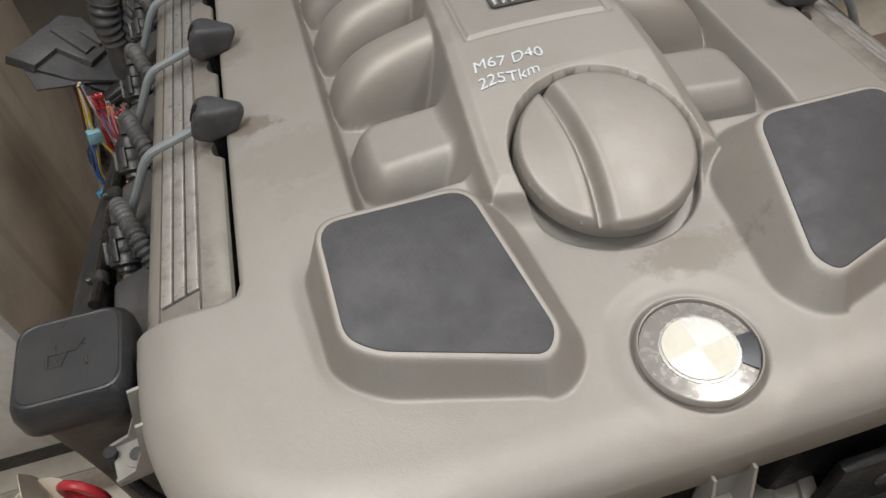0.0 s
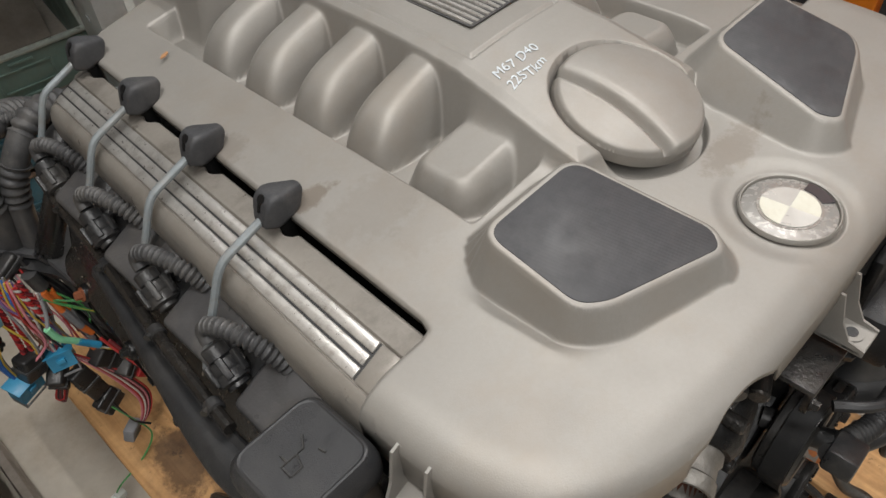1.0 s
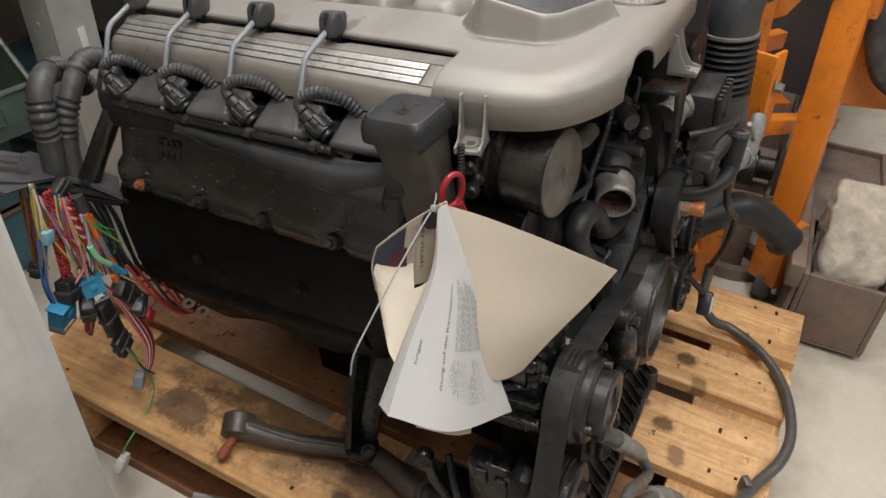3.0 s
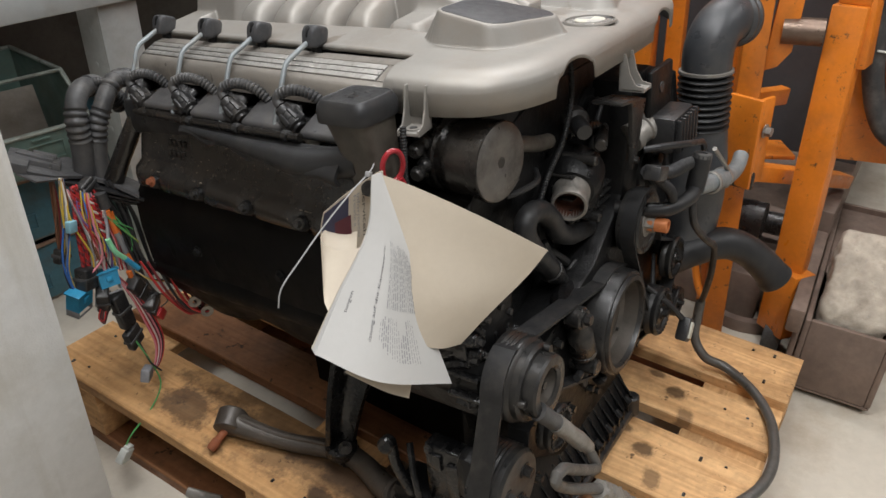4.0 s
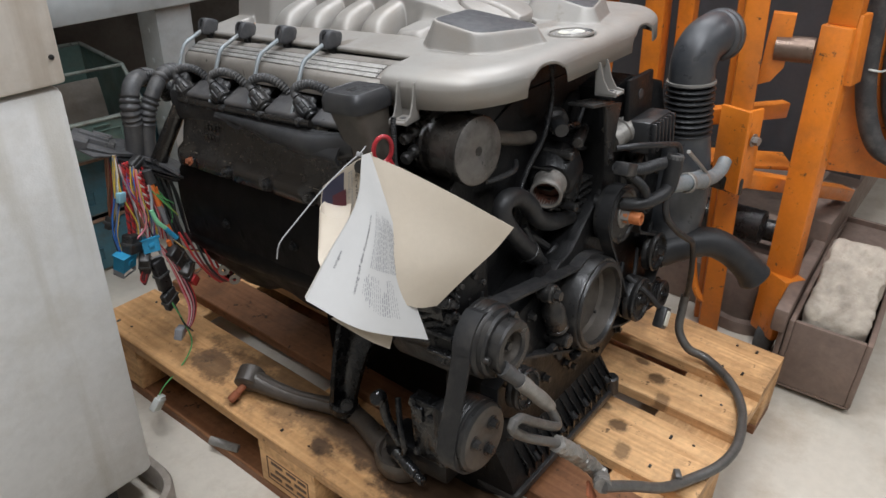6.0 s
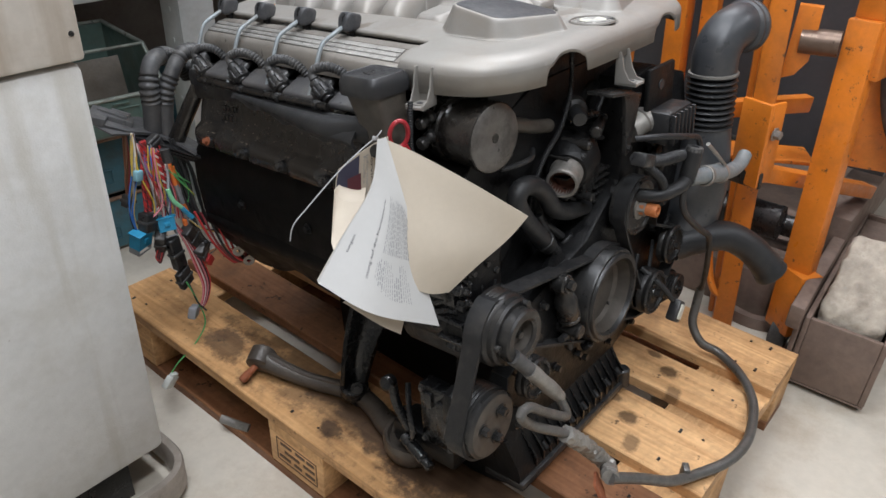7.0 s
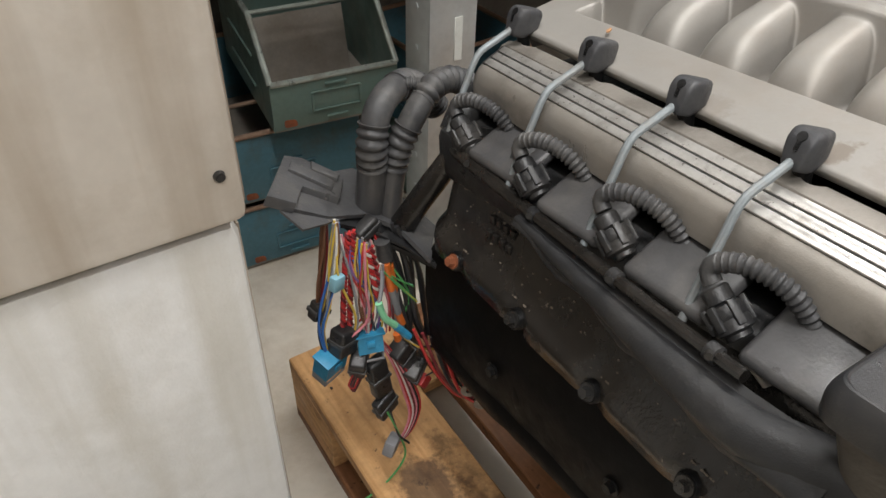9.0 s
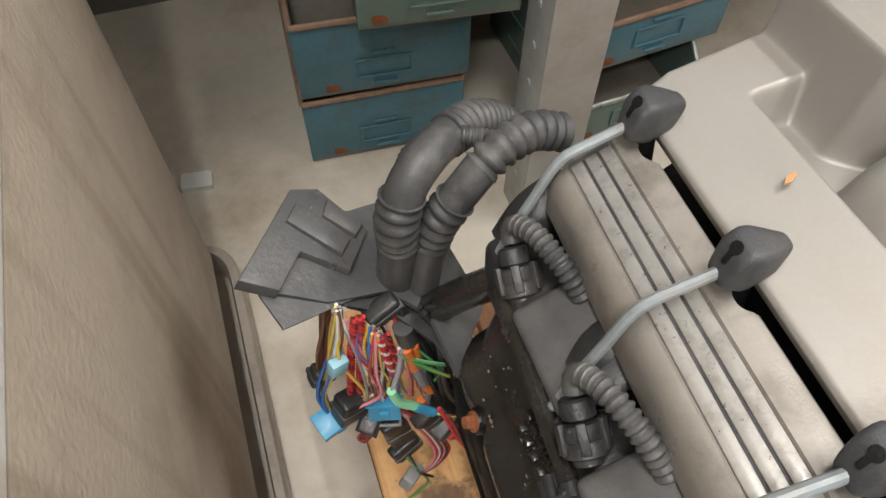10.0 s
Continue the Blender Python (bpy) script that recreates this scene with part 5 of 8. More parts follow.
def bank(s):
    """Injector lines, leads, rail, valve cover on one side; s is -1 on the side towards the cabinet."""
    for i, y in enumerate(CAP_Y):
        if s < 0 or i < 3:
            rubber_cap(s, y)
            drawn_in(part("injector_line", fn(tube, [(s * 0.247, y, 0.013), (s * 0.257, y + 0.0005, 0.0095), (s * 0.275, y + 0.002, 0.0025), (s * 0.290, y + 0.003, -0.0035), (s * 0.299, y + 0.003, -0.013), (s * 0.309, y + 0.002, -0.030), (s * 0.325, y + 0.001, -0.057), (s * 0.337, y, -0.082)], 0.0034, 10), STEEL, engine, "bent grey steel injector line"))
    if s > 0:
        part("valve_cover", fn(box, (0.19, 0.10, -0.20), (0.345, 0.60, -0.055), 0.02), OILY, engine)
        return
    for px, py, pz in PLUGS:
        c = Vector((px, py, pz))
        lead = [c + Vector(q) for q in ((0.0015, 0.019, 0.0165), (0.0025, 0.0245, 0.0225), (0.005, 0.0215, 0.0300), (0.0095, 0.0090, 0.0345), (0.0140, -0.0060, 0.0340), (0.0195, -0.0200, 0.0275), (0.0255, -0.0320, 0.0150), (0.0300, -0.0400, 0.0000))]
        part("lead_boot", fn(tube, lead[:4], 0.0066, 12), RUBBER, engine, "smooth rubber boot of the lead")
        part("corrugated_lead", fn(tube, lead[2:], 0.0072, 14, ribs=(0.0048, 0.0022)), RUBBER, engine, "black corrugated cable sleeve")
        m, _ = axis_matrix(c + Vector((0.001, 0.0215, 0.0165)), c - Vector((0.001, 0.0175, 0.0135)))
        con = bmesh.new()
        cyl(con, m @ Vector((0, 0, 0.004)), m @ Vector((0, 0, 0.016)), 0.0095, n=18, bevel=0.0015)
        cyl(con, m @ Vector((0, 0, 0.034)), m @ Vector((0, 0, 0.040)), 0.0088, n=18, bevel=0.001)
        plug_ob = part("plug_connector", con, PLASTIC, engine, "black ribbed plug connector")
        part("collar", fn(lathe, [(0.0095, 0.016), (0.0125, 0.017), (0.0130, 0.024), (0.0118, 0.026), (0.0130, 0.028), (0.0130, 0.034), (0.0088, 0.036)], m @ Vector((0, 0, 0)), m @ Vector((0, 0, 1)), 20), PLASTIC, plug_ob)
        for k in range(6):
            part("rib", fn(box, (-0.0028, 0.0110, 0.015), (0.0028, 0.0150, 0.032), 0.0009, m @ Matrix.Rotation(math.pi / 3 * k + 0.3, 4, "Z")), PLASTIC, plug_ob)
        part("wire_latch", fn(tube, [m @ Vector(q) for q in ((0.0135, -0.006, 0.019), (0.0150, 0.0, 0.021), (0.0135, 0.006, 0.019), (0.012, 0.009, 0.026))], 0.0007, 6), DARKSTEEL, plug_ob)
        part("injector_body", fn(lathe, [(0, 0), (0.0075, 0), (0.0085, 0.003), (0.0085, 0.010), (0.0070, 0.012), (0.0070, 0.024)], c + Vector((0.0, -0.0165, -0.0125)), c + Vector((0.003, -0.038, -0.029)), 16), ALU if py < 0.3 else DARKSTEEL, engine)
        part("cover_hump", fn(tube, [(-0.25, py + 0.050, -0.060), (-0.275, py + 0.044, -0.066), (px + 0.012, py + 0.038, -0.084)], 0.018, 14), PLASTIC, engine, "rounded black plastic hump under the lead")
    for k, (px, py, pz) in enumerate(PLUGS):
        yc = py - 0.004
        xs_ = px + 0.016
        y1 = yc - 0.012
        y0 = yc - 0.088 if k else 0.155
        part("injector_cover", fn(box, (-0.034, 0.0, -0.012), (0.030, y1 - y0, 0.0), 0.006, Matrix.Translation((xs_, y0, -0.058)) @ Matrix.Rotation(radians(-24), 4, "Y"), 3), DUSTY, engine, "dusty grey plastic cover between the plugs")
    # upper deck below the panel
    deck = bmesh.new()
    box(deck, (-0.315, 0.13, -0.125), (-0.15, 0.60, -0.070), 0.012)
    part("head_top", deck, PLASTIC, engine, "dusty black plastic top of the cylinder head")
    rail_line = [(-0.300, 0.585, -0.112), (-0.303, 0.578, -0.092), (-0.312, 0.555, -0.086), (-0.324, 0.434, -0.084), (-0.337, 0.322, -0.078), (-0.345, 0.24, -0.074), (-0.348, 0.205, -0.072)]
    rail = part("cable_rail", fn(tube, rail_line, 0.0055, 10, radii=[0.0075, 0.0068, 0.0058, 0.0052, 0.0050, 0.0050]), OILY, engine, "oily black cable duct along the head")
    for y in (0.535, 0.43, 0.325, 0.23):
        xr = float(np.interp(y, [0.2, 0.32, 0.434, 0.555], [-0.348, -0.337, -0.324, -0.312]))
        zr = float(np.interp(y, [0.2, 0.32, 0.434, 0.555], [-0.072, -0.078, -0.084, -0.086]))
        part("rail_clip", fn(lathe, [(0.0050, -0.005), (0.0068, -0.004), (0.0070, 0.004), (0.0050, 0.005)], (xr, y, zr), (xr - 0.05, y - 0.5, zr), 14), PLASTIC, rail)
        part("clip_pin", fn(cyl, (xr - 0.005, y, zr + 0.003), (xr - 0.009, y - 0.003, zr + 0.004), 0.0028, n=10), DARKSTEEL, rail)
    # flat sleeve that hangs from the duct and widens to the front
    fl = bmesh.new()
    rows = []
    for i, y in enumerate(np.linspace(0.445, 0.135, 36)):
        t = i / 35
        xr = float(np.interp(y, [0.2, 0.32, 0.434, 0.555], [-0.348, -0.337, -0.324, -0.312]))
        top_ = -0.088 + 0.012 * t
        drop = 0.010 + 0.028 * t ** 1.2 + 0.004 * math.sin(y * 70) + 0.003 * noise.noise(Vector((y * 60, 2, 1)))
        out_ = 0.006 + 0.014 * t
        rows.append([fl.verts.new((xr - out_ * math.sin(math.pi * min(1, q * 0.75)) - 0.010 * q + 0.002 * noise.noise(Vector((y * 40, q * 3, 5))), y, top_ - drop * q)) for q in np.linspace(0, 1, 9)])
    for a, b in zip(rows, rows[1:]):
        for k in range(8):
            fl.faces.new((a[k], a[k + 1], b[k + 1], b[k]))
    bmesh.ops.recalc_face_normals(fl, faces=fl.faces)
    bmesh.ops.solidify(fl, geom=list(fl.faces), thickness=0.004)
    part("oil_sleeve", fl, HOSE, engine, "flat dull black rubber sleeve below the cable duct", angle=70)
    part("breather_hose", fn(tube, [(-0.331, 0.445, -0.093), (-0.343, 0.36, -0.093), (-0.352, 0.29, -0.094), (-0.357, 0.235, -0.096), (-0.358, 0.19, -0.097), (-0.350, 0.150, -0.094), (-0.342, 0.125, -0.092)], 0.02, 18, radii=[0.004, 0.006, 0.008, 0.011, 0.015, 0.018, 0.019]), HOSE, engine, "fat dark grey rubber breather hose")
    part("rear_arm", fn(tube, [(-0.336, 0.640, -0.200), (-0.324, 0.619, -0.162), (-0.313, 0.598, -0.127), (-0.305, 0.583, -0.100)], 0.010, 12, flat=1.3, radii=[0.0115, 0.0105, 0.0105, 0.009]), OILY, engine, "mud-specked dark cable arm")
    # valve cover with bolted flange
    prof = [(-0.20, -0.066), (-0.306, -0.090), (-0.314, -0.100), (-0.330, -0.150), (-0.333, -0.160), (-0.346, -0.168), (-0.3485, -0.176), (-0.348, -0.192), (-0.335, -0.197), (-0.30, -0.198), (-0.20, -0.198)]
    vc = bmesh.new()
    rows = []
    for i, y in enumerate(np.linspace(0.125, 0.585, 70)):
        end = 1 - 0.10 * (max(0, (y - 0.560) / 0.025) ** 2 + max(0, (0.142 - y) / 0.017) ** 2)
        shift = (y - 0.42) * 0.05
        near = max(0.0, math.cos((y - 0.219) / 0.1026 * 2 * math.pi)) ** 3
        row = []
        for x, z in prof:
            q = Vector((-0.2 + (x + 0.2) * end + (shift if x < -0.25 else 0), y, z))
            if x < -0.34:
                q.x += 0.006 * near
                q.z -= 0.002 * near
            q += Vector((noise.noise(Vector((y * 45, z * 60, 1))), 0, noise.noise(Vector((y * 38, z * 50, 7))))) * 0.0007
            row.append(vc.verts.new(q))
        rows.append(row)
    for a, b in zip(rows, rows[1:]):
        for i in range(len(prof) - 1):
            vc.faces.new((a[i], a[i + 1], b[i + 1], b[i]))
    vc.faces.new(rows[0])
    vc.faces.new(rows[-1])
    bmesh.ops.recalc_face_normals(vc, faces=vc.faces)
    vco = part("valve_cover", vc, OILY, engine, "oily dark cast valve cover with dirt specks", angle=80)
    for k in range(4):
        y = 0.219 + 0.1026 * k
        xb = -0.3485 + (y - 0.42) * 0.05
        bs = bmesh.new()
        lathe(bs, [(0.0, 0.0035), (0.0070, 0.0035), (0.0088, 0.0045), (0.0100, 0.002), (0.0105, -0.012), (0.0105, -0.02)], (xb + 0.003, y, -0.181), (xb - 0.04, y, -0.165), 18)
        bo = part("boss", bs, BLOCK, vco)
        part("bolt", hexbolt(bmesh.new(), (xb - 0.0004, y, -0.1800), (-0.93, 0, 0.36), 0.0052, 0.006), RUST if k == 3 else DARKSTEEL, bo)
    # dried mud and grit stuck to the casting
    gr = bmesh.new()
    mud = random.Random(77)
    for k in range(260):
        y = mud.uniform(0.15, 0.57)
        t = mud.random() ** 1.5
        xb = -0.316 - 0.017 * t + (y - 0.42) * 0.05
        zb = -0.104 - 0.056 * t
        if mud.random() < 0.4:
            xb, zb = -0.340 + (y - 0.42) * 0.05, -0.1665
        rr_ = mud.uniform(0.0004, 0.0013)
        bmesh.ops.create_icosphere(gr, subdivisions=1, radius=rr_, matrix=Matrix.Translation((xb, y, zb)) @ Matrix.Diagonal((1, mud.uniform(1, 1.8), 1, 1)))
    grit = part("dried_mud", gr, GRIT, vco, "specks of dried mud")
    grit["kind"] = "stuff"
    # cast lettering and ribs
    for r_ in range(2):
        for k in range(4):
            yk = 0.490 - k * 0.010
            part("cast_mark", fn(box, (-0.3220 - r_ * 0.0045, yk, -0.128 - r_ * 0.014), (-0.3150 - r_ * 0.0045, yk + 0.007, -0.119 - r_ * 0.014), 0.001), OILY, vco)
    # block and sump side below
    lower = bmesh.new()
    prism(lower, [(-0.330, -0.19), (-0.295, -0.215), (-0.285, -0.30), (-0.26, -0.40), (-0.20, -0.47), (-0.14, -0.50), (0.14, -0.50), (0.22, -0.42), (0.30, -0.30), (0.33, -0.19), (0.12, -0.07), (-0.12, -0.07)], 0.0, 0.545, Matrix.Translation((0, 0.575, 0)) @ Matrix.Rotation(radians(90), 4, "X"))
    bmesh.ops.subdivide_edges(lower, edges=[e for e in lower.edges if abs((e.verts[0].co - e.verts[1].co).y) > 0.3], cuts=24)
    for v in lower.verts:
        v.co.x += 0.006 * noise.noise(v.co * 30)
        v.co.z += 0.006 * noise.noise(v.co * 26 + Vector((9, 2, 4)))
    part("block", lower, SHADEBLACK, engine, "greasy black engine block with shade in its colour")
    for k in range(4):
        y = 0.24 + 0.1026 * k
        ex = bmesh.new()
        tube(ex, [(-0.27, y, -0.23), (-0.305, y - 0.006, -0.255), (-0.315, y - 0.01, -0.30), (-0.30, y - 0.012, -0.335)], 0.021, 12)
        part("exhaust_port", ex, SHADEBLACK, engine)
    part("exhaust_manifold", fn(tube, [(-0.30, 0.60, -0.34), (-0.302, 0.5, -0.345), (-0.302, 0.35, -0.345), (-0.298, 0.22, -0.345)], 0.034, 14), SHADEBLACK, engine)
    shell = [(-0.318, -0.205), (-0.332, -0.225), (-0.336, -0.270), (-0.333, -0.330), (-0.318, -0.385), (-0.290, -0.425), (-0.262, -0.445)]
    hs = bmesh.new()
    rows = []
    for y in np.linspace(0.170, 0.600, 44):
        end = max(0.0, (0.235 - y) / 0.065)
        row = []
        for i, (x, z) in enumerate(shell):
            t = i / (len(shell) - 1)
            lift = 0.11 * end ** 2.2 * t + 0.012 * math.sin(y * 34) * t ** 2
            row.append(hs.verts.new((x + 0.03 * end ** 2 * t + 0.0016 * noise.noise(Vector((y * 25, z * 30, 3))), y, z + lift)))
        rows.append(row)
    for a, b in zip(rows, rows[1:]):
        for i in range(len(shell) - 1):
            hs.faces.new((a[i], a[i + 1], b[i + 1], b[i]))
    bmesh.ops.recalc_face_normals(hs, faces=hs.faces)
    bmesh.ops.solidify(hs, geom=list(hs.faces), thickness=0.003)
    shield = part("heat_shield", hs, SHADEBLACK, engine, "greasy black rounded heat shield with shade in its colour", angle=60)
    for y in (0.30, 0.47):
        part("shield_bolt", hexbolt(bmesh.new(), (-0.3365, y, -0.285), (-1, 0, 0), 0.006, 0.005), BLOCK, shield)


bank(-1)
bank(1)
# added black box under the cover, stands in for the shade there
part("intake_plenum", fn(box, (-0.215, 0.03, -0.15), (0.215, 0.60, -0.03), 0.03), BLOCK, engine)

# oil filler with square cap
neck = bmesh.new()
rows = []
for z, hx, hy, ox, oy in ((-0.036, 0.031, 0.031, -0.338, 0.119), (-0.05, 0.029, 0.029, -0.337, 0.117), (-0.08, 0.026, 0.026, -0.334, 0.113), (-0.11, 0.025, 0.023, -0.331, 0.109), (-0.15, 0.026, 0.019, -0.328, 0.105), (-0.215, 0.030, 0.017, -0.325, 0.102)):
    out = rounded([(ox - hx, oy - hy), (ox + hx, oy - hy), (ox + hx, oy + hy), (ox - hx, oy + hy)], 0.013, 5)
    rows.append([neck.verts.new((x, y, z)) for x, y in out])
for a, b in zip(rows, rows[1:]):
    for i in range(len(a)):
        neck.faces.new((a[i], a[(i + 1) % len(a)], b[(i + 1) % len(a)], b[i]))
neck.faces.new(rows[0])
bmesh.ops.recalc_face_normals(neck, faces=neck.faces)
part("filler_neck", neck, NECK, engine, "stained dark plastic oil filler neck")
fc = bmesh.new()
sq = rounded([(-0.0355, -0.0345), (0.0355, -0.0345), (0.0355, 0.0345), (-0.0355, 0.0345)], 0.014, 6)
prev = None
for z, k in ((-0.0405, 0.98), (-0.038, 1.0), (-0.0270, 1.0), (-0.0215, 0.965), (-0.0175, 0.90), (-0.0158, 0.865), (-0.0152, 0.83), (-0.0158, 0.80), (-0.0158, 0.0)):
    ring = [fc.verts.new((-0.339 + x * k, 0.119 + y * k, z)) for x, y in sq] if k else [fc.verts.new((-0.339, 0.119, z))]
    if prev:
        for i in range(len(prev)):
            j = (i + 1) % len(prev)
            fc.faces.new((prev[i], prev[j], ring[j], ring[i]) if k else (prev[i], prev[j], ring[0]))
    else:
        fc.faces.new(ring[::-1])
    prev = ring
cap_ob = part("filler_cap", fc, FILLER, engine, "square black plastic oil filler cap", angle=24)
sym = bmesh.new()
for seg in ([(-0.012, -0.006), (-0.004, -0.006), (-0.001, 0.003), (0.004, 0.003), (0.009, 0.010)], [(-0.012, -0.006), (-0.012, 0.003), (-0.001, 0.003)], [(-0.008, 0.003), (-0.008, 0.009)], [(0.010, -0.004), (0.011, -0.009)]):
    tube(sym, [(-0.339 + x, 0.119 + y, -0.0157) for x, y in seg], 0.0009, 6, smooth=False)
part("embossed_symbol", sym, PLASTIC, cap_ob, "faint embossed oil-can symbol")

# ---- engine: front ----
def front(name, bm, mat, label="", parent=None, **k):
    return part(name, bm, mat, parent or engine, label, **k)


def wheel(name, c, r, width, mat, hub=None, label="", grooves=5, y0=None, dish=0.6, dish_depth=0.012, spin=None):
    """A belt wheel about the engine's long axis: rim with grooves, dished face, hub and bolt."""
    x, y, z = c
    prof = [(0, dish_depth), (dish * r * 0.95, dish_depth), (dish * r, dish_depth * 0.9), (dish * r * 1.06, 0.001), (r * 0.93, 0.0), (r, 0.003)]
    for k in range(grooves):
        a = 0.004 + (width - 0.008) * k / grooves
        b = (width - 0.008) / grooves
        prof += [(r, a + b * 0.15), (r - 0.0022, a + b * 0.5), (r, a + b * 0.85)]
    prof += [(r, width - 0.002), (r * 0.9, width), (0, width)]
    ob = front(name, fn(lathe, prof, (x, y, z), (x, y + 1, z), 48), mat, label, angle=28)
    if hub:
        part("hub", fn(lathe, [(0, -0.002), (hub * 0.55, -0.002), (hub * 0.6, 0.001), (hub, 0.002), (hub, dish_depth), (0, dish_depth)], (x, y + 0.002, z), (x, y + 1, z), 28), DARKSTEEL, ob)
        part("bolt", hexbolt(bmesh.new(), (x, y + 0.001, z), (0, -1, 0), hub * 0.42, 0.007), DARKSTEEL, ob)
    return ob


CRANK = (-0.032, -0.080, -0.429)
crank = front("crank_pulley", fn(lathe, [(0.0000, 0.036), (0.0592, 0.036), (0.0624, 0.030), (0.0648, 0.005), (0.0666, 0.0), (0.0731, 0.0), (0.0749, 0.0025), (0.0754, 0.0050), (0.0768, 0.0050), (0.0791, 0.0050), (0.0814, 0.009), (0.0814, 0.050), (0.0740, 0.053), (0.0722, 0.056), (0.0795, 0.060), (0.0772, 0.063), (0.0795, 0.066), (0.0772, 0.069), (0.0795, 0.072), (0.0772, 0.075), (0.0795, 0.078), (0.0370, 0.082), (0.0000, 0.082)], CRANK, (CRANK[0], 1, CRANK[2]), 64), PULLEY, "large black crankshaft pulley")
part("pulley_dish", fn(lathe, [(0.0000, 0.0352), (0.0185, 0.0352), (0.0564, 0.0345), (0.0618, 0.029), (0.0640, 0.007)], CRANK, (CRANK[0], 1, CRANK[2]), 48), DISH, crank, "dusty grey pressed dish")
for a in (70, 190, 310):
    ca, sa = math.cos(radians(a)), math.sin(radians(a))
    part("dish_rivet", fn(cyl, (CRANK[0] + 0.045 * ca, CRANK[1] + 0.029, CRANK[2] + 0.045 * sa), (CRANK[0] + 0.045 * ca, CRANK[1] + 0.0255, CRANK[2] + 0.045 * sa), 0.003, n=10), DARKSTEEL, crank)
AC = (-0.304, -0.090, -0.355)
ac = front("compressor_pulley", fn(lathe, [(0.0000, 0.022), (0.0208, 0.022), (0.0228, 0.004), (0.0270, 0.001), (0.0374, 0.001), (0.0396, 0.004), (0.0396, 0.018), (0.0458, 0.018), (0.0488, 0.022), (0.0488, 0.030), (0.0525, 0.033), (0.0540, 0.036), (0.0540, 0.040), (0.0514, 0.043), (0.0540, 0.046), (0.0514, 0.049), (0.0540, 0.052), (0.0514, 0.055), (0.0540, 0.058), (0.0540, 0.064), (0.0468, 0.068), (0.0000, 0.068)], AC, (AC[0], 1, AC[2]), 56), PULLEY, "black compressor pulley with open hub")
part("hub_cup", fn(lathe, [(0.0000, 0.0215), (0.0084, 0.0215), (0.0202, 0.0205), (0.0220, 0.006)], AC, (AC[0], 1, AC[2]), 32), DISH, ac, "brown dusty hub cup")
part("bolt", hexbolt(bmesh.new(), (AC[0], AC[1] + 0.022, AC[2]), (0, -1, 0), 0.006, 0.012), DARKSTEEL, ac)
for a in (60, 180, 300):
    part("lug", fn(cyl, (AC[0] + 0.0435 * math.cos(radians(a)), AC[1] + 0.019, AC[2] + 0.0435 * math.sin(radians(a))), (AC[0] + 0.0435 * math.cos(radians(a)), AC[1] + 0.011, AC[2] + 0.0435 * math.sin(radians(a))), 0.005, n=12), DARKSTEEL, ac)
comp = front("compressor_body", fn(lathe, [(0, 0), (0.040, 0.0), (0.046, 0.006), (0.0475, 0.03), (0.050, 0.032), (0.050, 0.040), (0.0465, 0.043), (0.0465, 0.125), (0.051, 0.128), (0.051, 0.140), (0.040, 0.150), (0, 0.150)], (AC[0] + 0.004, -0.020, AC[2] + 0.002), (AC[0] + 0.006, 0.9, AC[2] - 0.02), 40), BLOCK, "greasy compressor body with cast ribs")
for k in range(11):
    a = 2 * math.pi * k / 11
    rm = Matrix.Translation((AC[0] + 0.004, -0.018, AC[2] + 0.002)) @ Matrix.Rotation(a, 4, "Y")
    part("rib", fn(box, (0.030, -0.004, -0.0028), (0.058, 0.042, 0.0028), 0.0015, rm), GREASE, comp)
    if k % 2:
        part("bolt", hexbolt(bmesh.new(), rm @ Vector((0.0535, 0.012, 0.009)), (0, -1, 0), 0.0055, 0.008), DARKSTEEL, comp)
# cast carrier with lugs, pipes and bolts between the compressor and the booklet
car = front("cast_carrier", fn(prism, rounded([(-0.345, -0.330), (-0.352, -0.285), (-0.330, -0.255), (-0.285, -0.262), (-0.262, -0.292), (-0.275, -0.330)], 0.014, 4), -0.045, 0.004, Matrix.Rotation(radians(90), 4, "X"), 0.004), GREASE, "greasy black cast carrier with lugs and bolts")
crn = random.Random(21)
for k in range(7):
    a = 2 * math.pi * k / 7 + 0.3
    bx0_, bz0_ = -0.309 + 0.034 * math.cos(a), -0.294 + 0.029 * math.sin(a)
    part("lug", fn(lathe, [(0, -0.010), (0.0052, -0.010), (0.0060, -0.008), (0.0085, -0.006), (0.0095, 0.0), (0.0095, 0.03)], (bx0_, -0.008, bz0_), (bx0_ - 0.02, 0.5, bz0_), 14), GREASE, car)
    part("bolt", hexbolt(bmesh.new(), (bx0_, -0.017, bz0_), (0, -1, 0), 0.0045, 0.006), DARKSTEEL, car)
for k in range(6):
    z0_ = -0.245 - 0.020 * k
    part("pipe", fn(tube, [(-0.336, 0.07 - 0.004 * k, z0_), (-0.347, 0.035, z0_ - 0.012 + crn.uniform(-0.008, 0.008)), (-0.340, 0.005, z0_ - 0.004), (-0.325, -0.014, z0_ - 0.018 + crn.uniform(-0.01, 0.01))], crn.uniform(0.0035, 0.0065), 10), GREASE, car)
part("hub", fn(lathe, [(0.010, 0.006), (0.010, 0.0), (0.017, 0.0), (0.020, 0.004), (0.021, 0.02)], (-0.309, -0.016, -0.294), (-0.315, 0.5, -0.294), 24), GREASE, car)
PS = (-0.352, -0.068, -0.484)
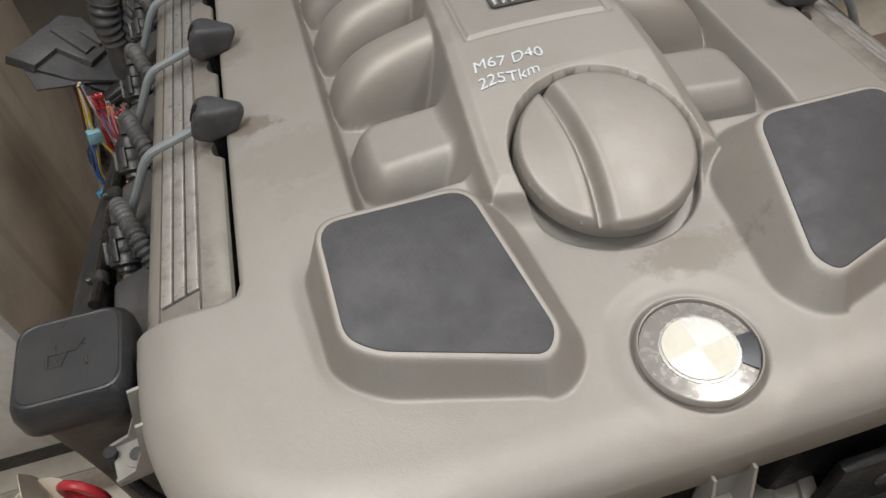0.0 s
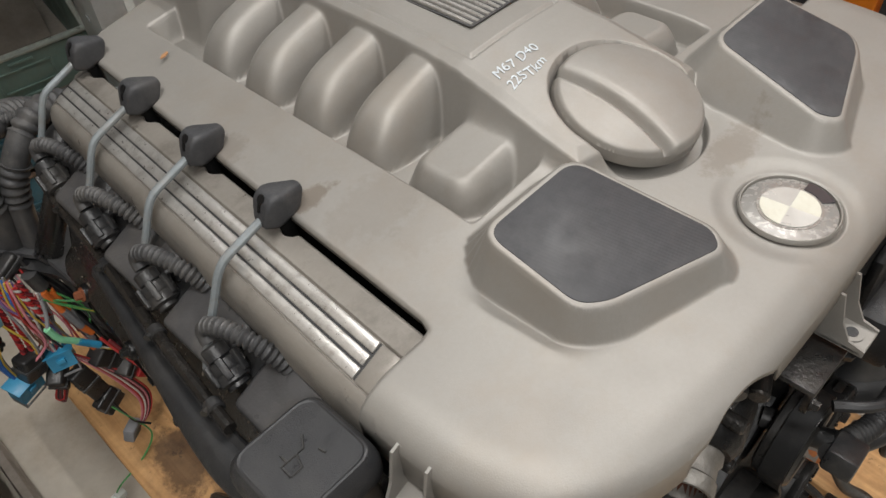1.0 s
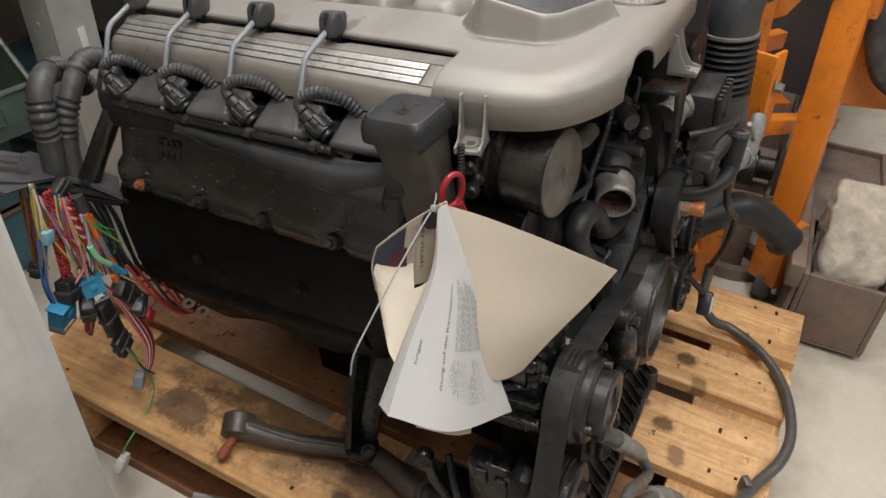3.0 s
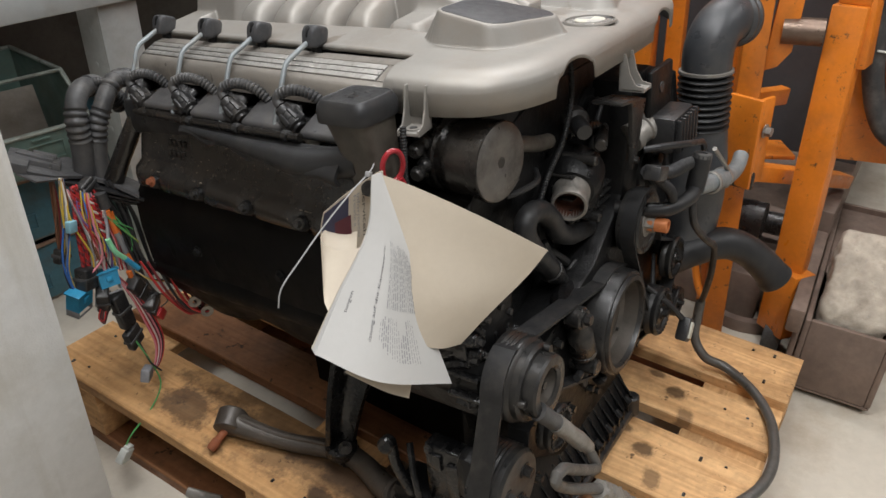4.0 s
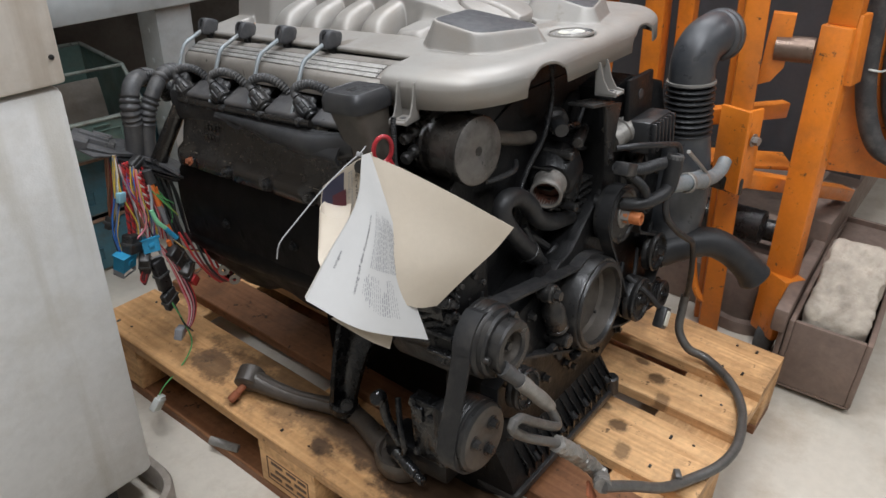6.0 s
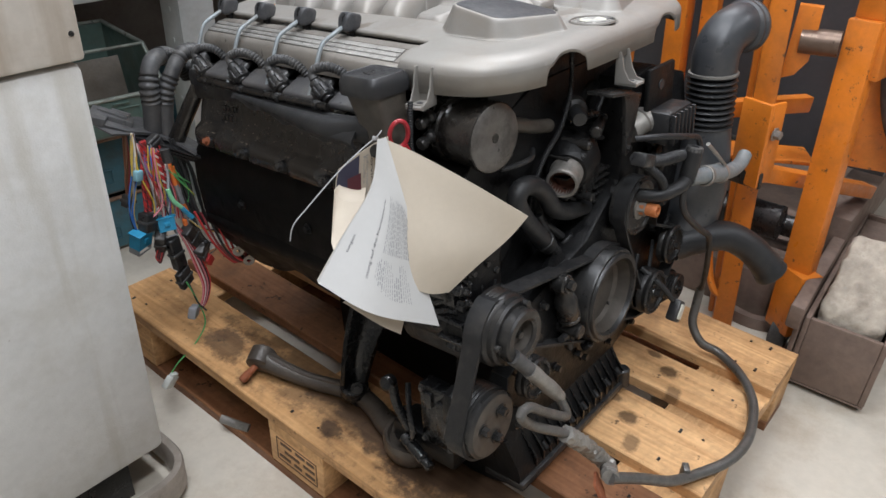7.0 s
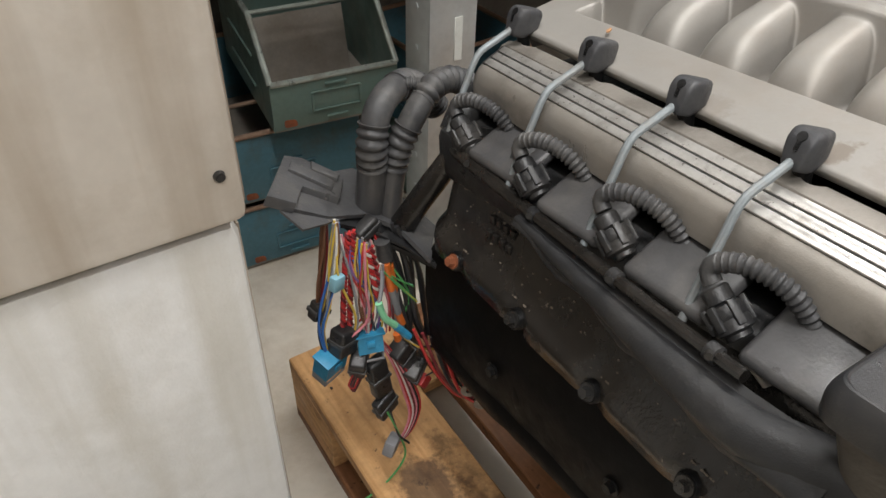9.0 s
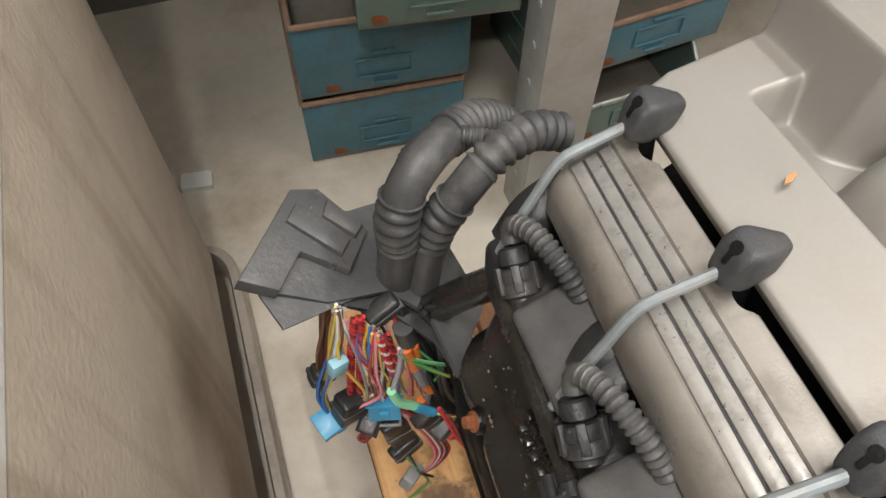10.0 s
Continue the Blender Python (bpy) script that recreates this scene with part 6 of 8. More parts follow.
ps = front("steering_pump_pulley", fn(lathe, [(0, 0.004), (0.012, 0.004), (0.044, 0.0), (0.0475, 0.001), (0.051, 0.004), (0.051, 0.012)] + [(0.0535 - 0.0022 * (k % 2), 0.014 + 0.0028 * k) for k in range(11)] + [(0.052, 0.046), (0.03, 0.048), (0, 0.048)], PS, (PS[0], 1, PS[2]), 52), PULLEY, "dusty steering pump pulley with three bolts")
part("pulley_face", fn(lathe, [(0.0, 0.0030), (0.012, 0.0030), (0.0435, -0.0008), (0.0465, 0.0004)], PS, (PS[0], 1, PS[2]), 40), DISH, ps)
for a in (40, 165, 285):
    px, pz = PS[0] + 0.024 * math.cos(radians(a)), PS[2] + 0.024 * math.sin(radians(a))
    part("bolt", hexbolt(bmesh.new(), (px, PS[1] + 0.0012, pz), (0, -1, 0), 0.0072, 0.009), DARKSTEEL, ps)
front("steering_pump", fn(box, (-0.376, -0.022, -0.522), (-0.318, 0.012, -0.446), 0.016), BLOCK)
idl = wheel("idler_pulley", (0.046, -0.078, -0.298), 0.0475, 0.036, PULLEY, label="smooth black idler pulley with orange bolt", grooves=1, dish=0.80, dish_depth=0.004)
part("bolt_head", hexbolt(bmesh.new(), (0.046, -0.074, -0.298), (0, -1, 0), 0.0145, 0.012), ALU, idl)
part("orange_stud", fn(lathe, [(0, 0.020), (0.006, 0.020), (0.0065, 0.0), (0.0100, 0.0), (0.0110, 0.002), (0.0110, 0.018), (0.0125, 0.022), (0.0125, 0.030)], (0.046, -0.106, -0.298), (0.046, 0, -0.298), 20), COPPER, idl, "orange-brown hollow stud")
wheel("tensioner_pulley", (0.112, -0.088, -0.488), 0.041, 0.022, PULLEY, 0.020, "ribbed black tensioner pulley", 1, dish=0.82, dish_depth=0.006)
wheel("guide_pulley", (0.194, -0.080, -0.428), 0.037, 0.022, PULLEY, 0.018, "black ribbed guide pulley", 1, dish=0.8, dish_depth=0.008)
wheel("guide_pulley", (-0.254, -0.078, -0.460), 0.033, 0.022, PULLEY, 0.017, "black ribbed guide pulley", 1, dish=0.8, dish_depth=0.006)
wheel("alternator_pulley", (0.245, -0.075, -0.545), 0.028, 0.040, DARKSTEEL, 0.012, "small grooved alternator pulley", 6, dish=0.5, dish_depth=0.006)
front("alternator", fn(cyl, (0.245, -0.03, -0.545), (0.245, 0.12, -0.545), 0.07, n=32, bevel=0.012), BLOCK)
# fine teeth on the small pulleys
for c, r in (((0.112, -0.088, -0.488), 0.037), ((0.194, -0.080, -0.428), 0.033), ((-0.254, -0.078, -0.460), 0.0295)):
    tb = bmesh.new()
    for k in range(28):
        a = 2 * math.pi * k / 28
        box(tb, (r - 0.0045, -0.0018, -0.0008), (r, 0.0005, 0.0008), 0, Matrix.Translation(c) @ Matrix.Rotation(a, 4, "Y"))
    front("pulley_teeth", tb, DARKSTEEL, smooth=False)


def belt(loop, y0, y1, label):
    """A flat ribbed belt round a closed line in the front plane."""
    bm = bmesh.new()
    pts = [Vector((x, 0, z)) for x, z in loop]
    k = len(pts)
    outer, inner = [], []
    for i in range(k):
        d = (pts[(i + 1) % k] - pts[i - 1]).normalized()
        nrm = Vector((d.z, 0, -d.x))
        outer.append((pts[i] + nrm * 0.002, pts[i] - nrm * 0.002))
    rows = [[bm.verts.new((o.x, y0, o.z)), bm.verts.new((o.x, y1, o.z)), bm.verts.new((q.x, y1, q.z)), bm.verts.new((q.x, y0, q.z))] for o, q in outer]
    for i in range(k):
        a, b = rows[i], rows[(i + 1) % k]
        for j in range(4):
            bm.faces.new((a[j], a[(j + 1) % 4], b[(j + 1) % 4], b[j]))
    bmesh.ops.recalc_face_normals(bm, faces=bm.faces)
    front("drive_belt", bm, BELT, label, angle=30)


def arc_pts(c, r, a0, a1, n=14):
    return [(c[0] + r * math.cos(radians(a)), c[2] + r * math.sin(radians(a))) for a in np.linspace(a0, a1, n)]


belt(arc_pts(PS, 0.0555, 330, 180, 16) + arc_pts(AC, 0.0560, 182, 112, 14) + arc_pts(CRANK, 0.0825, 112, 62, 12) + [(0.02, -0.36), (0.06, -0.42)] + arc_pts((0.118, 0, -0.495), 0.036, 200, 250, 4) + arc_pts((0.245, 0, -0.545), 0.030, 60, -110, 12) + [(0.10, -0.545), (-0.03, -0.492)] + arc_pts(CRANK, 0.0825, -70, -115, 8) + arc_pts((-0.248, 0, -0.458), 0.036, 70, 110, 4) + [(-0.30, -0.44)], -0.056, -0.027, "black ribbed drive belt")
belt(arc_pts((0.046, 0, -0.298), 0.0495, 190, 10, 18) + [(0.12, -0.36)] + arc_pts((0.194, 0, -0.434), 0.039, 40, -60, 8) + [(0.19, -0.495)] + arc_pts((0.118, 0, -0.495), 0.043, 20, 150, 12) + [(0.045, -0.40), (0.012, -0.34)], -0.074, -0.052, "black ribbed auxiliary belt")

# timing case behind the belts
tc_ = bmesh.new()
prism(tc_, [(-0.29, -0.39), (-0.18, -0.36), (-0.05, -0.33), (0.045, -0.26), (0.075, -0.10), (0.14, -0.09), (0.27, -0.13), (0.30, -0.22), (0.29, -0.42), (0.20, -0.56), (0.06, -0.60), (-0.16, -0.60), (-0.27, -0.52), (-0.31, -0.36)], -0.05, 0.035, Matrix.Rotation(radians(90), 4, "X"), 0.006)
front("timing_case", tc_, BLOCK, "greasy black timing case")
front("inner_case", fn(prism, [(-0.30, -0.19), (-0.24, -0.12), (-0.10, -0.07), (0.12, -0.07), (0.20, -0.13), (0.20, -0.40), (-0.28, -0.44)], -0.05, -0.026, Matrix.Rotation(radians(90), 4, "X"), 0.006), BLOCK, "shadowed black front of the block")
for cx_, cz, r in ((-0.215, -0.285, 0.045), (-0.06, -0.27, 0.055), (0.05, -0.14, 0.04)):
    front("case_dome", fn(lathe, [(0, -0.012), (r * 0.55, -0.012), (r * 0.6, -0.006), (r * 0.9, -0.005), (r, 0.002), (r, 0.02)], (cx_, 0.028, cz), (cx_, 1, cz), 40), BLOCK)
for cx_, cz, r in ((0.16, -0.26, 0.06), (-0.22, -0.44, 0.05)):
    front("case_dome", fn(lathe, [(0, -0.012), (r * 0.55, -0.012), (r * 0.6, -0.006), (r * 0.9, -0.005), (r, 0.002), (r, 0.02)], (cx_, -0.034, cz), (cx_, 1, cz), 40), BLOCK)
for k in range(26):
    a = k / 26
    px = -0.29 + 0.56 * a
    pz = -0.14 - 0.40 * abs(math.sin(k * 2.4)) - 0.03
    front("bolt", hexbolt(bmesh.new(), (px, -0.036 if px > 0.09 or pz < -0.38 else 0.025, pz), (0, -1, 0), 0.006, 0.008), DARKSTEEL)
# front gallery of cast ribs and small hoses in the dark
grnd = random.Random(4)
for k in range(16):
    x0, z0 = grnd.uniform(-0.16, 0.26), grnd.uniform(-0.50, -0.12)
    dy_ = 0.0 if x0 > 0.10 or z0 < -0.42 else 0.055
    pts = [(x0, -0.045 + dy_, z0)]
    for j in range(3):
        pts.append((pts[-1][0] + grnd.uniform(-0.05, 0.05), -0.045 + dy_ - grnd.uniform(0, 0.02), pts[-1][2] + grnd.uniform(-0.06, 0.03)))
    front("small_hose", fn(tube, pts, grnd.choice((0.004, 0.006, 0.008)), 8), HOSE)

# belt damper
dm = front("belt_damper", fn(lathe, [(0, 0), (0.016, 0), (0.0182, 0.003), (0.0182, 0.008), (0.0170, 0.009), (0.0182, 0.011), (0.0182, 0.042), (0.016, 0.048), (0.0135, 0.052), (0.0135, 0.070), (0.008, 0.074), (0, 0.074)], (-0.133, -0.055, -0.427), (-0.156, -0.055, -0.357), 28), DARKSTEEL, "worn grey cylindrical belt damper")
part("eye", fn(cyl, (-0.161, -0.068, -0.349), (-0.161, -0.042, -0.349), 0.0155, n=22, bevel=0.003), DARKSTEEL, dm)
part("bolt", hexbolt(bmesh.new(), (-0.161, -0.068, -0.349), (0, -1, 0), 0.0085, 0.008), DARKSTEEL, dm)
part("lower_pivot", fn(cyl, (-0.129, -0.075, -0.447), (-0.129, -0.020, -0.447), 0.012, n=18, bevel=0.002), DARKSTEEL, dm)
front("damper_arm", fn(tube, [(-0.161, -0.035, -0.349), (-0.130, -0.020, -0.345), (-0.080, -0.010, -0.355)], 0.014, 10), BLOCK)

# thermostat outlet pointing forward
front("thermostat_outlet", fn(lathe, [(0.0200, 0.03), (0.0200, 0.0), (0.0232, 0.0), (0.0245, 0.002), (0.0245, 0.012), (0.0228, 0.014), (0.0228, 0.026), (0.0255, 0.030), (0.0255, 0.036), (0.025, 0.05), (0.027, 0.09)], (-0.115, -0.024, -0.214), (-0.046, 0.001, -0.202), 36), ALU, "dull aluminium coolant outlet with rusty bore")
front("outlet_bore", fn(lathe, [(0.0201, 0.004), (0.0198, 0.03), (0.0, 0.034)], (-0.115, -0.024, -0.214), (-0.046, 0.001, -0.202), 28), BORE, "rusty bore")
front("thermostat_housing", fn(lathe, [(0, 0.0), (0.030, 0.0), (0.038, 0.01), (0.045, 0.05), (0, 0.06)], (-0.082, -0.012, -0.208), (-0.03, 0.010, -0.198), 26), BLOCK)
# finned pump housing next to it
fin = bmesh.new()
prism(fin, rounded([(-0.060, -0.163), (-0.018, -0.167), (-0.002, -0.195), (0.002, -0.230), (-0.022, -0.261), (-0.048, -0.257), (-0.060, -0.215)], 0.014), -0.015, 0.024, Matrix.Rotation(radians(90), 4, "X"), 0.003)
pump = front("pump_housing", fin, DARKSTEEL, "finned dark metal pump housing")
for k in range(5):
    part("fin", fn(box, (-0.095, -0.020, -0.185 - 0.016 * k), (-0.058, 0.012, -0.182 - 0.016 * k), 0.0008), DARKSTEEL, pump)
    part("fin", fn(box, (-0.002, -0.018, -0.240 - 0.012 * k), (0.045, 0.012, -0.237 - 0.012 * k), 0.0008), DARKSTEEL, pump)
for x, z in ((-0.062, -0.168), (-0.046, -0.257)):
    part("stud", fn(cyl, (x, -0.040, z), (x, 0.01, z), 0.0070, n=16, bevel=0.002), DARKSTEEL, pump)

# vacuum pump canister
can = front("filter_canister", fn(lathe, [(0.0, 0.0), (0.030, 0.0002), (0.0435, 0.0002), (0.0468, 0.002), (0.0478, 0.006), (0.0448, 0.040), (0.0462, 0.043), (0.0462, 0.050), (0.0430, 0.053), (0.0430, 0.064), (0.0458, 0.067), (0.0458, 0.072), (0.0430, 0.075), (0.0458, 0.080), (0.0458, 0.086), (0.041, 0.09), (0.041, 0.12), (0.0, 0.12)], (-0.249, -0.004, -0.108), (-0.236, 0.126, -0.108), 48), OILY, "dark metal filter canister with grey end face")
part("end_face", fn(lathe, [(0.0, 0.0012), (0.0050, 0.0010), (0.0078, -0.0006), (0.0300, -0.0008), (0.0436, -0.0006), (0.0460, 0.0008)], (-0.249, -0.004, -0.108), (-0.236, 0.126, -0.108), 40), CANFACE, can, "dull grey end face")
front("canister_seat", fn(cyl, (-0.240, 0.10, -0.104), (-0.235, 0.15, -0.104), 0.052, n=28), BLOCK)
# U-shaped coolant hose
front("coolant_hose", fn(tube, [(-0.015, -0.007, -0.290), (-0.072, -0.007, -0.278), (-0.112, -0.007, -0.255), (-0.135, -0.007, -0.226), (-0.166, -0.007, -0.202), (-0.195, -0.007, -0.197), (-0.206, -0.007, -0.210), (-0.195, -0.007, -0.235), (-0.172, -0.007, -0.264), (-0.141, -0.007, -0.297), (-0.120, -0.006, -0.318)], 0.0145, 16), HOSE, "bent black rubber coolant hose")
front("hose_clamp", fn(lathe, [(0.0155, 0), (0.0170, 0.001), (0.0170, 0.010), (0.0155, 0.011), (0.0155, 0)], (-0.138, -0.0065, -0.300), (-0.118, -0.006, -0.320), 24), DARKSTEEL, "metal hose clamp")
front("hose_stub", fn(cyl, (-0.134, -0.0065, -0.304), (-0.10, -0.005, -0.340), 0.0125, n=18), DARKSTEEL)

# thin black wiring in the front opening
for pts, r in (([(-0.050, 0.004, -0.03), (-0.056, 0.0, -0.087), (-0.073, 0.004, -0.141), (-0.113, 0.008, -0.180), (-0.137, 0.012, -0.224), (-0.150, 0.016, -0.27)], 0.0042), ([(-0.328, 0.069, -0.050), (-0.330, 0.069, -0.072), (-0.329, 0.072, -0.114), (-0.318, 0.070, -0.150), (-0.300, 0.060, -0.19)], 0.0040)):
    front("wiring_sleeve", fn(tube, pts, r, 10, ribs=(0.0034, 0.0009)), HOSE, "thin corrugated sleeve")
for zu in (-0.085, -0.112):
    front("union", fn(lathe, [(0, 0), (0.006, 0), (0.0085, 0.003), (0.0085, 0.010), (0.006, 0.013), (0.006, 0.02), (0.009, 0.023), (0.009, 0.03), (0, 0.032)], (-0.314, 0.070, zu), (-0.28, 0.075, zu + 0.006), 16), DARKSTEEL, "small metal pipe union")
front("breather_stub", fn(tube, [(-0.045, 0.012, -0.140), (-0.020, 0.000, -0.142), (0.006, -0.006, -0.145)], 0.0105, 14), GREASE, "short dark metal stub")
front("tan_tube", fn(tube, [(-0.20, 0.016, -0.106), (-0.177, 0.013, -0.112), (-0.13, 0.015, -0.128), (-0.085, 0.020, -0.140)], 0.0105, 14), NECK, "tan-coloured metal tube")

# bracket, sensor and hoses on the right-hand corner
sb_ = front("support_bracket", fn(box, (-0.048, -0.072, -0.098), (0.020, -0.030, -0.093), 0.0015, Matrix.Translation((0, 0, -0.002)) @ Matrix.Rotation(radians(9), 4, "Y")), DARKSTEEL, "pressed dark steel bracket")
part("leg", fn(prism, [(-0.012, -0.098), (0.044, -0.110), (0.036, -0.130), (0.014, -0.195), (0.002, -0.200), (0.000, -0.170), (-0.006, -0.120)], 0.059, 0.065, Matrix.Rotation(radians(90), 4, "X"), 0.001), DARKSTEEL, sb_)
part("bolt", hexbolt(bmesh.new(), (0.005, -0.065, -0.186), (0, -1, 0), 0.005, 0.005), DARKSTEEL, sb_)
front("bright_union", fn(lathe, [(0, 0.002), (0.015, 0.002), (0.016, 0), (0.0215, 0), (0.0225, 0.003), (0.0225, 0.010), (0.0195, 0.012), (0.0195, 0.026), (0.022, 0.028), (0.022, 0.040), (0, 0.042)], (0.098, -0.050, -0.168), (0.045, -0.030, -0.184), 28), ALU, "pale grey metal union with threaded rim")
front("bushing", fn(cyl, (-0.04, -0.035, -0.155), (0.025, -0.01, -0.152), 0.009, n=16, bevel=0.002), DARKSTEEL)
front("dark_boss", fn(lathe, [(0, 0), (0.010, 0), (0.012, 0.004), (0.012, 0.03), (0.018, 0.034), (0.018, 0.05), (0, 0.05)], (-0.070, -0.025, -0.128), (-0.02, 0.02, -0.12), 20), PLASTIC)
sen_ob = front("sensor_block", fn(box, (0.085, -0.095, -0.205), (0.175, -0.045, -0.150), 0.008, Matrix.Translation((0, 0, 0))), PLASTIC, "black ribbed plastic sensor block")
for k in range(6):
    part("rib", fn(box, (0.089 + 0.0145 * k, -0.103, -0.202), (0.095 + 0.0145 * k, -0.094, -0.153), 0.002), PLASTIC, sen_ob)
part("plate", fn(box, (0.080, -0.060, -0.152), (0.170, -0.050, -0.085), 0.004), BLOCK, sen_ob)
# solid black disc in place of a cut hole, dark by colour
part("plate_hole", fn(cyl, (0.120, -0.0615, -0.115), (0.120, -0.058, -0.115), 0.008, n=14), RUBBER, sen_ob)
front("vent_line", fn(tube, [(0.000, -0.080, -0.168), (0.020, -0.105, -0.166), (0.060, -0.12, -0.174), (0.108, -0.12, -0.188), (0.150, -0.118, -0.203), (0.168, -0.116, -0.230), (0.166, -0.115, -0.265)], 0.0048, 10), HOSE, "thin black vent hose")
front("thin_pipe", fn(tube, [(0.152, -0.135, -0.211), (0.22, -0.137, -0.262), (0.284, -0.135, -0.310)], 0.0034, 8), ALU, "thin bright metal pipe")
front("ribbed_lead", fn(tube, [(0.000, -0.100, -0.200), (0.035, -0.11, -0.207), (0.087, -0.112, -0.216), (0.135, -0.115, -0.226)], 0.0100, 12, ribs=(0.0045, 0.0022)), HOSE, "corrugated black lead")
front("ribbed_lead", fn(tube, [(-0.03, -0.095, -0.185), (0.010, -0.105, -0.215), (0.040, -0.108, -0.240), (0.062, -0.105, -0.262)], 0.0080, 12, ribs=(0.0045, 0.0020)), HOSE, "corrugated black lead")
front("loose_plug", fn(box, (-0.018, -0.012, -0.010), (0.018, 0.012, 0.010), 0.003, Matrix.Translation((-0.020, -0.105, -0.190)) @ Matrix.Rotation(radians(20), 4, "Y")), PLASTIC, "black plastic plug")
tee = front("hose_tee", fn(tube, [(0.109, -0.122, -0.262), (0.111, -0.125, -0.240), (0.116, -0.128, -0.208)], 0.0138, 14), HOSE, "black plastic hose tee")
part("tee_mouth", fn(lathe, [(0.007, 0.02), (0.007, 0), (0.0128, 0), (0.0140, 0.003), (0.0140, 0.007)], (0.1165, -0.128, -0.206), (0.111, -0.125, -0.24), 20), RUBBER, tee)
front("lower_hose", fn(tube, [(0.03, -0.03, -0.275), (0.050, -0.095, -0.275), (0.085, -0.122, -0.266), (0.11, -0.122, -0.258)], 0.0110, 14), HOSE)
front("coolant_pipe", fn(tube, [(0.110, -0.124, -0.258), (0.150, -0.128, -0.268), (0.195, -0.13, -0.278), (0.250, -0.13, -0.294), (0.300, -0.13, -0.305), (0.338, -0.13, -0.304), (0.362, -0.128, -0.296)], 0.0145, 16, radii=[0.0135, 0.0135, 0.0155, 0.0160, 0.0135, 0.0130, 0.0130]), STEEL, "dull grey metal coolant pipe")
for xk in (0.165, 0.232):
    front("hose_end_clamp", fn(lathe, [(0.0155, 0), (0.0178, 0.001), (0.0178, 0.010), (0.0155, 0.011)], (xk, -0.129, -0.272 - (xk - 0.165) * 0.27), (xk + 0.1, -0.131, -0.30), 24), ALU)
front("lower_lead", fn(tube, [(0.090, -0.125, -0.262), (0.090, -0.13, -0.305), (0.128, -0.135, -0.345), (0.175, -0.135, -0.378), (0.210, -0.135, -0.405), (0.245, -0.125, -0.475), (0.285, -0.108, -0.540), (0.300, -0.098, -0.572)], 0.0055, 10), HOSE, "thin black cable")
front("plug_lead", fn(tube, [(0.10, -0.06, -0.44), (0.112, -0.095, -0.470), (0.125, -0.115, -0.500)], 0.005, 8), HOSE)
plug = bmesh.new()
box(plug, (-0.014, -0.010, -0.02), (0.014, 0.010, 0.02), 0.004, Matrix.Translation((0.129, -0.119, -0.522)) @ Matrix.Rotation(radians(35), 4, "Y"))
plug_ob = front("plug", plug, PLASTIC, "black plug with pale seal")
part("seal", fn(box, (-0.009, -0.0125, -0.014), (0.009, -0.009, 0.014), 0.002, Matrix.Translation((0.129, -0.119, -0.522)) @ Matrix.Rotation(radians(35), 4, "Y")), BADGE_PALE, plug_ob, "pale yellow-green seal")

# air intake: elbow, bellows and lower duct
intk = front("intake_elbow", fn(tube, [(0.312, -0.070, -0.140), (0.312, -0.070, -0.115), (0.316, -0.072, -0.094), (0.332, -0.078, -0.073), (0.354, -0.086, -0.064), (0.368, -0.089, -0.064)], 0.040, 28, step=0.006), DUCT, "large grey-black plastic intake elbow")
part("elbow_mouth", fn(lathe, [(0.036, 0.03), (0.037, 0.0), (0.0435, 0.0), (0.0460, 0.002), (0.0465, 0.009), (0.0435, 0.011), (0.0430, 0.015), (0.0455, 0.017), (0.0455, 0.022), (0.0425, 0.025), (0.040, 0.028)], (0.388, -0.093, -0.068), (0.342, -0.083, -0.064), 40), DUCT, intk)
part("elbow_foot", fn(lathe, [(0.040, 0.0), (0.0435, 0.001), (0.0435, 0.005), (0.040, 0.006)], (0.312, -0.070, -0.141), (0.312, -0.070, 0), 36), ALU, intk, "thin metal clamp band")
front("intake_bellows", fn(tube, [(0.311, -0.070, -0.140), (0.311, -0.070, -0.18), (0.311, -0.070, -0.232)], 0.0445, 36, ribs=(0.0103, 0.0085)), HOSE, "black ribbed rubber bellows")
front("lower_duct", fn(tube, [(0.311, -0.070, -0.230), (0.314, -0.068, -0.30), (0.312, -0.062, -0.36), (0.300, -0.055, -0.42), (0.27, -0.05, -0.47)], 0.045, 24, radii=[0.042, 0.048, 0.055, 0.056, 0.05]), DUCT, "black plastic lower air duct")
front("duct_plate", fn(box, (0.372, -0.060, -0.36), (0.402, -0.052, -0.115), 0.003), DARKSTEEL, "grey metal support plate")
ic_hose = front("intercooler_hose", fn(tube, [(0.24, -0.055, -0.455), (0.275, -0.09, -0.445), (0.308, -0.13, -0.442), (0.331, -0.165, -0.462), (0.345, -0.193, -0.492), (0.353, -0.210, -0.516)], 0.0235, 20, radii=[0.031, 0.030, 0.029, 0.0285, 0.0285, 0.0300]), HOSE, "thick grey-black rubber hose, open end")
part("hose_lip", fn(lathe, [(0.0270, 0.004), (0.0270, 0.0), (0.0312, 0.0), (0.0325, 0.003), (0.0305, 0.016)], (0.3545, -0.2130, -0.5205), (0.345, -0.193, -0.492), 28), HOSE, ic_hose)
# flat near-black disc paints the dark inside of the open hose
part("hose_bore", fn(lathe, [(0.0, 0.0022), (0.0269, 0.0022)], (0.3545, -0.2130, -0.5205), (0.345, -0.193, -0.492), 28), SHADEBLACK, ic_hose, "near-black disc for the shaded hose bore")

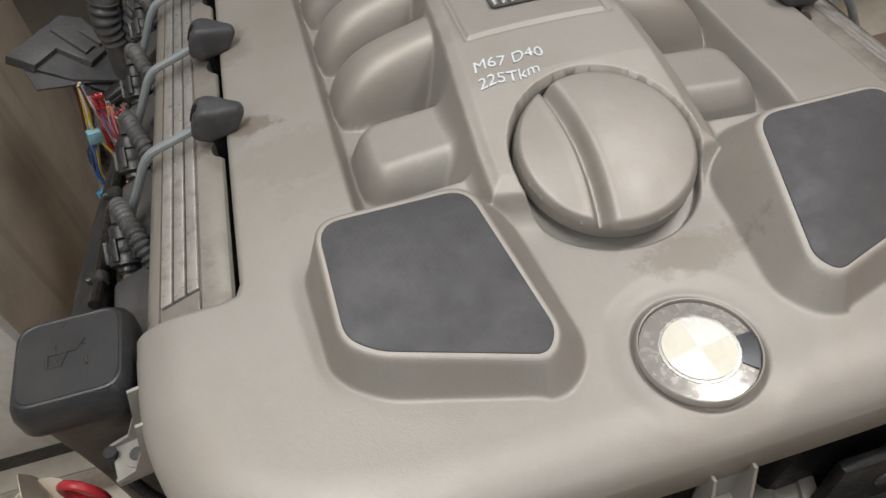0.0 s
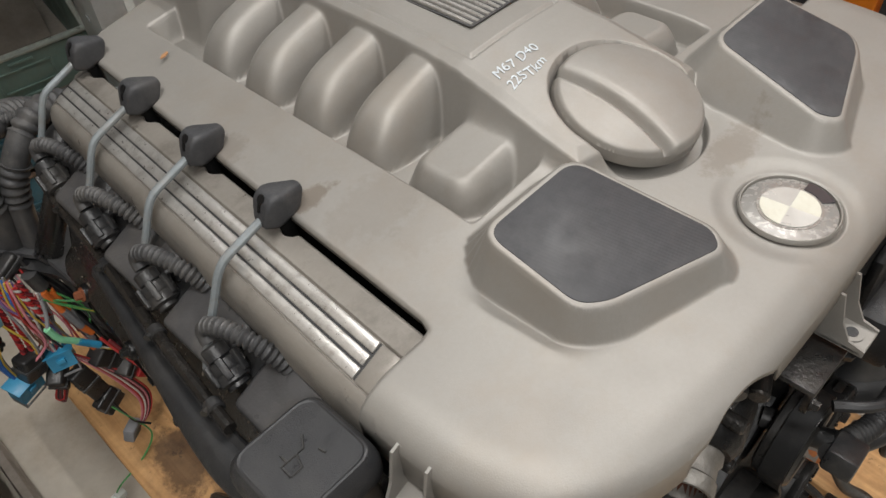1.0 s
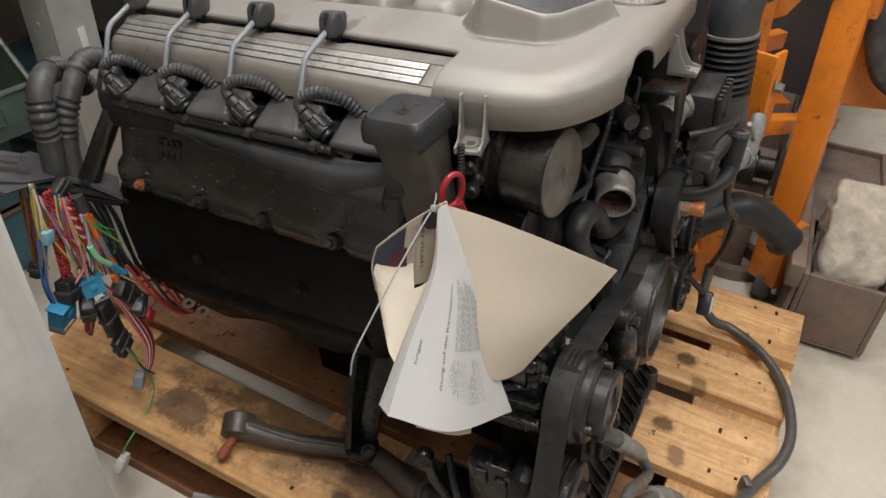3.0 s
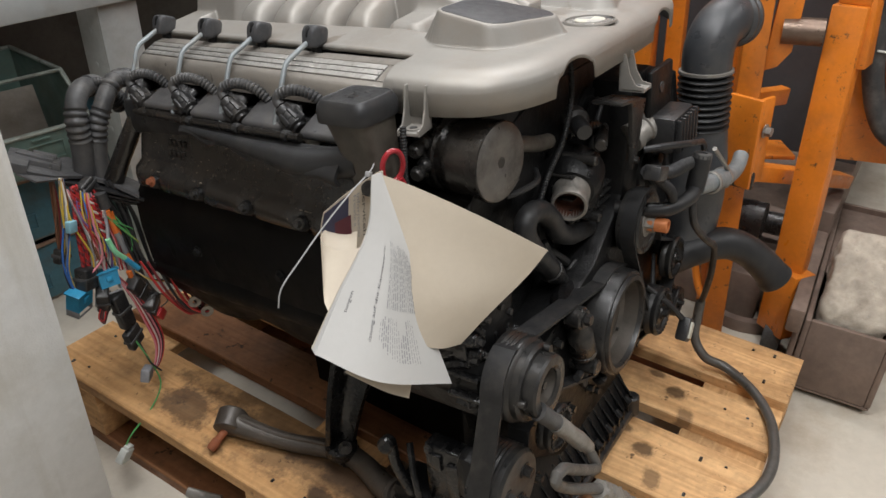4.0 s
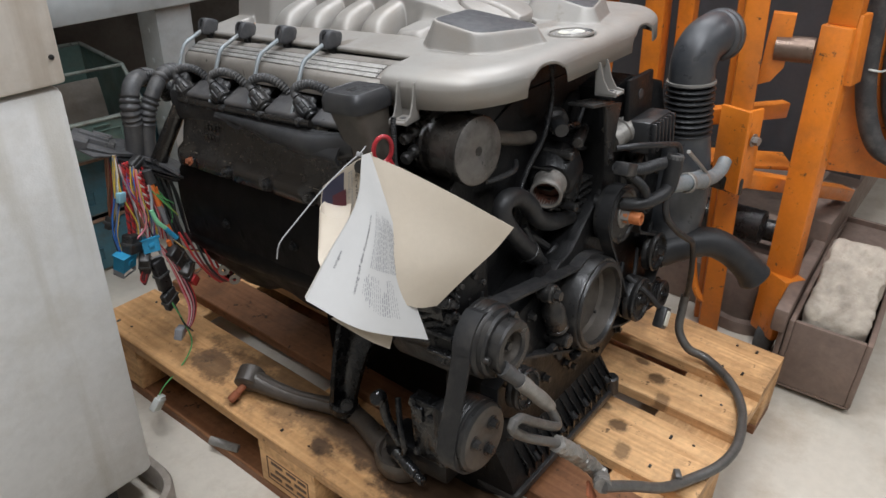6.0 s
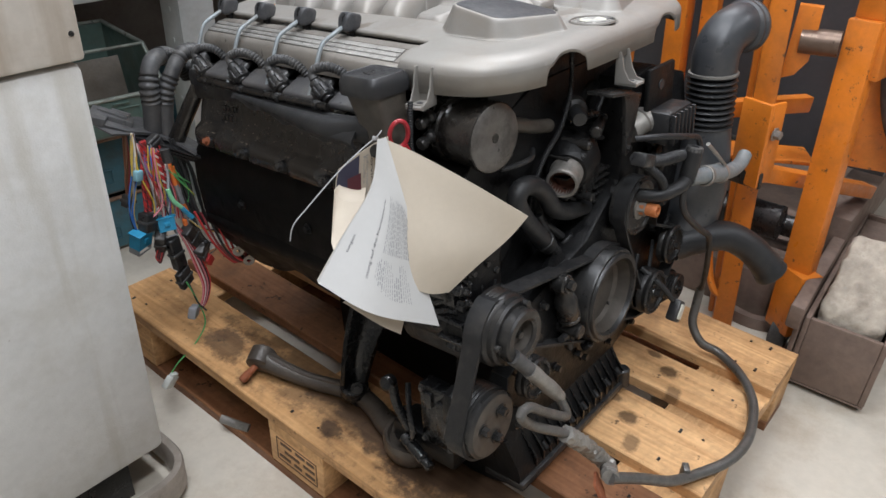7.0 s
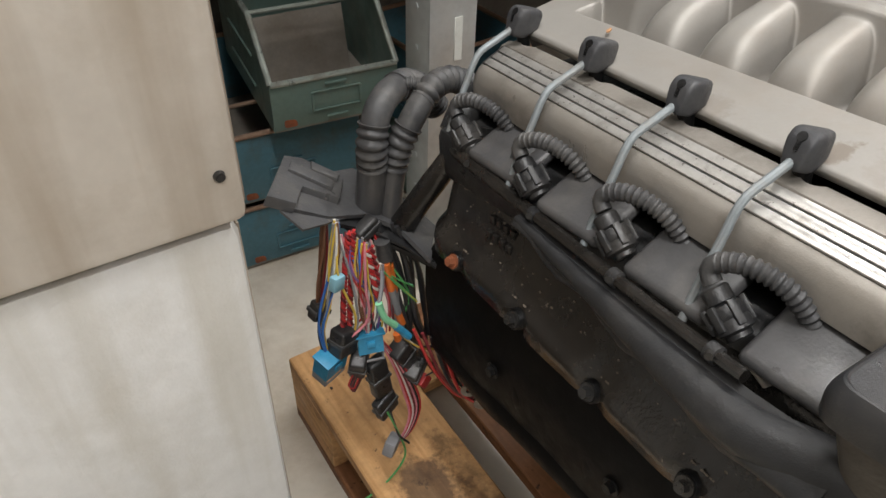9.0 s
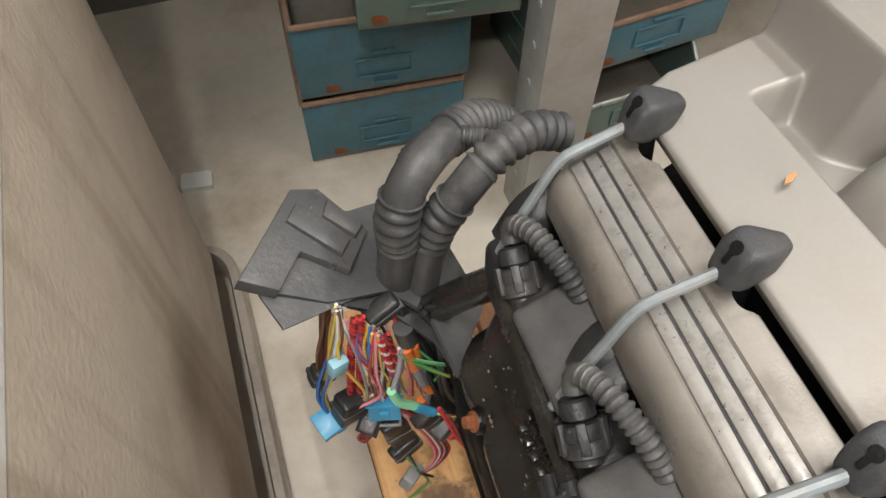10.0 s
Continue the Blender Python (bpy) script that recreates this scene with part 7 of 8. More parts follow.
# oil pan with ribbed front
YZ = Matrix(((0, 0, 1, 0), (1, 0, 0, 0), (0, 1, 0, 0), (0, 0, 0, 1)))
pan = bmesh.new()
prism(pan, [(0.060, -0.470), (0.030, -0.490), (-0.018, -0.560), (-0.032, -0.590), (-0.056, -0.634), (-0.060, -0.647), (-0.058, -0.666), (0.0, -0.680), (0.062, -0.684)], -0.276, 0.063, YZ, 0.004)
pano = front("oil_pan", pan, BLOCK, "black ribbed oil pan resting on the boards")
part("sump", fn(prism, [(0.05, -0.55), (0.05, -0.684), (0.42, -0.727), (0.46, -0.69), (0.46, -0.50), (0.05, -0.50)], -0.16, 0.073, YZ, 0.01), SHADEBLACK, pano)
for k in range(15):
    rb = bmesh.new()
    x = -0.236 + 0.0205 * k
    prism(rb, [(-0.030, -0.588), (-0.064, -0.632), (-0.064, -0.650), (-0.054, -0.642)], x, x + 0.0035, YZ)
    part("rib", rb, GREASE, pano, smooth=False)
    if k % 2:
        part("bolt", fn(cyl, (x + 0.012, -0.050, -0.626), (x + 0.012, -0.063, -0.638), 0.0065, n=14, bevel=0.002), BLOCK, pano)
part("flange", fn(box, (-0.277, -0.066, -0.672), (0.068, 0.01, -0.658), 0.003), PLASTIC, pano)
part("corner_ear", fn(cyl, (0.060, -0.058, -0.672), (0.060, -0.058, -0.634), 0.014, n=18, bevel=0.003), PLASTIC, pano)

# mount bracket and small parts at the lower front corner
web = bmesh.new()
rows = []
for t in np.linspace(0, 1, 14):
    c = Vector((-0.200 - 0.100 * t, 0.240 + 0.046 * t, -0.370 - 0.246 * t))
    half = 0.062 - 0.060 * t + 0.022 * t ** 2
    row = []
    for u in np.linspace(-1, 1, 9):
        row.append(web.verts.new(c + Vector((0.75, -0.66, 0.0)) * half * u + Vector((0.62, 0.70, -0.10)) * (0.030 * (1 - u * u) * (1 - 0.5 * t)) + Vector((-0.05, 0.02, 0)) * math.sin(math.pi * t) * 0.3))
    rows.append(row)
for a, b in zip(rows, rows[1:]):
    for k in range(8):
        web.faces.new((a[k], a[k + 1], b[k + 1], b[k]))
bmesh.ops.recalc_face_normals(web, faces=web.faces)
bmesh.ops.solidify(web, geom=list(web.faces), thickness=0.009)
mbo = front("mount_bracket", web, GREASE, "glossy black cast engine mount bracket", angle=60)
part("foot", fn(cyl, (-0.296, 0.288, -0.628), (-0.298, 0.284, -0.603), 0.026, n=22, bevel=0.005), GREASE, mbo)
part("bolt", hexbolt(bmesh.new(), (-0.306, 0.268, -0.602), (-0.6, -0.7, 0.4), 0.0075, 0.008), DARKSTEEL, mbo)
unit = front("control_unit", fn(box, (-0.345, 0.012, -0.590), (-0.318, 0.078, -0.478), 0.004), GREASE, "black box-shaped control unit")
part("lug", fn(box, (-0.352, 0.022, -0.560), (-0.343, 0.040, -0.495), 0.002), GREASE, unit)
part("lug", fn(box, (-0.350, 0.050, -0.515), (-0.342, 0.072, -0.488), 0.002), GREASE, unit)
part("cap", fn(cyl, (-0.342, 0.140, -0.505), (-0.360, 0.134, -0.498), 0.012, n=18, bevel=0.003), GREASE, unit)
part("neck", fn(tube, [(-0.342, 0.138, -0.505), (-0.344, 0.130, -0.545), (-0.342, 0.110, -0.585)], 0.008, 12), GREASE, unit)
part("plug", fn(cyl, (-0.362, 0.062, -0.612), (-0.350, 0.115, -0.598), 0.010, n=16, bevel=0.003), GREASE, unit)
part("plug_end", fn(cyl, (-0.366, 0.045, -0.616), (-0.362, 0.062, -0.612), 0.008, n=16, bevel=0.002), GREASE, unit)
part("base", fn(box, (-0.340, 0.020, -0.632), (-0.28, 0.15, -0.588), 0.008), BLOCK, unit)
for zc, yc in ((-0.485, 0.020), (-0.485, 0.070), (-0.580, 0.020), (-0.580, 0.070)):
    part("screw", hexbolt(bmesh.new(), (-0.345, yc, zc), (-1, 0, 0), 0.0045, 0.004), DARKSTEEL, unit)
part("cable", fn(tube, [(-0.350, 0.10, -0.60), (-0.358, 0.085, -0.575), (-0.352, 0.095, -0.535), (-0.335, 0.110, -0.50)], 0.005, 10), GREASE, unit)
for k in range(10):
    x0, z0, y0 = grnd.uniform(-0.335, -0.30), grnd.uniform(-0.40, -0.24), grnd.uniform(-0.03, 0.08)
    front("fitting", fn(cyl, (x0, y0, z0), (x0 - grnd.uniform(0.01, 0.03), y0 - grnd.uniform(0.0, 0.03), z0 + grnd.uniform(-0.01, 0.02)), grnd.uniform(0.006, 0.013), n=14, bevel=0.001), grnd.choice((DARKSTEEL, BLOCK, BLOCK)))
front("front_cover_left", fn(box, (-0.335, -0.02, -0.42), (-0.25, 0.12, -0.20), 0.02), BLOCK)

# ---- loose wiring harness ----
harness = thing("wiring_harness", E0, "loose black cable tray with coloured wires and blue plugs", "wiring harness")


def hpart(name, bm, mat, label="", parent=None, **k):
    return part(name, bm, mat, parent or harness, label, **k)


def plate3(bm, pts, thick=0.003):
    """A bent sheet from a strip of left and right points."""
    top = [[bm.verts.new(Vector(q)) for q in row] for row in pts]
    for a, b in zip(top, top[1:]):
        for i in range(len(a) - 1):
            bm.faces.new((a[i], a[i + 1], b[i + 1], b[i]))
    bmesh.ops.recalc_face_normals(bm, faces=bm.faces)
    bmesh.ops.solidify(bm, geom=list(bm.faces), thickness=thick)
    return bm


hpart("cable_tray", plate3(bmesh.new(), [
    [(-0.468, 0.656, -0.139), (-0.450, 0.695, -0.138), (-0.428, 0.735, -0.142)],
    [(-0.420, 0.647, -0.166), (-0.402, 0.688, -0.163), (-0.385, 0.728, -0.163)],
    [(-0.374, 0.655, -0.184), (-0.358, 0.700, -0.180), (-0.345, 0.742, -0.176)],
    [(-0.345, 0.636, -0.203), (-0.328, 0.668, -0.202), (-0.308, 0.695, -0.204)],
    [(-0.338, 0.583, -0.219), (-0.318, 0.612, -0.220), (-0.296, 0.640, -0.222)]], 0.005), TRAYMAT, "bent black plastic cable tray with dried mud")
# folded cover on the tray's end, with a raised step
LIFT_T = Vector((0.42, -0.20, 0.885))


def raised(name, pts, height, mat, label=""):
    """A flat moulded piece standing on the slanting tray, with a soft edge."""
    bm = bmesh.new()
    hi_ = [bm.verts.new(Vector(q)) for q in pts]
    lo_ = [bm.verts.new(Vector(q) - LIFT_T * height) for q in pts]
    k = len(pts)
    top_f = bm.faces.new(hi_)
    made = [top_f, bm.faces.new(lo_[::-1])] + [bm.faces.new((hi_[i], lo_[i], lo_[(i + 1) % k], hi_[(i + 1) % k])) for i in range(k)]
    bmesh.ops.recalc_face_normals(bm, faces=made)
    bmesh.ops.bevel(bm, geom=list(top_f.edges), offset=0.0018, segments=2, affect="EDGES", profile=0.5)
    return hpart(name, bm, mat, label, angle=40)


raised("tray_cover", [(-0.475, 0.655, -0.120), (-0.449, 0.648, -0.135), (-0.428, 0.681, -0.138), (-0.395, 0.666, -0.157), (-0.372, 0.703, -0.159), (-0.402, 0.742, -0.139), (-0.423, 0.737, -0.127)], 0.013, TRAYMAT, "folded dusty black tray cover")
raised("cover_step", [(-0.432, 0.705, -0.1265), (-0.398, 0.676, -0.1480), (-0.388, 0.690, -0.1490), (-0.421, 0.722, -0.1270)], 0.006, TRAYMAT)
raised("cover_step", [(-0.404, 0.712, -0.1390), (-0.383, 0.693, -0.1500), (-0.375, 0.703, -0.1510), (-0.397, 0.727, -0.1380)], 0.006, TRAYMAT)
hpart("tray_flap", plate3(bmesh.new(), [[(-0.466, 0.655, -0.143), (-0.455, 0.668, -0.146)], [(-0.455, 0.628, -0.156), (-0.430, 0.655, -0.160)], [(-0.398, 0.652, -0.176), (-0.388, 0.664, -0.176)]], 0.0025), TRAYMAT)
for off, dz in ((0.004, -0.010), (0.009, -0.020), (0.015, -0.029)):
    hpart("tray_layer", plate3(bmesh.new(), [[(-0.415 + off, 0.650, -0.170 + dz * 0.6), (-0.398 + off, 0.672, -0.168 + dz * 0.6)], [(-0.376 + off, 0.644, -0.190 + dz), (-0.360 + off, 0.668, -0.186 + dz)], [(-0.350 + off, 0.618, -0.207 + dz), (-0.333 + off, 0.642, -0.204 + dz)], [(-0.338 + off, 0.578, -0.218 + dz * 0.7), (-0.318 + off, 0.600, -0.216 + dz * 0.7)]], 0.003), PLASTIC, "thin black plastic layer of the tray")
# corrugated conduits standing in oval boots
for name, pts, r, rib, mat in (
        ("conduit_boot", [(-0.361, 0.669, -0.186), (-0.358, 0.664, -0.155), (-0.356, 0.660, -0.126)], 0.0160, None, DUSTY),
        ("corrugated_conduit", [(-0.356, 0.660, -0.128), (-0.357, 0.655, -0.102), (-0.351, 0.657, -0.080)], 0.0174, (0.0098, 0.0036), RUBBER),
        ("conduit_sleeve", [(-0.353, 0.656, -0.086), (-0.344, 0.660, -0.070), (-0.326, 0.672, -0.061), (-0.305, 0.688, -0.063)], 0.0150, None, RUBBER),
        ("corrugated_conduit", [(-0.308, 0.686, -0.0625), (-0.285, 0.700, -0.068), (-0.258, 0.712, -0.088), (-0.24, 0.715, -0.115)], 0.0168, (0.0062, 0.0022), RUBBER),
        ("conduit_boot", [(-0.341, 0.662, -0.194), (-0.337, 0.660, -0.160), (-0.331, 0.658, -0.132)], 0.0145, None, DUSTY),
        ("corrugated_conduit", [(-0.332, 0.658, -0.136), (-0.326, 0.654, -0.112), (-0.314, 0.652, -0.092)], 0.0160, (0.0098, 0.0036), RUBBER),
        ("conduit_sleeve", [(-0.317, 0.652, -0.096), (-0.305, 0.652, -0.080), (-0.292, 0.655, -0.068)], 0.0135, None, RUBBER),
        ("corrugated_conduit", [(-0.294, 0.655, -0.070), (-0.276, 0.660, -0.060), (-0.250, 0.670, -0.062), (-0.225, 0.675, -0.075)], 0.0150, (0.0098, 0.0036), RUBBER),
        ("thin_conduit", [(-0.350, 0.682, -0.120), (-0.335, 0.690, -0.075), (-0.305, 0.680, -0.058), (-0.280, 0.672, -0.062)], 0.0075, (0.0040, 0.0016), RUBBER)):
    hpart(name, fn(tube, pts, r, 18, ribs=rib), mat, "thick black corrugated conduit" if name == "corrugated_conduit" else "dusty oval rubber boot" if name == "conduit_boot" else "")
wr = random.Random(21)


def EW(x, y, z):
    return E0.inverted() @ Vector((x, y, z))


def bundle(pts, colours, spread, r=0.0014):
    """Wires that run side by side along one line and cross a little; given in room coordinates."""
    for c in colours:
        a_, ph = wr.uniform(0, 6.28), wr.uniform(-0.9, 0.9)
        k = len(pts) - 1
        run = []
        for i, q in enumerate(pts):
            w = spread * (0.55 + 0.45 * math.sin(math.pi * i / k)) * wr.uniform(0.7, 1.2)
            run.append(EW(q[0] + w * math.cos(a_ + ph * i), q[1] + w * math.sin(a_ + ph * i), q[2] + wr.uniform(-0.002, 0.002)))
        hpart("wire", fn(tube, run, r * wr.uniform(0.85, 1.2), 6, step=0.01), WIRECOL[c])


def twisted(pts, colours, r=0.0019, pitch=0.017):
    """Two or three wires twisted round each other."""
    line = spline([Vector(q) for q in pts], 0.003)
    for j, c in enumerate(colours):
        run, dist = [], 0.0
        for i, q in enumerate(line):
            dist += (q - line[i - 1]).length if i else 0
            a_ = 2 * math.pi * (dist / pitch + j / len(colours))
            run.append(EW(q.x + r * 1.15 * math.cos(a_), q.y + r * 1.15 * math.sin(a_), q.z))
        hpart("twisted_wire", fn(tube, run, r, 6, smooth=False), WIRECOL[c])


bundle([(-0.413, 0.620, 0.584), (-0.418, 0.616, 0.545), (-0.428, 0.612, 0.512), (-0.437, 0.612, 0.480), (-0.445, 0.612, 0.446), (-0.443, 0.610, 0.405)], ("grey", "white", "blue", "yellow", "black", "blue", "grey", "yellow", "white", "grey"), 0.0052)
bundle([(-0.413, 0.618, 0.586), (-0.418, 0.616, 0.550), (-0.428, 0.612, 0.515)], ("yellow", "white", "grey", "yellow", "brown", "white", "grey"), 0.0050)
bundle([(-0.420, 0.630, 0.584), (-0.425, 0.628, 0.543), (-0.433, 0.626, 0.502), (-0.441, 0.622, 0.470)], ("brown", "maroon", "brown", "black", "brown"), 0.0045, 0.0017)
for dx in (0.0, 0.0085):
    twisted([(-0.402 + dx * 0.6, 0.614, 0.570), (-0.409 + dx, 0.612, 0.527), (-0.414 + dx, 0.611, 0.487), (-0.417 + dx, 0.610, 0.457), (-0.420 + dx, 0.608, 0.433)], ("red", "maroon", "red"))
bundle([(-0.388, 0.606, 0.556), (-0.391, 0.603, 0.528), (-0.393, 0.600, 0.496), (-0.391, 0.598, 0.468), (-0.396, 0.598, 0.446), (-0.414, 0.600, 0.434)], ("pink", "violet", "pink", "yellow", "white", "brown", "pink", "grey", "yellow", "red"), 0.0065)
bundle([(-0.390, 0.610, 0.560), (-0.396, 0.606, 0.530), (-0.398, 0.604, 0.500)], ("yellow", "grey", "blue", "yellow", "white"), 0.0045)
twisted([(-0.387, 0.602, 0.548), (-0.383, 0.600, 0.512), (-0.379, 0.599, 0.478)], ("red", "white", "red"))
twisted([(-0.381, 0.604, 0.548), (-0.377, 0.602, 0.514), (-0.373, 0.600, 0.482)], ("red", "maroon"))
bundle([(-0.371, 0.600, 0.520), (-0.375, 0.600, 0.490), (-0.381, 0.600, 0.455), (-0.390, 0.600, 0.412)], ("white", "brown", "grey", "red", "brown", "white"), 0.0045)
bundle([(-0.366, 0.607, 0.540), (-0.361, 0.606, 0.493), (-0.357, 0.605, 0.461), (-0.351, 0.604, 0.425), (-0.350, 0.602, 0.387)], ("black", "grey", "black", "brown", "pink"), 0.0050, 0.0020)
bundle([(-0.370, 0.598, 0.512), (-0.352, 0.596, 0.492), (-0.333, 0.595, 0.473)], ("green", "mint"), 0.0016, 0.0010)
bundle([(-0.370, 0.598, 0.510), (-0.352, 0.596, 0.482), (-0.330, 0.594, 0.448)], ("green", "yellow", "green"), 0.0018, 0.0010)
bundle([(-0.353, 0.582, 0.410), (-0.328, 0.580, 0.380), (-0.295, 0.580, 0.362)], ("yellow", "brown", "black", "white"), 0.0030, 0.0012)
for k, c in enumerate(("pink", "red", "white", "maroon", "pink", "black", "red")):
    o_ = (k - 3) * 0.0028
    hpart("wire", fn(tube, [EW(-0.381, 0.592, 0.412 + o_ * 0.4), EW(-0.361 + o_ * 0.5, 0.588, 0.361 + o_ * 0.3), EW(-0.344 + o_, 0.585 - o_ * 0.3, 0.301), EW(-0.338 + o_, 0.583, 0.255), EW(-0.351 + o_ * 0.8, 0.582, 0.218), EW(-0.376 + o_ * 0.3, 0.580, 0.203)], 0.0015, 6), WIRECOL[c])
bundle([(-0.366, 0.622, 0.560), (-0.352, 0.614, 0.500), (-0.345, 0.606, 0.430), (-0.338, 0.600, 0.370), (-0.320, 0.592, 0.335)], ("black",) * 9, 0.010, 0.0026)
bundle([(-0.345, 0.612, 0.560), (-0.330, 0.604, 0.500), (-0.326, 0.596, 0.430), (-0.318, 0.590, 0.385)], ("black",) * 7, 0.009, 0.0030)
extra = ("yellow", "white", "grey", "pink", "red", "blue", "brown", "violet", "orange", "white", "black", "yellow", "pink", "grey", "red", "maroon", "white", "green")
for k, c in enumerate(extra):
    x0, x1 = -0.418 + 0.0032 * k + wr.uniform(-0.004, 0.004), -0.412 + 0.0035 * k + wr.uniform(-0.016, 0.016)
    bundle([(x0, 0.616, 0.572 - 0.0015 * k), (x0 + wr.uniform(-0.008, 0.008), 0.606, 0.520), (x1 + wr.uniform(-0.008, 0.008), 0.598, 0.462), (x1, 0.600, 0.420 + wr.uniform(-0.012, 0.02))], (c,), 0.002, 0.0013)
hpart("mint_sleeve", fn(tube, [EW(-0.386, 0.582, 0.484), EW(-0.381, 0.579, 0.461), EW(-0.366, 0.578, 0.440)], 0.0042, 10), WIRECOL["mint"], "mint green heat-shrink sleeve")
hpart("mint_sleeve", fn(tube, [EW(-0.372, 0.598, 0.512), EW(-0.376, 0.592, 0.498), EW(-0.386, 0.582, 0.480)], 0.0024, 8), WIRECOL["grey"])
hpart("blue_sleeve", fn(tube, [EW(-0.368, 0.578, 0.442), EW(-0.350, 0.577, 0.414)], 0.0046, 10, smooth=False), CONNECTOR, "light blue heat-shrink sleeve")
for p, q in (((-0.366, 0.600, 0.520), (-0.360, 0.599, 0.478)), ((-0.359, 0.604, 0.512), (-0.354, 0.603, 0.470)), ((-0.354, 0.598, 0.440), (-0.347, 0.597, 0.418)), ((-0.356, 0.596, 0.405), (-0.353, 0.595, 0.386))):
    hpart("orange_sleeve", fn(tube, [EW(*p), EW(*q)], 0.0046, 10, smooth=False), WIRECOL["orange"], "orange cable sleeve")
hpart("grey_sleeve", fn(tube, [EW(-0.366, 0.607, 0.548), EW(-0.363, 0.606, 0.522)], 0.0090, 12, smooth=False), RUBBER)
for p, q in (((-0.360, 0.599, 0.478), (-0.353, 0.598, 0.438)), ((-0.353, 0.604, 0.470), (-0.346, 0.600, 0.415)), ((-0.350, 0.598, 0.418), (-0.347, 0.596, 0.365))):
    hpart("grey_sleeve", fn(tube, [EW(*p), EW(*q)], 0.0050, 10, smooth=False), WIRECOL["grey"])


def plug_box(p, size, turn, tilt):
    """A blue plug housing, open below, with latch and ribs."""
    m = E0.inverted() @ pose(*p, tilt, 0, turn)
    bm = bmesh.new()
    x, y, z = (v / 2 for v in size)
    t = 0.0022
    def ring_(hx, hy, hz):
        return [bm.verts.new(m @ Vector((sx * hx, sy * hy, hz))) for sx, sy in ((-1, -1), (1, -1), (1, 1), (-1, 1))]
    rings = [ring_(x, y, z), ring_(x, y, -z), ring_(x - t, y - t, -z), ring_(x - t, y - t, z - t)]
    bm.faces.new(rings[0])
    bm.faces.new(rings[3])
    for ra, rb in zip(rings, rings[1:]):
        for k in range(4):
            bm.faces.new((ra[k], ra[(k + 1) % 4], rb[(k + 1) % 4], rb[k]))
    bmesh.ops.recalc_face_normals(bm, faces=bm.faces)
    ob = hpart("blue_plug", bm, CONNECTOR, "bright blue plastic plug")
    part("plug_flange", fn(box, (-x - 0.003, -y - 0.002, z + 0.0002), (x + 0.003, y + 0.002, z + 0.003), 0.0006, m), CONNECTOR, ob)
    part("latch", fn(box, (-0.005, -y - 0.003, -z * 0.2), (0.005, -y - 0.0002, z * 0.5), 0.0008, m), CONNECTOR, ob)
    fr = bmesh.new()
    for lo, hi in (((-x, -y, -z - 0.012), (-x + 0.002, y, -z)), ((x - 0.002, -y, -z - 0.012), (x, y, -z)), ((-x, -y, -z - 0.012), (x, -y + 0.002, -z - 0.009))):
        box(fr, lo, hi, 0.0005, m)
    part("plug_frame", fr, WIRECOL["grey"], ob, "grey latch frame")


plug_box((-0.440, 0.606, 0.396), (0.034, 0.022, 0.030), 20, 14)
plug_box((-0.391, 0.600, 0.409), (0.030, 0.020, 0.024), -16, -12)
hpart("pale_blue_clip", fn(box, (-0.008, -0.005, -0.009), (0.008, 0.005, 0.009), 0.0015, E0.inverted() @ pose(-0.424, 0.604, 0.516, 0, 12, 20)), PALECLIP, "pale blue clip round the wires")
for p, s_, turns in (((-0.422, 0.604, 0.424), (0.030, 0.022, 0.036), (0, 15, 20)), ((-0.407, 0.600, 0.378), (0.026, 0.020, 0.040), (8, -20, 50)), ((-0.348, 0.594, 0.366), (0.026, 0.022, 0.056), (5, -30, 15)), ((-0.334, 0.592, 0.330), (0.032, 0.024, 0.034), (10, -25, 30)), ((-0.440, 0.624, 0.466), (0.020, 0.016, 0.024), (0, 20, 10)), ((-0.384, 0.594, 0.345), (0.026, 0.016, 0.070), (0, -8, 10)), ((-0.377, 0.592, 0.288), (0.034, 0.014, 0.040), (0, -14, 20)), ((-0.378, 0.620, 0.560), (0.030, 0.016, 0.020), (0, -20, 15))):
    bp_ = hpart("black_plug", fn(box, tuple(-v / 2 for v in s_), tuple(v / 2 for v in s_), 0.0035, E0.inverted() @ pose(*p, *turns), 3), PLASTIC, "black taped plug")
    part("plug_ridge", fn(box, (-s_[0] / 2 - 0.0012, -s_[1] / 2 - 0.0012, -0.003), (s_[0] / 2 + 0.0012, s_[1] / 2 + 0.0012, 0.003), 0.001, E0.inverted() @ pose(*p, *turns)), RUBBER, bp_)
hpart("red_plug", fn(box, (-0.009, -0.007, -0.010), (0.009, 0.007, 0.010), 0.002, E0.inverted() @ pose(-0.323, 0.588, 0.306, 0, -30, 20)), WIRECOL["red"], "dark red plug end")
for k in range(4):
    hpart("wire", fn(tube, [EW(-0.412 + 0.002 * k, 0.598, 0.372), EW(-0.424 + 0.002 * k, 0.596, 0.352 - 0.002 * k), EW(-0.418, 0.594, 0.344 - 0.002 * k), EW(-0.408 + 0.002 * k, 0.596, 0.362)], 0.0013, 6), WIRECOL[("red", "black", "maroon", "black")[k]])
hpart("wire", fn(tube, [EW(-0.333, 0.58, 0.349), EW(-0.318, 0.578, 0.347), EW(-0.309, 0.578, 0.328), EW(-0.324, 0.58, 0.322)], 0.0011, 6), WIRECOL["black"])
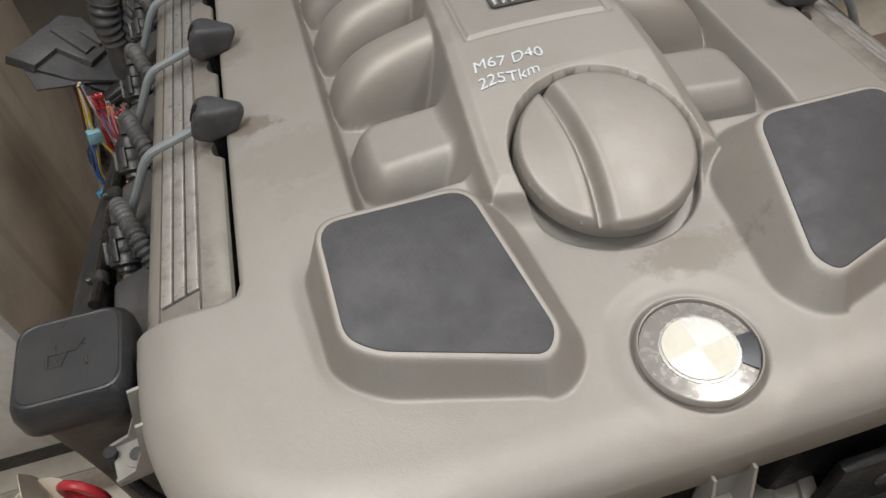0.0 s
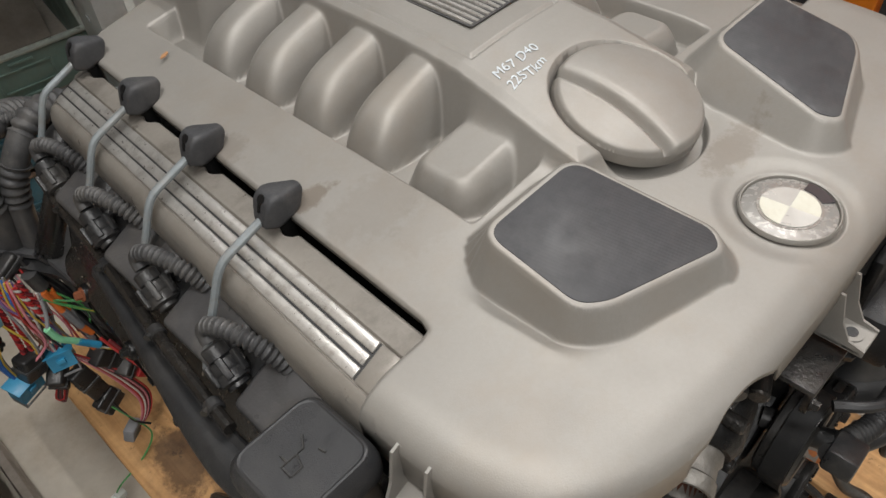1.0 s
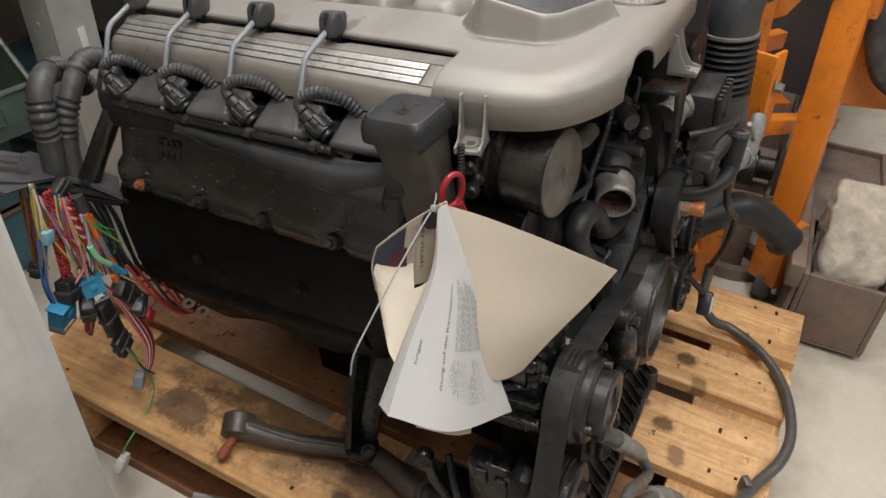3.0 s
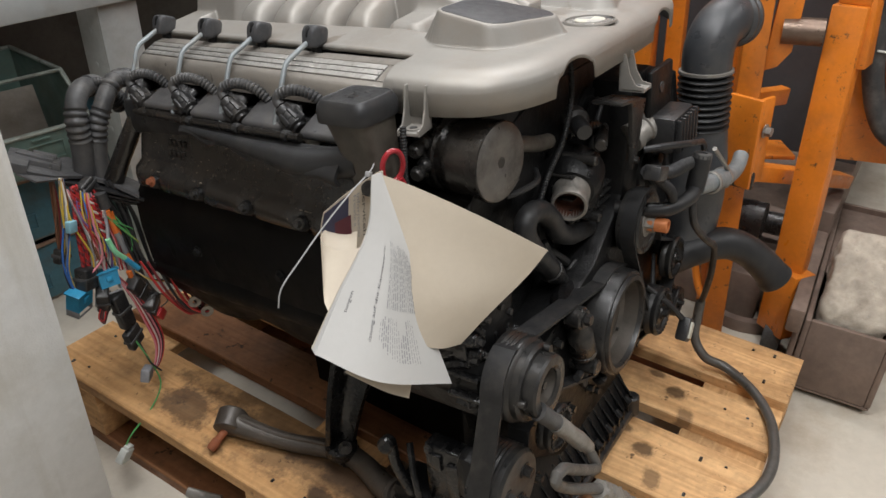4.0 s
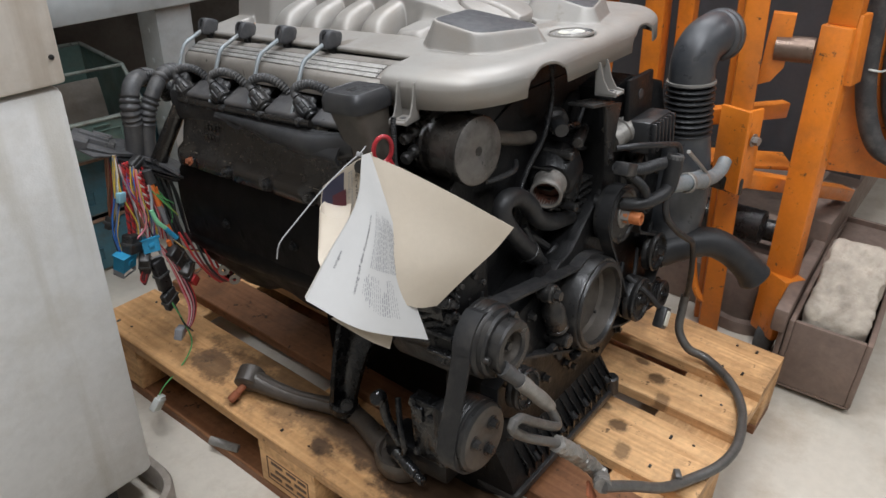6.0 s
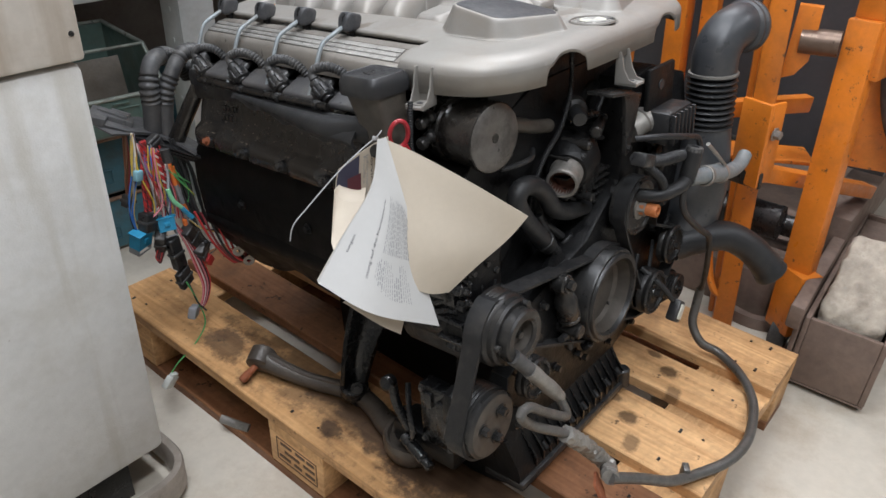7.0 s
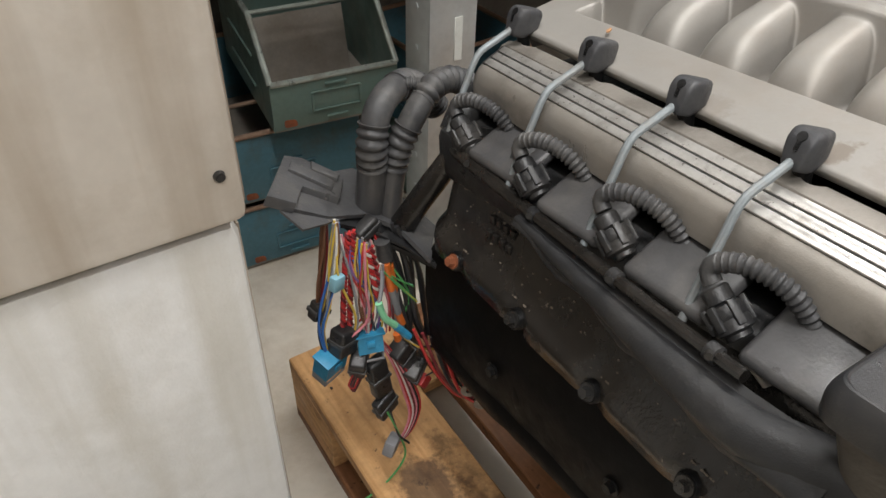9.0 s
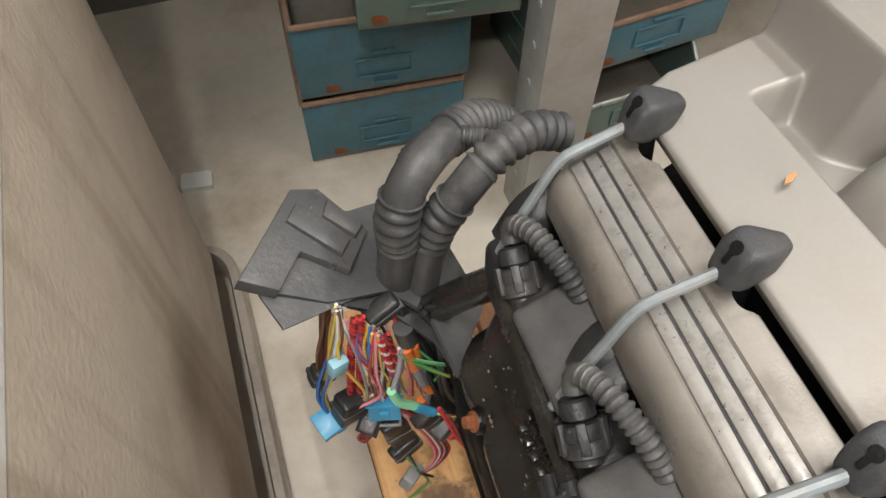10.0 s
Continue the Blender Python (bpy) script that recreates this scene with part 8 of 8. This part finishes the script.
for k in range(9):
    c = ("red", "maroon", "black", "red", "maroon", "black", "red", "black", "maroon")[k]
    x, y, z = -0.325 + 0.006 * k, 0.555 - 0.01 * (k % 4), 0.385
    hpart("wire", fn(tube, [EW(x - 0.02, y + 0.02, z + 0.04), EW(x, y, z - 0.03 - 0.006 * k), EW(x + 0.03, y - 0.02, z - 0.075 + 0.003 * k), EW(x + 0.05, y - 0.02, z - 0.02)], 0.0022, 6), WIRECOL[c])
for p in ((-0.300, 0.518, 0.345), (-0.286, 0.508, 0.322)):
    hpart("ring_terminal", fn(lathe, [(0.004, 0), (0.010, 0), (0.0105, 0.003), (0.004, 0.003), (0.004, 0)], EW(*p), EW(p[0] - 0.5, p[1] - 0.8, p[2]), 18), ALU, "bright ring terminal")
# green pigtail with a white plug
hpart("green_wire", fn(tube, [EW(-0.382, 0.585, 0.292), EW(-0.368, 0.577, 0.240), EW(-0.358, 0.575, 0.180), EW(-0.388, 0.572, 0.145), EW(-0.43, 0.578, 0.115), EW(-0.445, 0.582, 0.095)], 0.0015, 6), WIRECOL["green"])
hpart("black_wire", fn(tube, [EW(-0.378, 0.588, 0.300), EW(-0.372, 0.58, 0.26), EW(-0.366, 0.576, 0.23), EW(-0.352, 0.574, 0.205)], 0.0017, 6), WIRECOL["black"])
wp = bmesh.new()
m = E0.inverted() @ pose(-0.449, 0.582, 0.080, 20, 28, 20)
box(wp, (-0.012, -0.007, -0.016), (0.012, 0.007, 0.012), 0.0025, m)
box(wp, (-0.008, -0.005, 0.012), (0.008, 0.005, 0.018), 0.001, m)
hpart("white_plug", wp, WHITE, "milky white plastic plug")
hpart("clear_plug", fn(box, (-0.014, -0.008, -0.012), (0.014, 0.008, 0.012), 0.003, E0.inverted() @ pose(-0.376, 0.580, 0.212, 10, 15, 40)), WIRECOL["grey"], "greyish translucent plug")

# ---- hanging booklet ----
booklet = thing("booklet", pose(0, 0, 0), "cream service booklet hung from a white cable tie", "booklet")


def even(pts, n):
    """A smooth line through points, with n places on it by parameter."""
    p = [Vector(q) for q in pts]
    p = [2 * p[0] - p[1]] + p + [2 * p[-1] - p[-2]]
    out = []
    for i in range(n):
        x = i / (n - 1) * (len(p) - 3)
        k = min(int(x), len(p) - 4)
        t = x - k
        a, b, c, d = p[k:k + 4]
        out.append(0.5 * (2 * b + (c - a) * t + (2 * a - 5 * b + 4 * c - d) * t * t + (3 * b - a - 3 * c + d) * t ** 3))
    return out


def sheet(name, rows, mat, thick=0.0008, label="", sub=5):
    """A curled sheet from rows of points, smoothed between them."""
    bm = bmesh.new()
    fine = [even(r, 24) for r in rows]
    cols = [even([r[i] for r in fine], 24) for i in range(24)]
    k = 24
    grid_ = [[bm.verts.new(q) for q in c] for c in cols]
    for a, b in zip(grid_, grid_[1:]):
        for i in range(k - 1):
            bm.faces.new((a[i], a[i + 1], b[i + 1], b[i]))
    bmesh.ops.recalc_face_normals(bm, faces=bm.faces)
    bmesh.ops.solidify(bm, geom=list(bm.faces), thickness=thick)
    return part(name, bm, mat, booklet, label, angle=60)


# back cover, spread to the right in a curve
sheet("back_cover", [[(-0.390, 0.052, 0.742), (-0.362, 0.016, 0.722), (-0.322, -0.040, 0.687), (-0.277, -0.096, 0.645)],
                     [(-0.402, 0.036, 0.680), (-0.370, -0.002, 0.662), (-0.333, -0.042, 0.636), (-0.294, -0.080, 0.612)],
                     [(-0.412, 0.020, 0.620), (-0.390, -0.012, 0.606), (-0.360, -0.036, 0.592), (-0.326, -0.056, 0.574)],
                     [(-0.418, 0.004, 0.572), (-0.400, -0.014, 0.556), (-0.380, -0.026, 0.544), (-0.356, -0.036, 0.539)]], PAPER, 0.0012, "cream card cover")
# front pages
PAGE_ROWS = [[(-0.404, 0.046, 0.746), (-0.398, 0.044, 0.746), (-0.391, 0.044, 0.745)],
             [(-0.426, 0.036, 0.692), (-0.409, 0.021, 0.673), (-0.387, 0.010, 0.651)],
             [(-0.478, 0.033, 0.643), (-0.444, 0.003, 0.607), (-0.382, -0.012, 0.568)],
             [(-0.524, 0.027, 0.603), (-0.475, -0.014, 0.553), (-0.374, -0.037, 0.490)]]
for k in range(5):
    o = Vector((0.003 * k, 0.004 * k, -0.002 * k + 0.004))
    sheet("page", [[Vector(p) + o * (i / 3) for p in row] for i, row in enumerate(PAGE_ROWS)], PAGE if k < 4 else PAPER, 0.0006)
# front cover curled round into a cone
RIM = [(-0.386, 0.052, 0.740), (-0.387, 0.043, 0.716), (-0.393, 0.040, 0.694), (-0.404, 0.044, 0.677), (-0.423, 0.053, 0.668), (-0.437, 0.072, 0.666), (-0.432, 0.094, 0.668), (-0.412, 0.104, 0.671), (-0.394, 0.096, 0.675), (-0.388, 0.080, 0.678)]
FOOT = [(-0.402, 0.022, 0.672), (-0.412, 0.018, 0.655), (-0.426, 0.013, 0.638), (-0.444, 0.013, 0.622), (-0.464, 0.022, 0.612), (-0.482, 0.038, 0.620), (-0.476, 0.054, 0.632), (-0.458, 0.064, 0.638), (-0.440, 0.060, 0.638), (-0.430, 0.052, 0.636)]
sheet("front_cover", [[Vector(a).lerp(Vector(b), t) for a, b in zip(RIM, FOOT)] for t in (0.0, 0.33, 0.66, 1.0)], PAPER, 0.001, "cream cover curled into a cone")
INNER = [[(-0.387, 0.046, 0.742), (-0.388, 0.050, 0.742), (-0.403, 0.078, 0.718), (-0.418, 0.102, 0.692)], [(-0.390, 0.040, 0.705), (-0.383, 0.050, 0.706), (-0.401, 0.082, 0.684), (-0.418, 0.108, 0.666)], [(-0.404, 0.040, 0.664), (-0.388, 0.052, 0.652), (-0.402, 0.080, 0.640), (-0.418, 0.104, 0.636)]]
sheet("inner_cover", INNER, PAPER, 0.0008)
tailr = [[(-0.440, 0.012, 0.62), (-0.415, 0.004, 0.60), (-0.392, -0.002, 0.58)], [(-0.480, 0.010, 0.580), (-0.446, -0.002, 0.545), (-0.410, -0.008, 0.520)], [(-0.500, 0.012, 0.575), (-0.458, -0.006, 0.528), (-0.422, -0.011, 0.494)]]
sheet("tail_page", tailr, PAPER, 0.0008)


def on_inner(u, v, lift=0.0012):
    """A place on the printed inside of the cover: u along, v down."""
    cols_ = [even(r, 121)[max(0, min(120, round((1 + 2 * u) / 3 * 120)))] for r in INNER]
    return even(cols_, 41)[max(0, min(40, round(v * 40)))] + Vector((-0.75, -0.60, 0.25)).normalized() * lift


for u0, u1, v0, v1, mat, up_ in ((0.50, 0.98, 0.04, 0.96, NAVY, 0.0010), (0.46, 0.74, 0.46, 0.97, MAROON, 0.0015)):
    pb_ = bmesh.new()
    g_ = [[pb_.verts.new(on_inner(u0 + (u1 - u0) * a / 8, v0 + (v1 - v0) * b / 8, up_)) for b in range(9)] for a in range(9)]
    for a in range(8):
        for b in range(8):
            pb_.faces.new((g_[a][b], g_[a + 1][b], g_[a + 1][b + 1], g_[a][b + 1]))
    part("dark_print", pb_, mat, booklet, "dark printed panel", smooth=False)


def cover_words(body, u, v0, v1, size, mat):
    """One printed line on the inside of the cover, running down from v0 to v1."""
    cu_ = bpy.data.curves.new("cover_words", "FONT")
    cu_.body, cu_.size, cu_.extrude = body, 1.0, 0.0
    tmp_ = new("words_tmp", cu_)
    me_ = bpy.data.meshes.new_from_object(tmp_.evaluated_get(bpy.context.evaluated_depsgraph_get()))
    bpy.data.objects.remove(tmp_)
    wmax = max(v.co.x for v in me_.vertices)
    a0, a1 = on_inner(u, v0), on_inner(u, v1)
    b0 = on_inner(u - 0.25, v0)
    across = (b0 - a0).normalized()
    for v in me_.vertices:
        v.co = a0.lerp(a1, v.co.x / wmax) + across * (v.co.y * size)
    me_.materials.append(mat)
    ob_ = new("printed_words", me_)
    ob_.parent = booklet


cover_words("Serviceh", 0.30, 0.12, 0.80, 0.0068, INKDARK)
cover_words("Informatio", 0.37, 0.12, 0.80, 0.0056, INK)
cover_words("Freude a", 0.43, 0.12, 0.66, 0.0056, INK)


def on_page(u, v, lift=0.0012):
    """A place on the printed page: u across, v down."""
    rows_ = [[Vector(p) for p in r] for r in PAGE_ROWS]
    cols_ = [even(r, 201)[max(0, min(200, round(u * 200)))] for r in rows_]
    s_ = even(cols_, 101)
    x = max(0.0, min(0.999, v)) * 100
    i = int(x)
    p = s_[i].lerp(s_[i + 1], x - i)
    return p + Vector((-0.35, -0.85, 0.25)).normalized() * lift


ptr = random.Random(8)
for u0, u1, v0, v1 in ((0.50, 0.93, 0.30, 0.60), (0.45, 0.82, 0.635, 0.94)):
    text_bm = bmesh.new()
    rows_n = 18
    for k in range(rows_n):
        ua = u0 + (u1 - u0) * k / rows_n
        ub = ua + (u1 - u0) / rows_n * 0.34
        v, stop = v1, v0 + (v1 - v0) * (0.35 * ptr.random() ** 3)
        while v > stop:
            w = ptr.uniform(0.012, 0.040)
            q = [text_bm.verts.new(on_page(u, t)) for u, t in ((ua, v), (ua, max(stop, v - w)), (ub, max(stop, v - w)), (ub, v))]
            text_bm.faces.new(q)
            v -= w + 0.008
    lines_ob = part("small_print", text_bm, INK, booklet, "rows of small grey print", smooth=False)
    lines_ob["kind"] = "stuff"


def page_words(body, u, v0, v1, size):
    cu = bpy.data.curves.new("heading", "FONT")
    cu.body, cu.size, cu.extrude = body, 1.0, 0.0
    tmp_ = new("heading_tmp", cu)
    dg_ = bpy.context.evaluated_depsgraph_get()
    me_ = bpy.data.meshes.new_from_object(tmp_.evaluated_get(dg_))
    bpy.data.objects.remove(tmp_)
    wmax = max(v.co.x for v in me_.vertices)
    for v in me_.vertices:
        v.co = on_page(u - v.co.y * size + 0.0, v1 + (v0 - v1) * v.co.x / wmax, 0.0014)
    me_.materials.append(INKDARK)
    ob_ = new("printed_heading", me_)
    ob_.parent = booklet


page_words("Gewährleistung auf die Karosserie", 0.38, 0.34, 0.96, 0.044)
page_words("Sonderausstattungen", 0.10, 0.60, 0.95, 0.044)
part("eyelet", fn(lathe, [(0, 0), (0.006, 0.001), (0.0085, 0), (0.0085, 0.002), (0, 0.002)], (-0.394, 0.058, 0.724), (-0.8, -0.4, 0.9), 18), DARKSTEEL, booklet, "oval metal eyelet")
part("cable_tie", fn(tube, [(-0.385, 0.058, 0.748), (-0.400, 0.052, 0.746), (-0.430, 0.050, 0.738), (-0.470, 0.050, 0.720), (-0.510, 0.051, 0.696), (-0.535, 0.051, 0.680), (-0.541, 0.051, 0.662)], 0.0008, 8, flat=0.7), TIEGREY, booklet, "flat pale grey cable tie")
part("tie_head", fn(box, (-0.0036, -0.0026, -0.0026), (0.0036, 0.0026, 0.0026), 0.0008, pose(-0.404, 0.050, 0.746, 0, 25, 10)), TIEGREY, booklet)
part("red_ring", fn(tube, [Vector((-0.356, 0.056, 0.735)) + Vector((0.0115 * math.cos(a), -0.005 * math.cos(a), 0.0175 * math.sin(a))) for a in np.linspace(0, 2 * math.pi, 20)], 0.0030, 10), RED, booklet, "red plastic dipstick ring")
part("red_grip", fn(tube, [(-0.350, 0.052, 0.720), (-0.345, 0.049, 0.708), (-0.340, 0.046, 0.694)], 0.0045, 10), RED, booklet, "red plastic dipstick grip")

# ---- pipe lying on the boards ----
acl = thing("refrigerant_pipe", pose(0, 0, 0), "bent grey metal refrigerant pipe lying on the pallet", "pipe")
part("pipe", fn(tube, [(0.300, -0.163, 0.275), (0.292, -0.165, 0.245), (0.278, -0.172, 0.205), (0.272, -0.200, 0.175), (0.283, -0.235, 0.162), (0.258, -0.285, 0.158), (0.215, -0.325, 0.158), (0.16, -0.352, 0.158), (0.085, -0.368, 0.158), (0.02, -0.362, 0.158), (-0.045, -0.335, 0.160), (-0.110, -0.312, 0.180), (-0.180, -0.286, 0.225), (-0.237, -0.26, 0.255)], 0.0088, 14), PIPE, acl, "grey metal pipe")
NECKS = [(-0.259, -0.185, 0.346), (-0.315, -0.18, 0.389), (-0.354, -0.175, 0.422), (-0.371, -0.175, 0.418), (-0.344, -0.18, 0.385), (-0.284, -0.2, 0.34), (-0.245, -0.215, 0.296), (-0.203, -0.235, 0.24), (-0.237, -0.26, 0.255)]
wrap = bmesh.new()
tube(wrap, NECKS[5:9], 0.0125, 18, step=0.002)
for v in wrap.verts:
    v.co += Vector((noise.noise(v.co * 160), noise.noise(v.co * 160 + Vector((4, 1, 2))), noise.noise(v.co * 160 + Vector((7, 3, 9))))) * 0.0032
part("foil_wrap", wrap, ALU, acl, "crumpled silver foil wrap")
part("pipe_bend", fn(tube, [(-0.262, -0.168, 0.378)] + NECKS[:6], 0.0070, 12), PIPE, acl)
part("pipe_sleeve", fn(tube, [(-0.258, -0.170, 0.372), (-0.288, -0.154, 0.412), (-0.306, -0.142, 0.436)], 0.0115, 18, radii=[0.0090, 0.0108, 0.0114, 0.0104, 0.0114, 0.0116]), ALU, acl, "grey crimped metal pipe end")
part("black_tip", fn(cyl, (-0.304, -0.143, 0.434), (-0.328, -0.127, 0.464), 0.0102, 0.0114, n=18), RUBBER, acl, "black rubber end cap")
part("pipe_clip", fn(box, (-0.010, -0.006, -0.012), (0.010, 0.006, 0.018), 0.003, pose(-0.065, -0.318, 0.163, 0, 0, 35)), PIPE, acl)
part("hanging_tab", fn(prism, rounded([(-0.022, -0.022), (0.02, -0.018), (0.025, 0.015), (-0.015, 0.02)], 0.006), 0, 0.004, Matrix.Translation(NECKS[8]) @ pose(-0.012, 0.010, -0.022, 60, 8, 30)), RUST, acl, "rusty metal tab")

# ---- exhaust piece and arm on the boards ----
arm = thing("steel_arm", pose(0, 0, 0), "greasy brown cast steel arm lying on the boards", "steel arm")
part("arm_body", fn(tube, [(-0.352, 0.405, 0.178), (-0.342, 0.365, 0.170), (-0.321, 0.302, 0.162), (-0.300, 0.250, 0.162), (-0.290, 0.205, 0.165), (-0.297, 0.160, 0.165), (-0.310, 0.121, 0.166), (-0.318, 0.080, 0.170)], 0.014, 18, radii=[0.021, 0.0165, 0.0145, 0.0150, 0.0165, 0.0175, 0.0190, 0.0220]), ARMCAST, arm, "greasy brown cast arm")
part("arm_rib", fn(tube, [(-0.350, 0.385, 0.190), (-0.330, 0.320, 0.177), (-0.308, 0.262, 0.176), (-0.296, 0.215, 0.180)], 0.0045, 10), ARMCAST, arm)
part("bush", fn(lathe, [(0, 0), (0.020, 0), (0.0250, 0.003), (0.0250, 0.034), (0.020, 0.038), (0, 0.038)], (-0.368, 0.398, 0.170), (-0.335, 0.414, 0.184), 26), ARMCAST, arm, "round rubber-faced bush")
part("stud", fn(lathe, [(0, 0), (0.006, 0), (0.008, 0.004), (0.008, 0.018), (0.0065, 0.020), (0.0065, 0.045), (0, 0.045)], (-0.404, 0.402, 0.157), (-0.362, 0.402, 0.174), 16), RUST, arm, "rusty threaded stud")
part("clamp", fn(lathe, [(0.0165, -0.010), (0.0205, -0.008), (0.0205, 0.008), (0.0165, 0.010)], (-0.290, 0.208, 0.165), (-0.292, 0.18, 0.165), 20), DARKSTEEL, arm)
part("clamp_bolt", hexbolt(bmesh.new(), (-0.303, 0.204, 0.178), (-0.7, -0.4, 0.6), 0.0075, 0.009), PIPE, arm)
part("bowl", fn(lathe, [(0, 0.0), (0.026, 0.001), (0.040, 0.010), (0.047, 0.026), (0.049, 0.042), (0.046, 0.050), (0.041, 0.049), (0.037, 0.040), (0, 0.036)], (-0.318, 0.055, 0.1445), (-0.318, 0.055, 1), 32), ARMCAST, arm, "rounded brown cast bowl")

clipm = thing("metal_clip", pose(0, 0, 0), "short bright rounded steel clip lying on the pallet's bottom board", "metal clip")
part("bar", fn(tube, [(-0.418, 0.470, 0.0275), (-0.412, 0.452, 0.0275), (-0.404, 0.425, 0.0275), (-0.398, 0.408, 0.0275)], 0.0085, 12, flat=0.55), ALU, clipm)

# ---- pallet ----
pallet = thing("pallet", pose(0.003, 0.247, 0.0), "worn light-brown wooden pallet with oil stains under the engine", "pallet")
PW, PL = 0.832, 1.206
BOARD_W = [0.150, 0.104, 0.150, 0.104, 0.150]
gap = (PW - sum(BOARD_W)) / 4
prnd = random.Random(11)


def plank(w, l, h, seed):
    """A sawn board along y with slightly wavy, worn edges."""
    bm = bmesh.new()
    r = random.Random(seed)
    n = 9
    rows = []
    for i in range(n):
        y = -l / 2 + l * i / (n - 1)
        dx = [r.uniform(-0.0012, 0.0012) for _ in range(2)]
        dz = r.uniform(-0.0008, 0.0008)
        c = 0.0022
        hw = w / 2
        ring = [(-hw + dx[0], 0), (hw + dx[1], 0), (hw + dx[1], h - c + dz), (hw - c + dx[1], h + dz), (-hw + c + dx[0], h + dz), (-hw + dx[0], h - c + dz)]
        rows.append([bm.verts.new((x, y, z)) for x, z in ring])
    for a, b in zip(rows, rows[1:]):
        for k in range(6):
            bm.faces.new((a[k], a[(k + 1) % 6], b[(k + 1) % 6], b[k]))
    bm.faces.new(rows[0][::-1])
    bm.faces.new(rows[-1])
    bmesh.ops.recalc_face_normals(bm, faces=bm.faces)
    return bm


bx0 = -PW / 2
BOARD_X = []
for i, w in enumerate(BOARD_W):
    BOARD_X.append(bx0 + w / 2)
    b = part("deck_board", plank(w, PL, 0.022, i), (WOODEDGE, OLDWOOD, WOODMID, WOODMID, WOOD)[i], pallet, ("edge board with oil stains and painted engine shade", "dark oil-soaked board", "oil-spotted board", "oil-spotted board", "")[i], angle=25)
    b.location = (bx0 + w / 2, 0, 0.122)
    for yy in (-PL / 2 + 0.05, -PL / 2 + 0.09, -0.03, 0.035, PL / 2 - 0.09, PL / 2 - 0.05):
        for xx in ((-0.3, 0.3) if w > 0.12 else (0.12,)):
            nail = part("nail", fn(cyl, (xx * w + prnd.uniform(-0.01, 0.01), yy, 0.0216), (xx * w, yy, 0.0224), 0.0027, n=10), DARKSTEEL, b)
    bx0 += w + gap
for y in (-PL / 2 + 0.0725, 0.0, PL / 2 - 0.0725):
    c = part("cross_board", plank(0.145, PW, 0.022, int(y * 100)), WOOD, pallet, angle=25)
    c.matrix_basis = pose(0, y, 0.100, 0, 0, 90)
    for x in (-PW / 2 + 0.05, 0.0, PW / 2 - 0.05):
        blk = part("block", fn(box, (-0.05 if x else -0.0725, -0.0725, 0.0), (0.05 if x else 0.0725, 0.0725, 0.078), 0.003), WOOD, pallet, angle=25)
        blk.location = (x, y, 0.022)
for x in (-PW / 2 + 0.05, 0.0, PW / 2 - 0.05):
    g = part("base_board", plank(0.10 if x else 0.145, PL, 0.022, int(x * 70) + 3), OLDWOOD, pallet, angle=25)
    g.location = (x, 0, 0.0)
# stencilled marks on the middle block, drawn as plain bars
sb = bmesh.new()
for z, spans in ((0.062, ((-0.05, -0.03), (-0.025, 0.0), (0.01, 0.04))), (0.046, ((-0.05, -0.02), (-0.01, 0.03))), (0.030, ((-0.05, -0.025), (-0.015, 0.005), (0.015, 0.045)))):
    for a, c in spans:
        box(sb, (-PW / 2 - 0.0016, a, z + 0.022 - 0.003), (-PW / 2 - 0.0006, c, z + 0.022 + 0.003))
for a, c, z0, z1 in ((-0.056, -0.0545, 0.04, 0.094), (0.05, 0.0515, 0.04, 0.094), (-0.056, 0.0515, 0.0395, 0.041), (-0.056, 0.0515, 0.0925, 0.094)):
    box(sb, (-PW / 2 - 0.0016, a, z0), (-PW / 2 - 0.0006, c, z1))
part("stencil_mark", sb, STAIN, pallet, "dark stencilled marks", smooth=False)
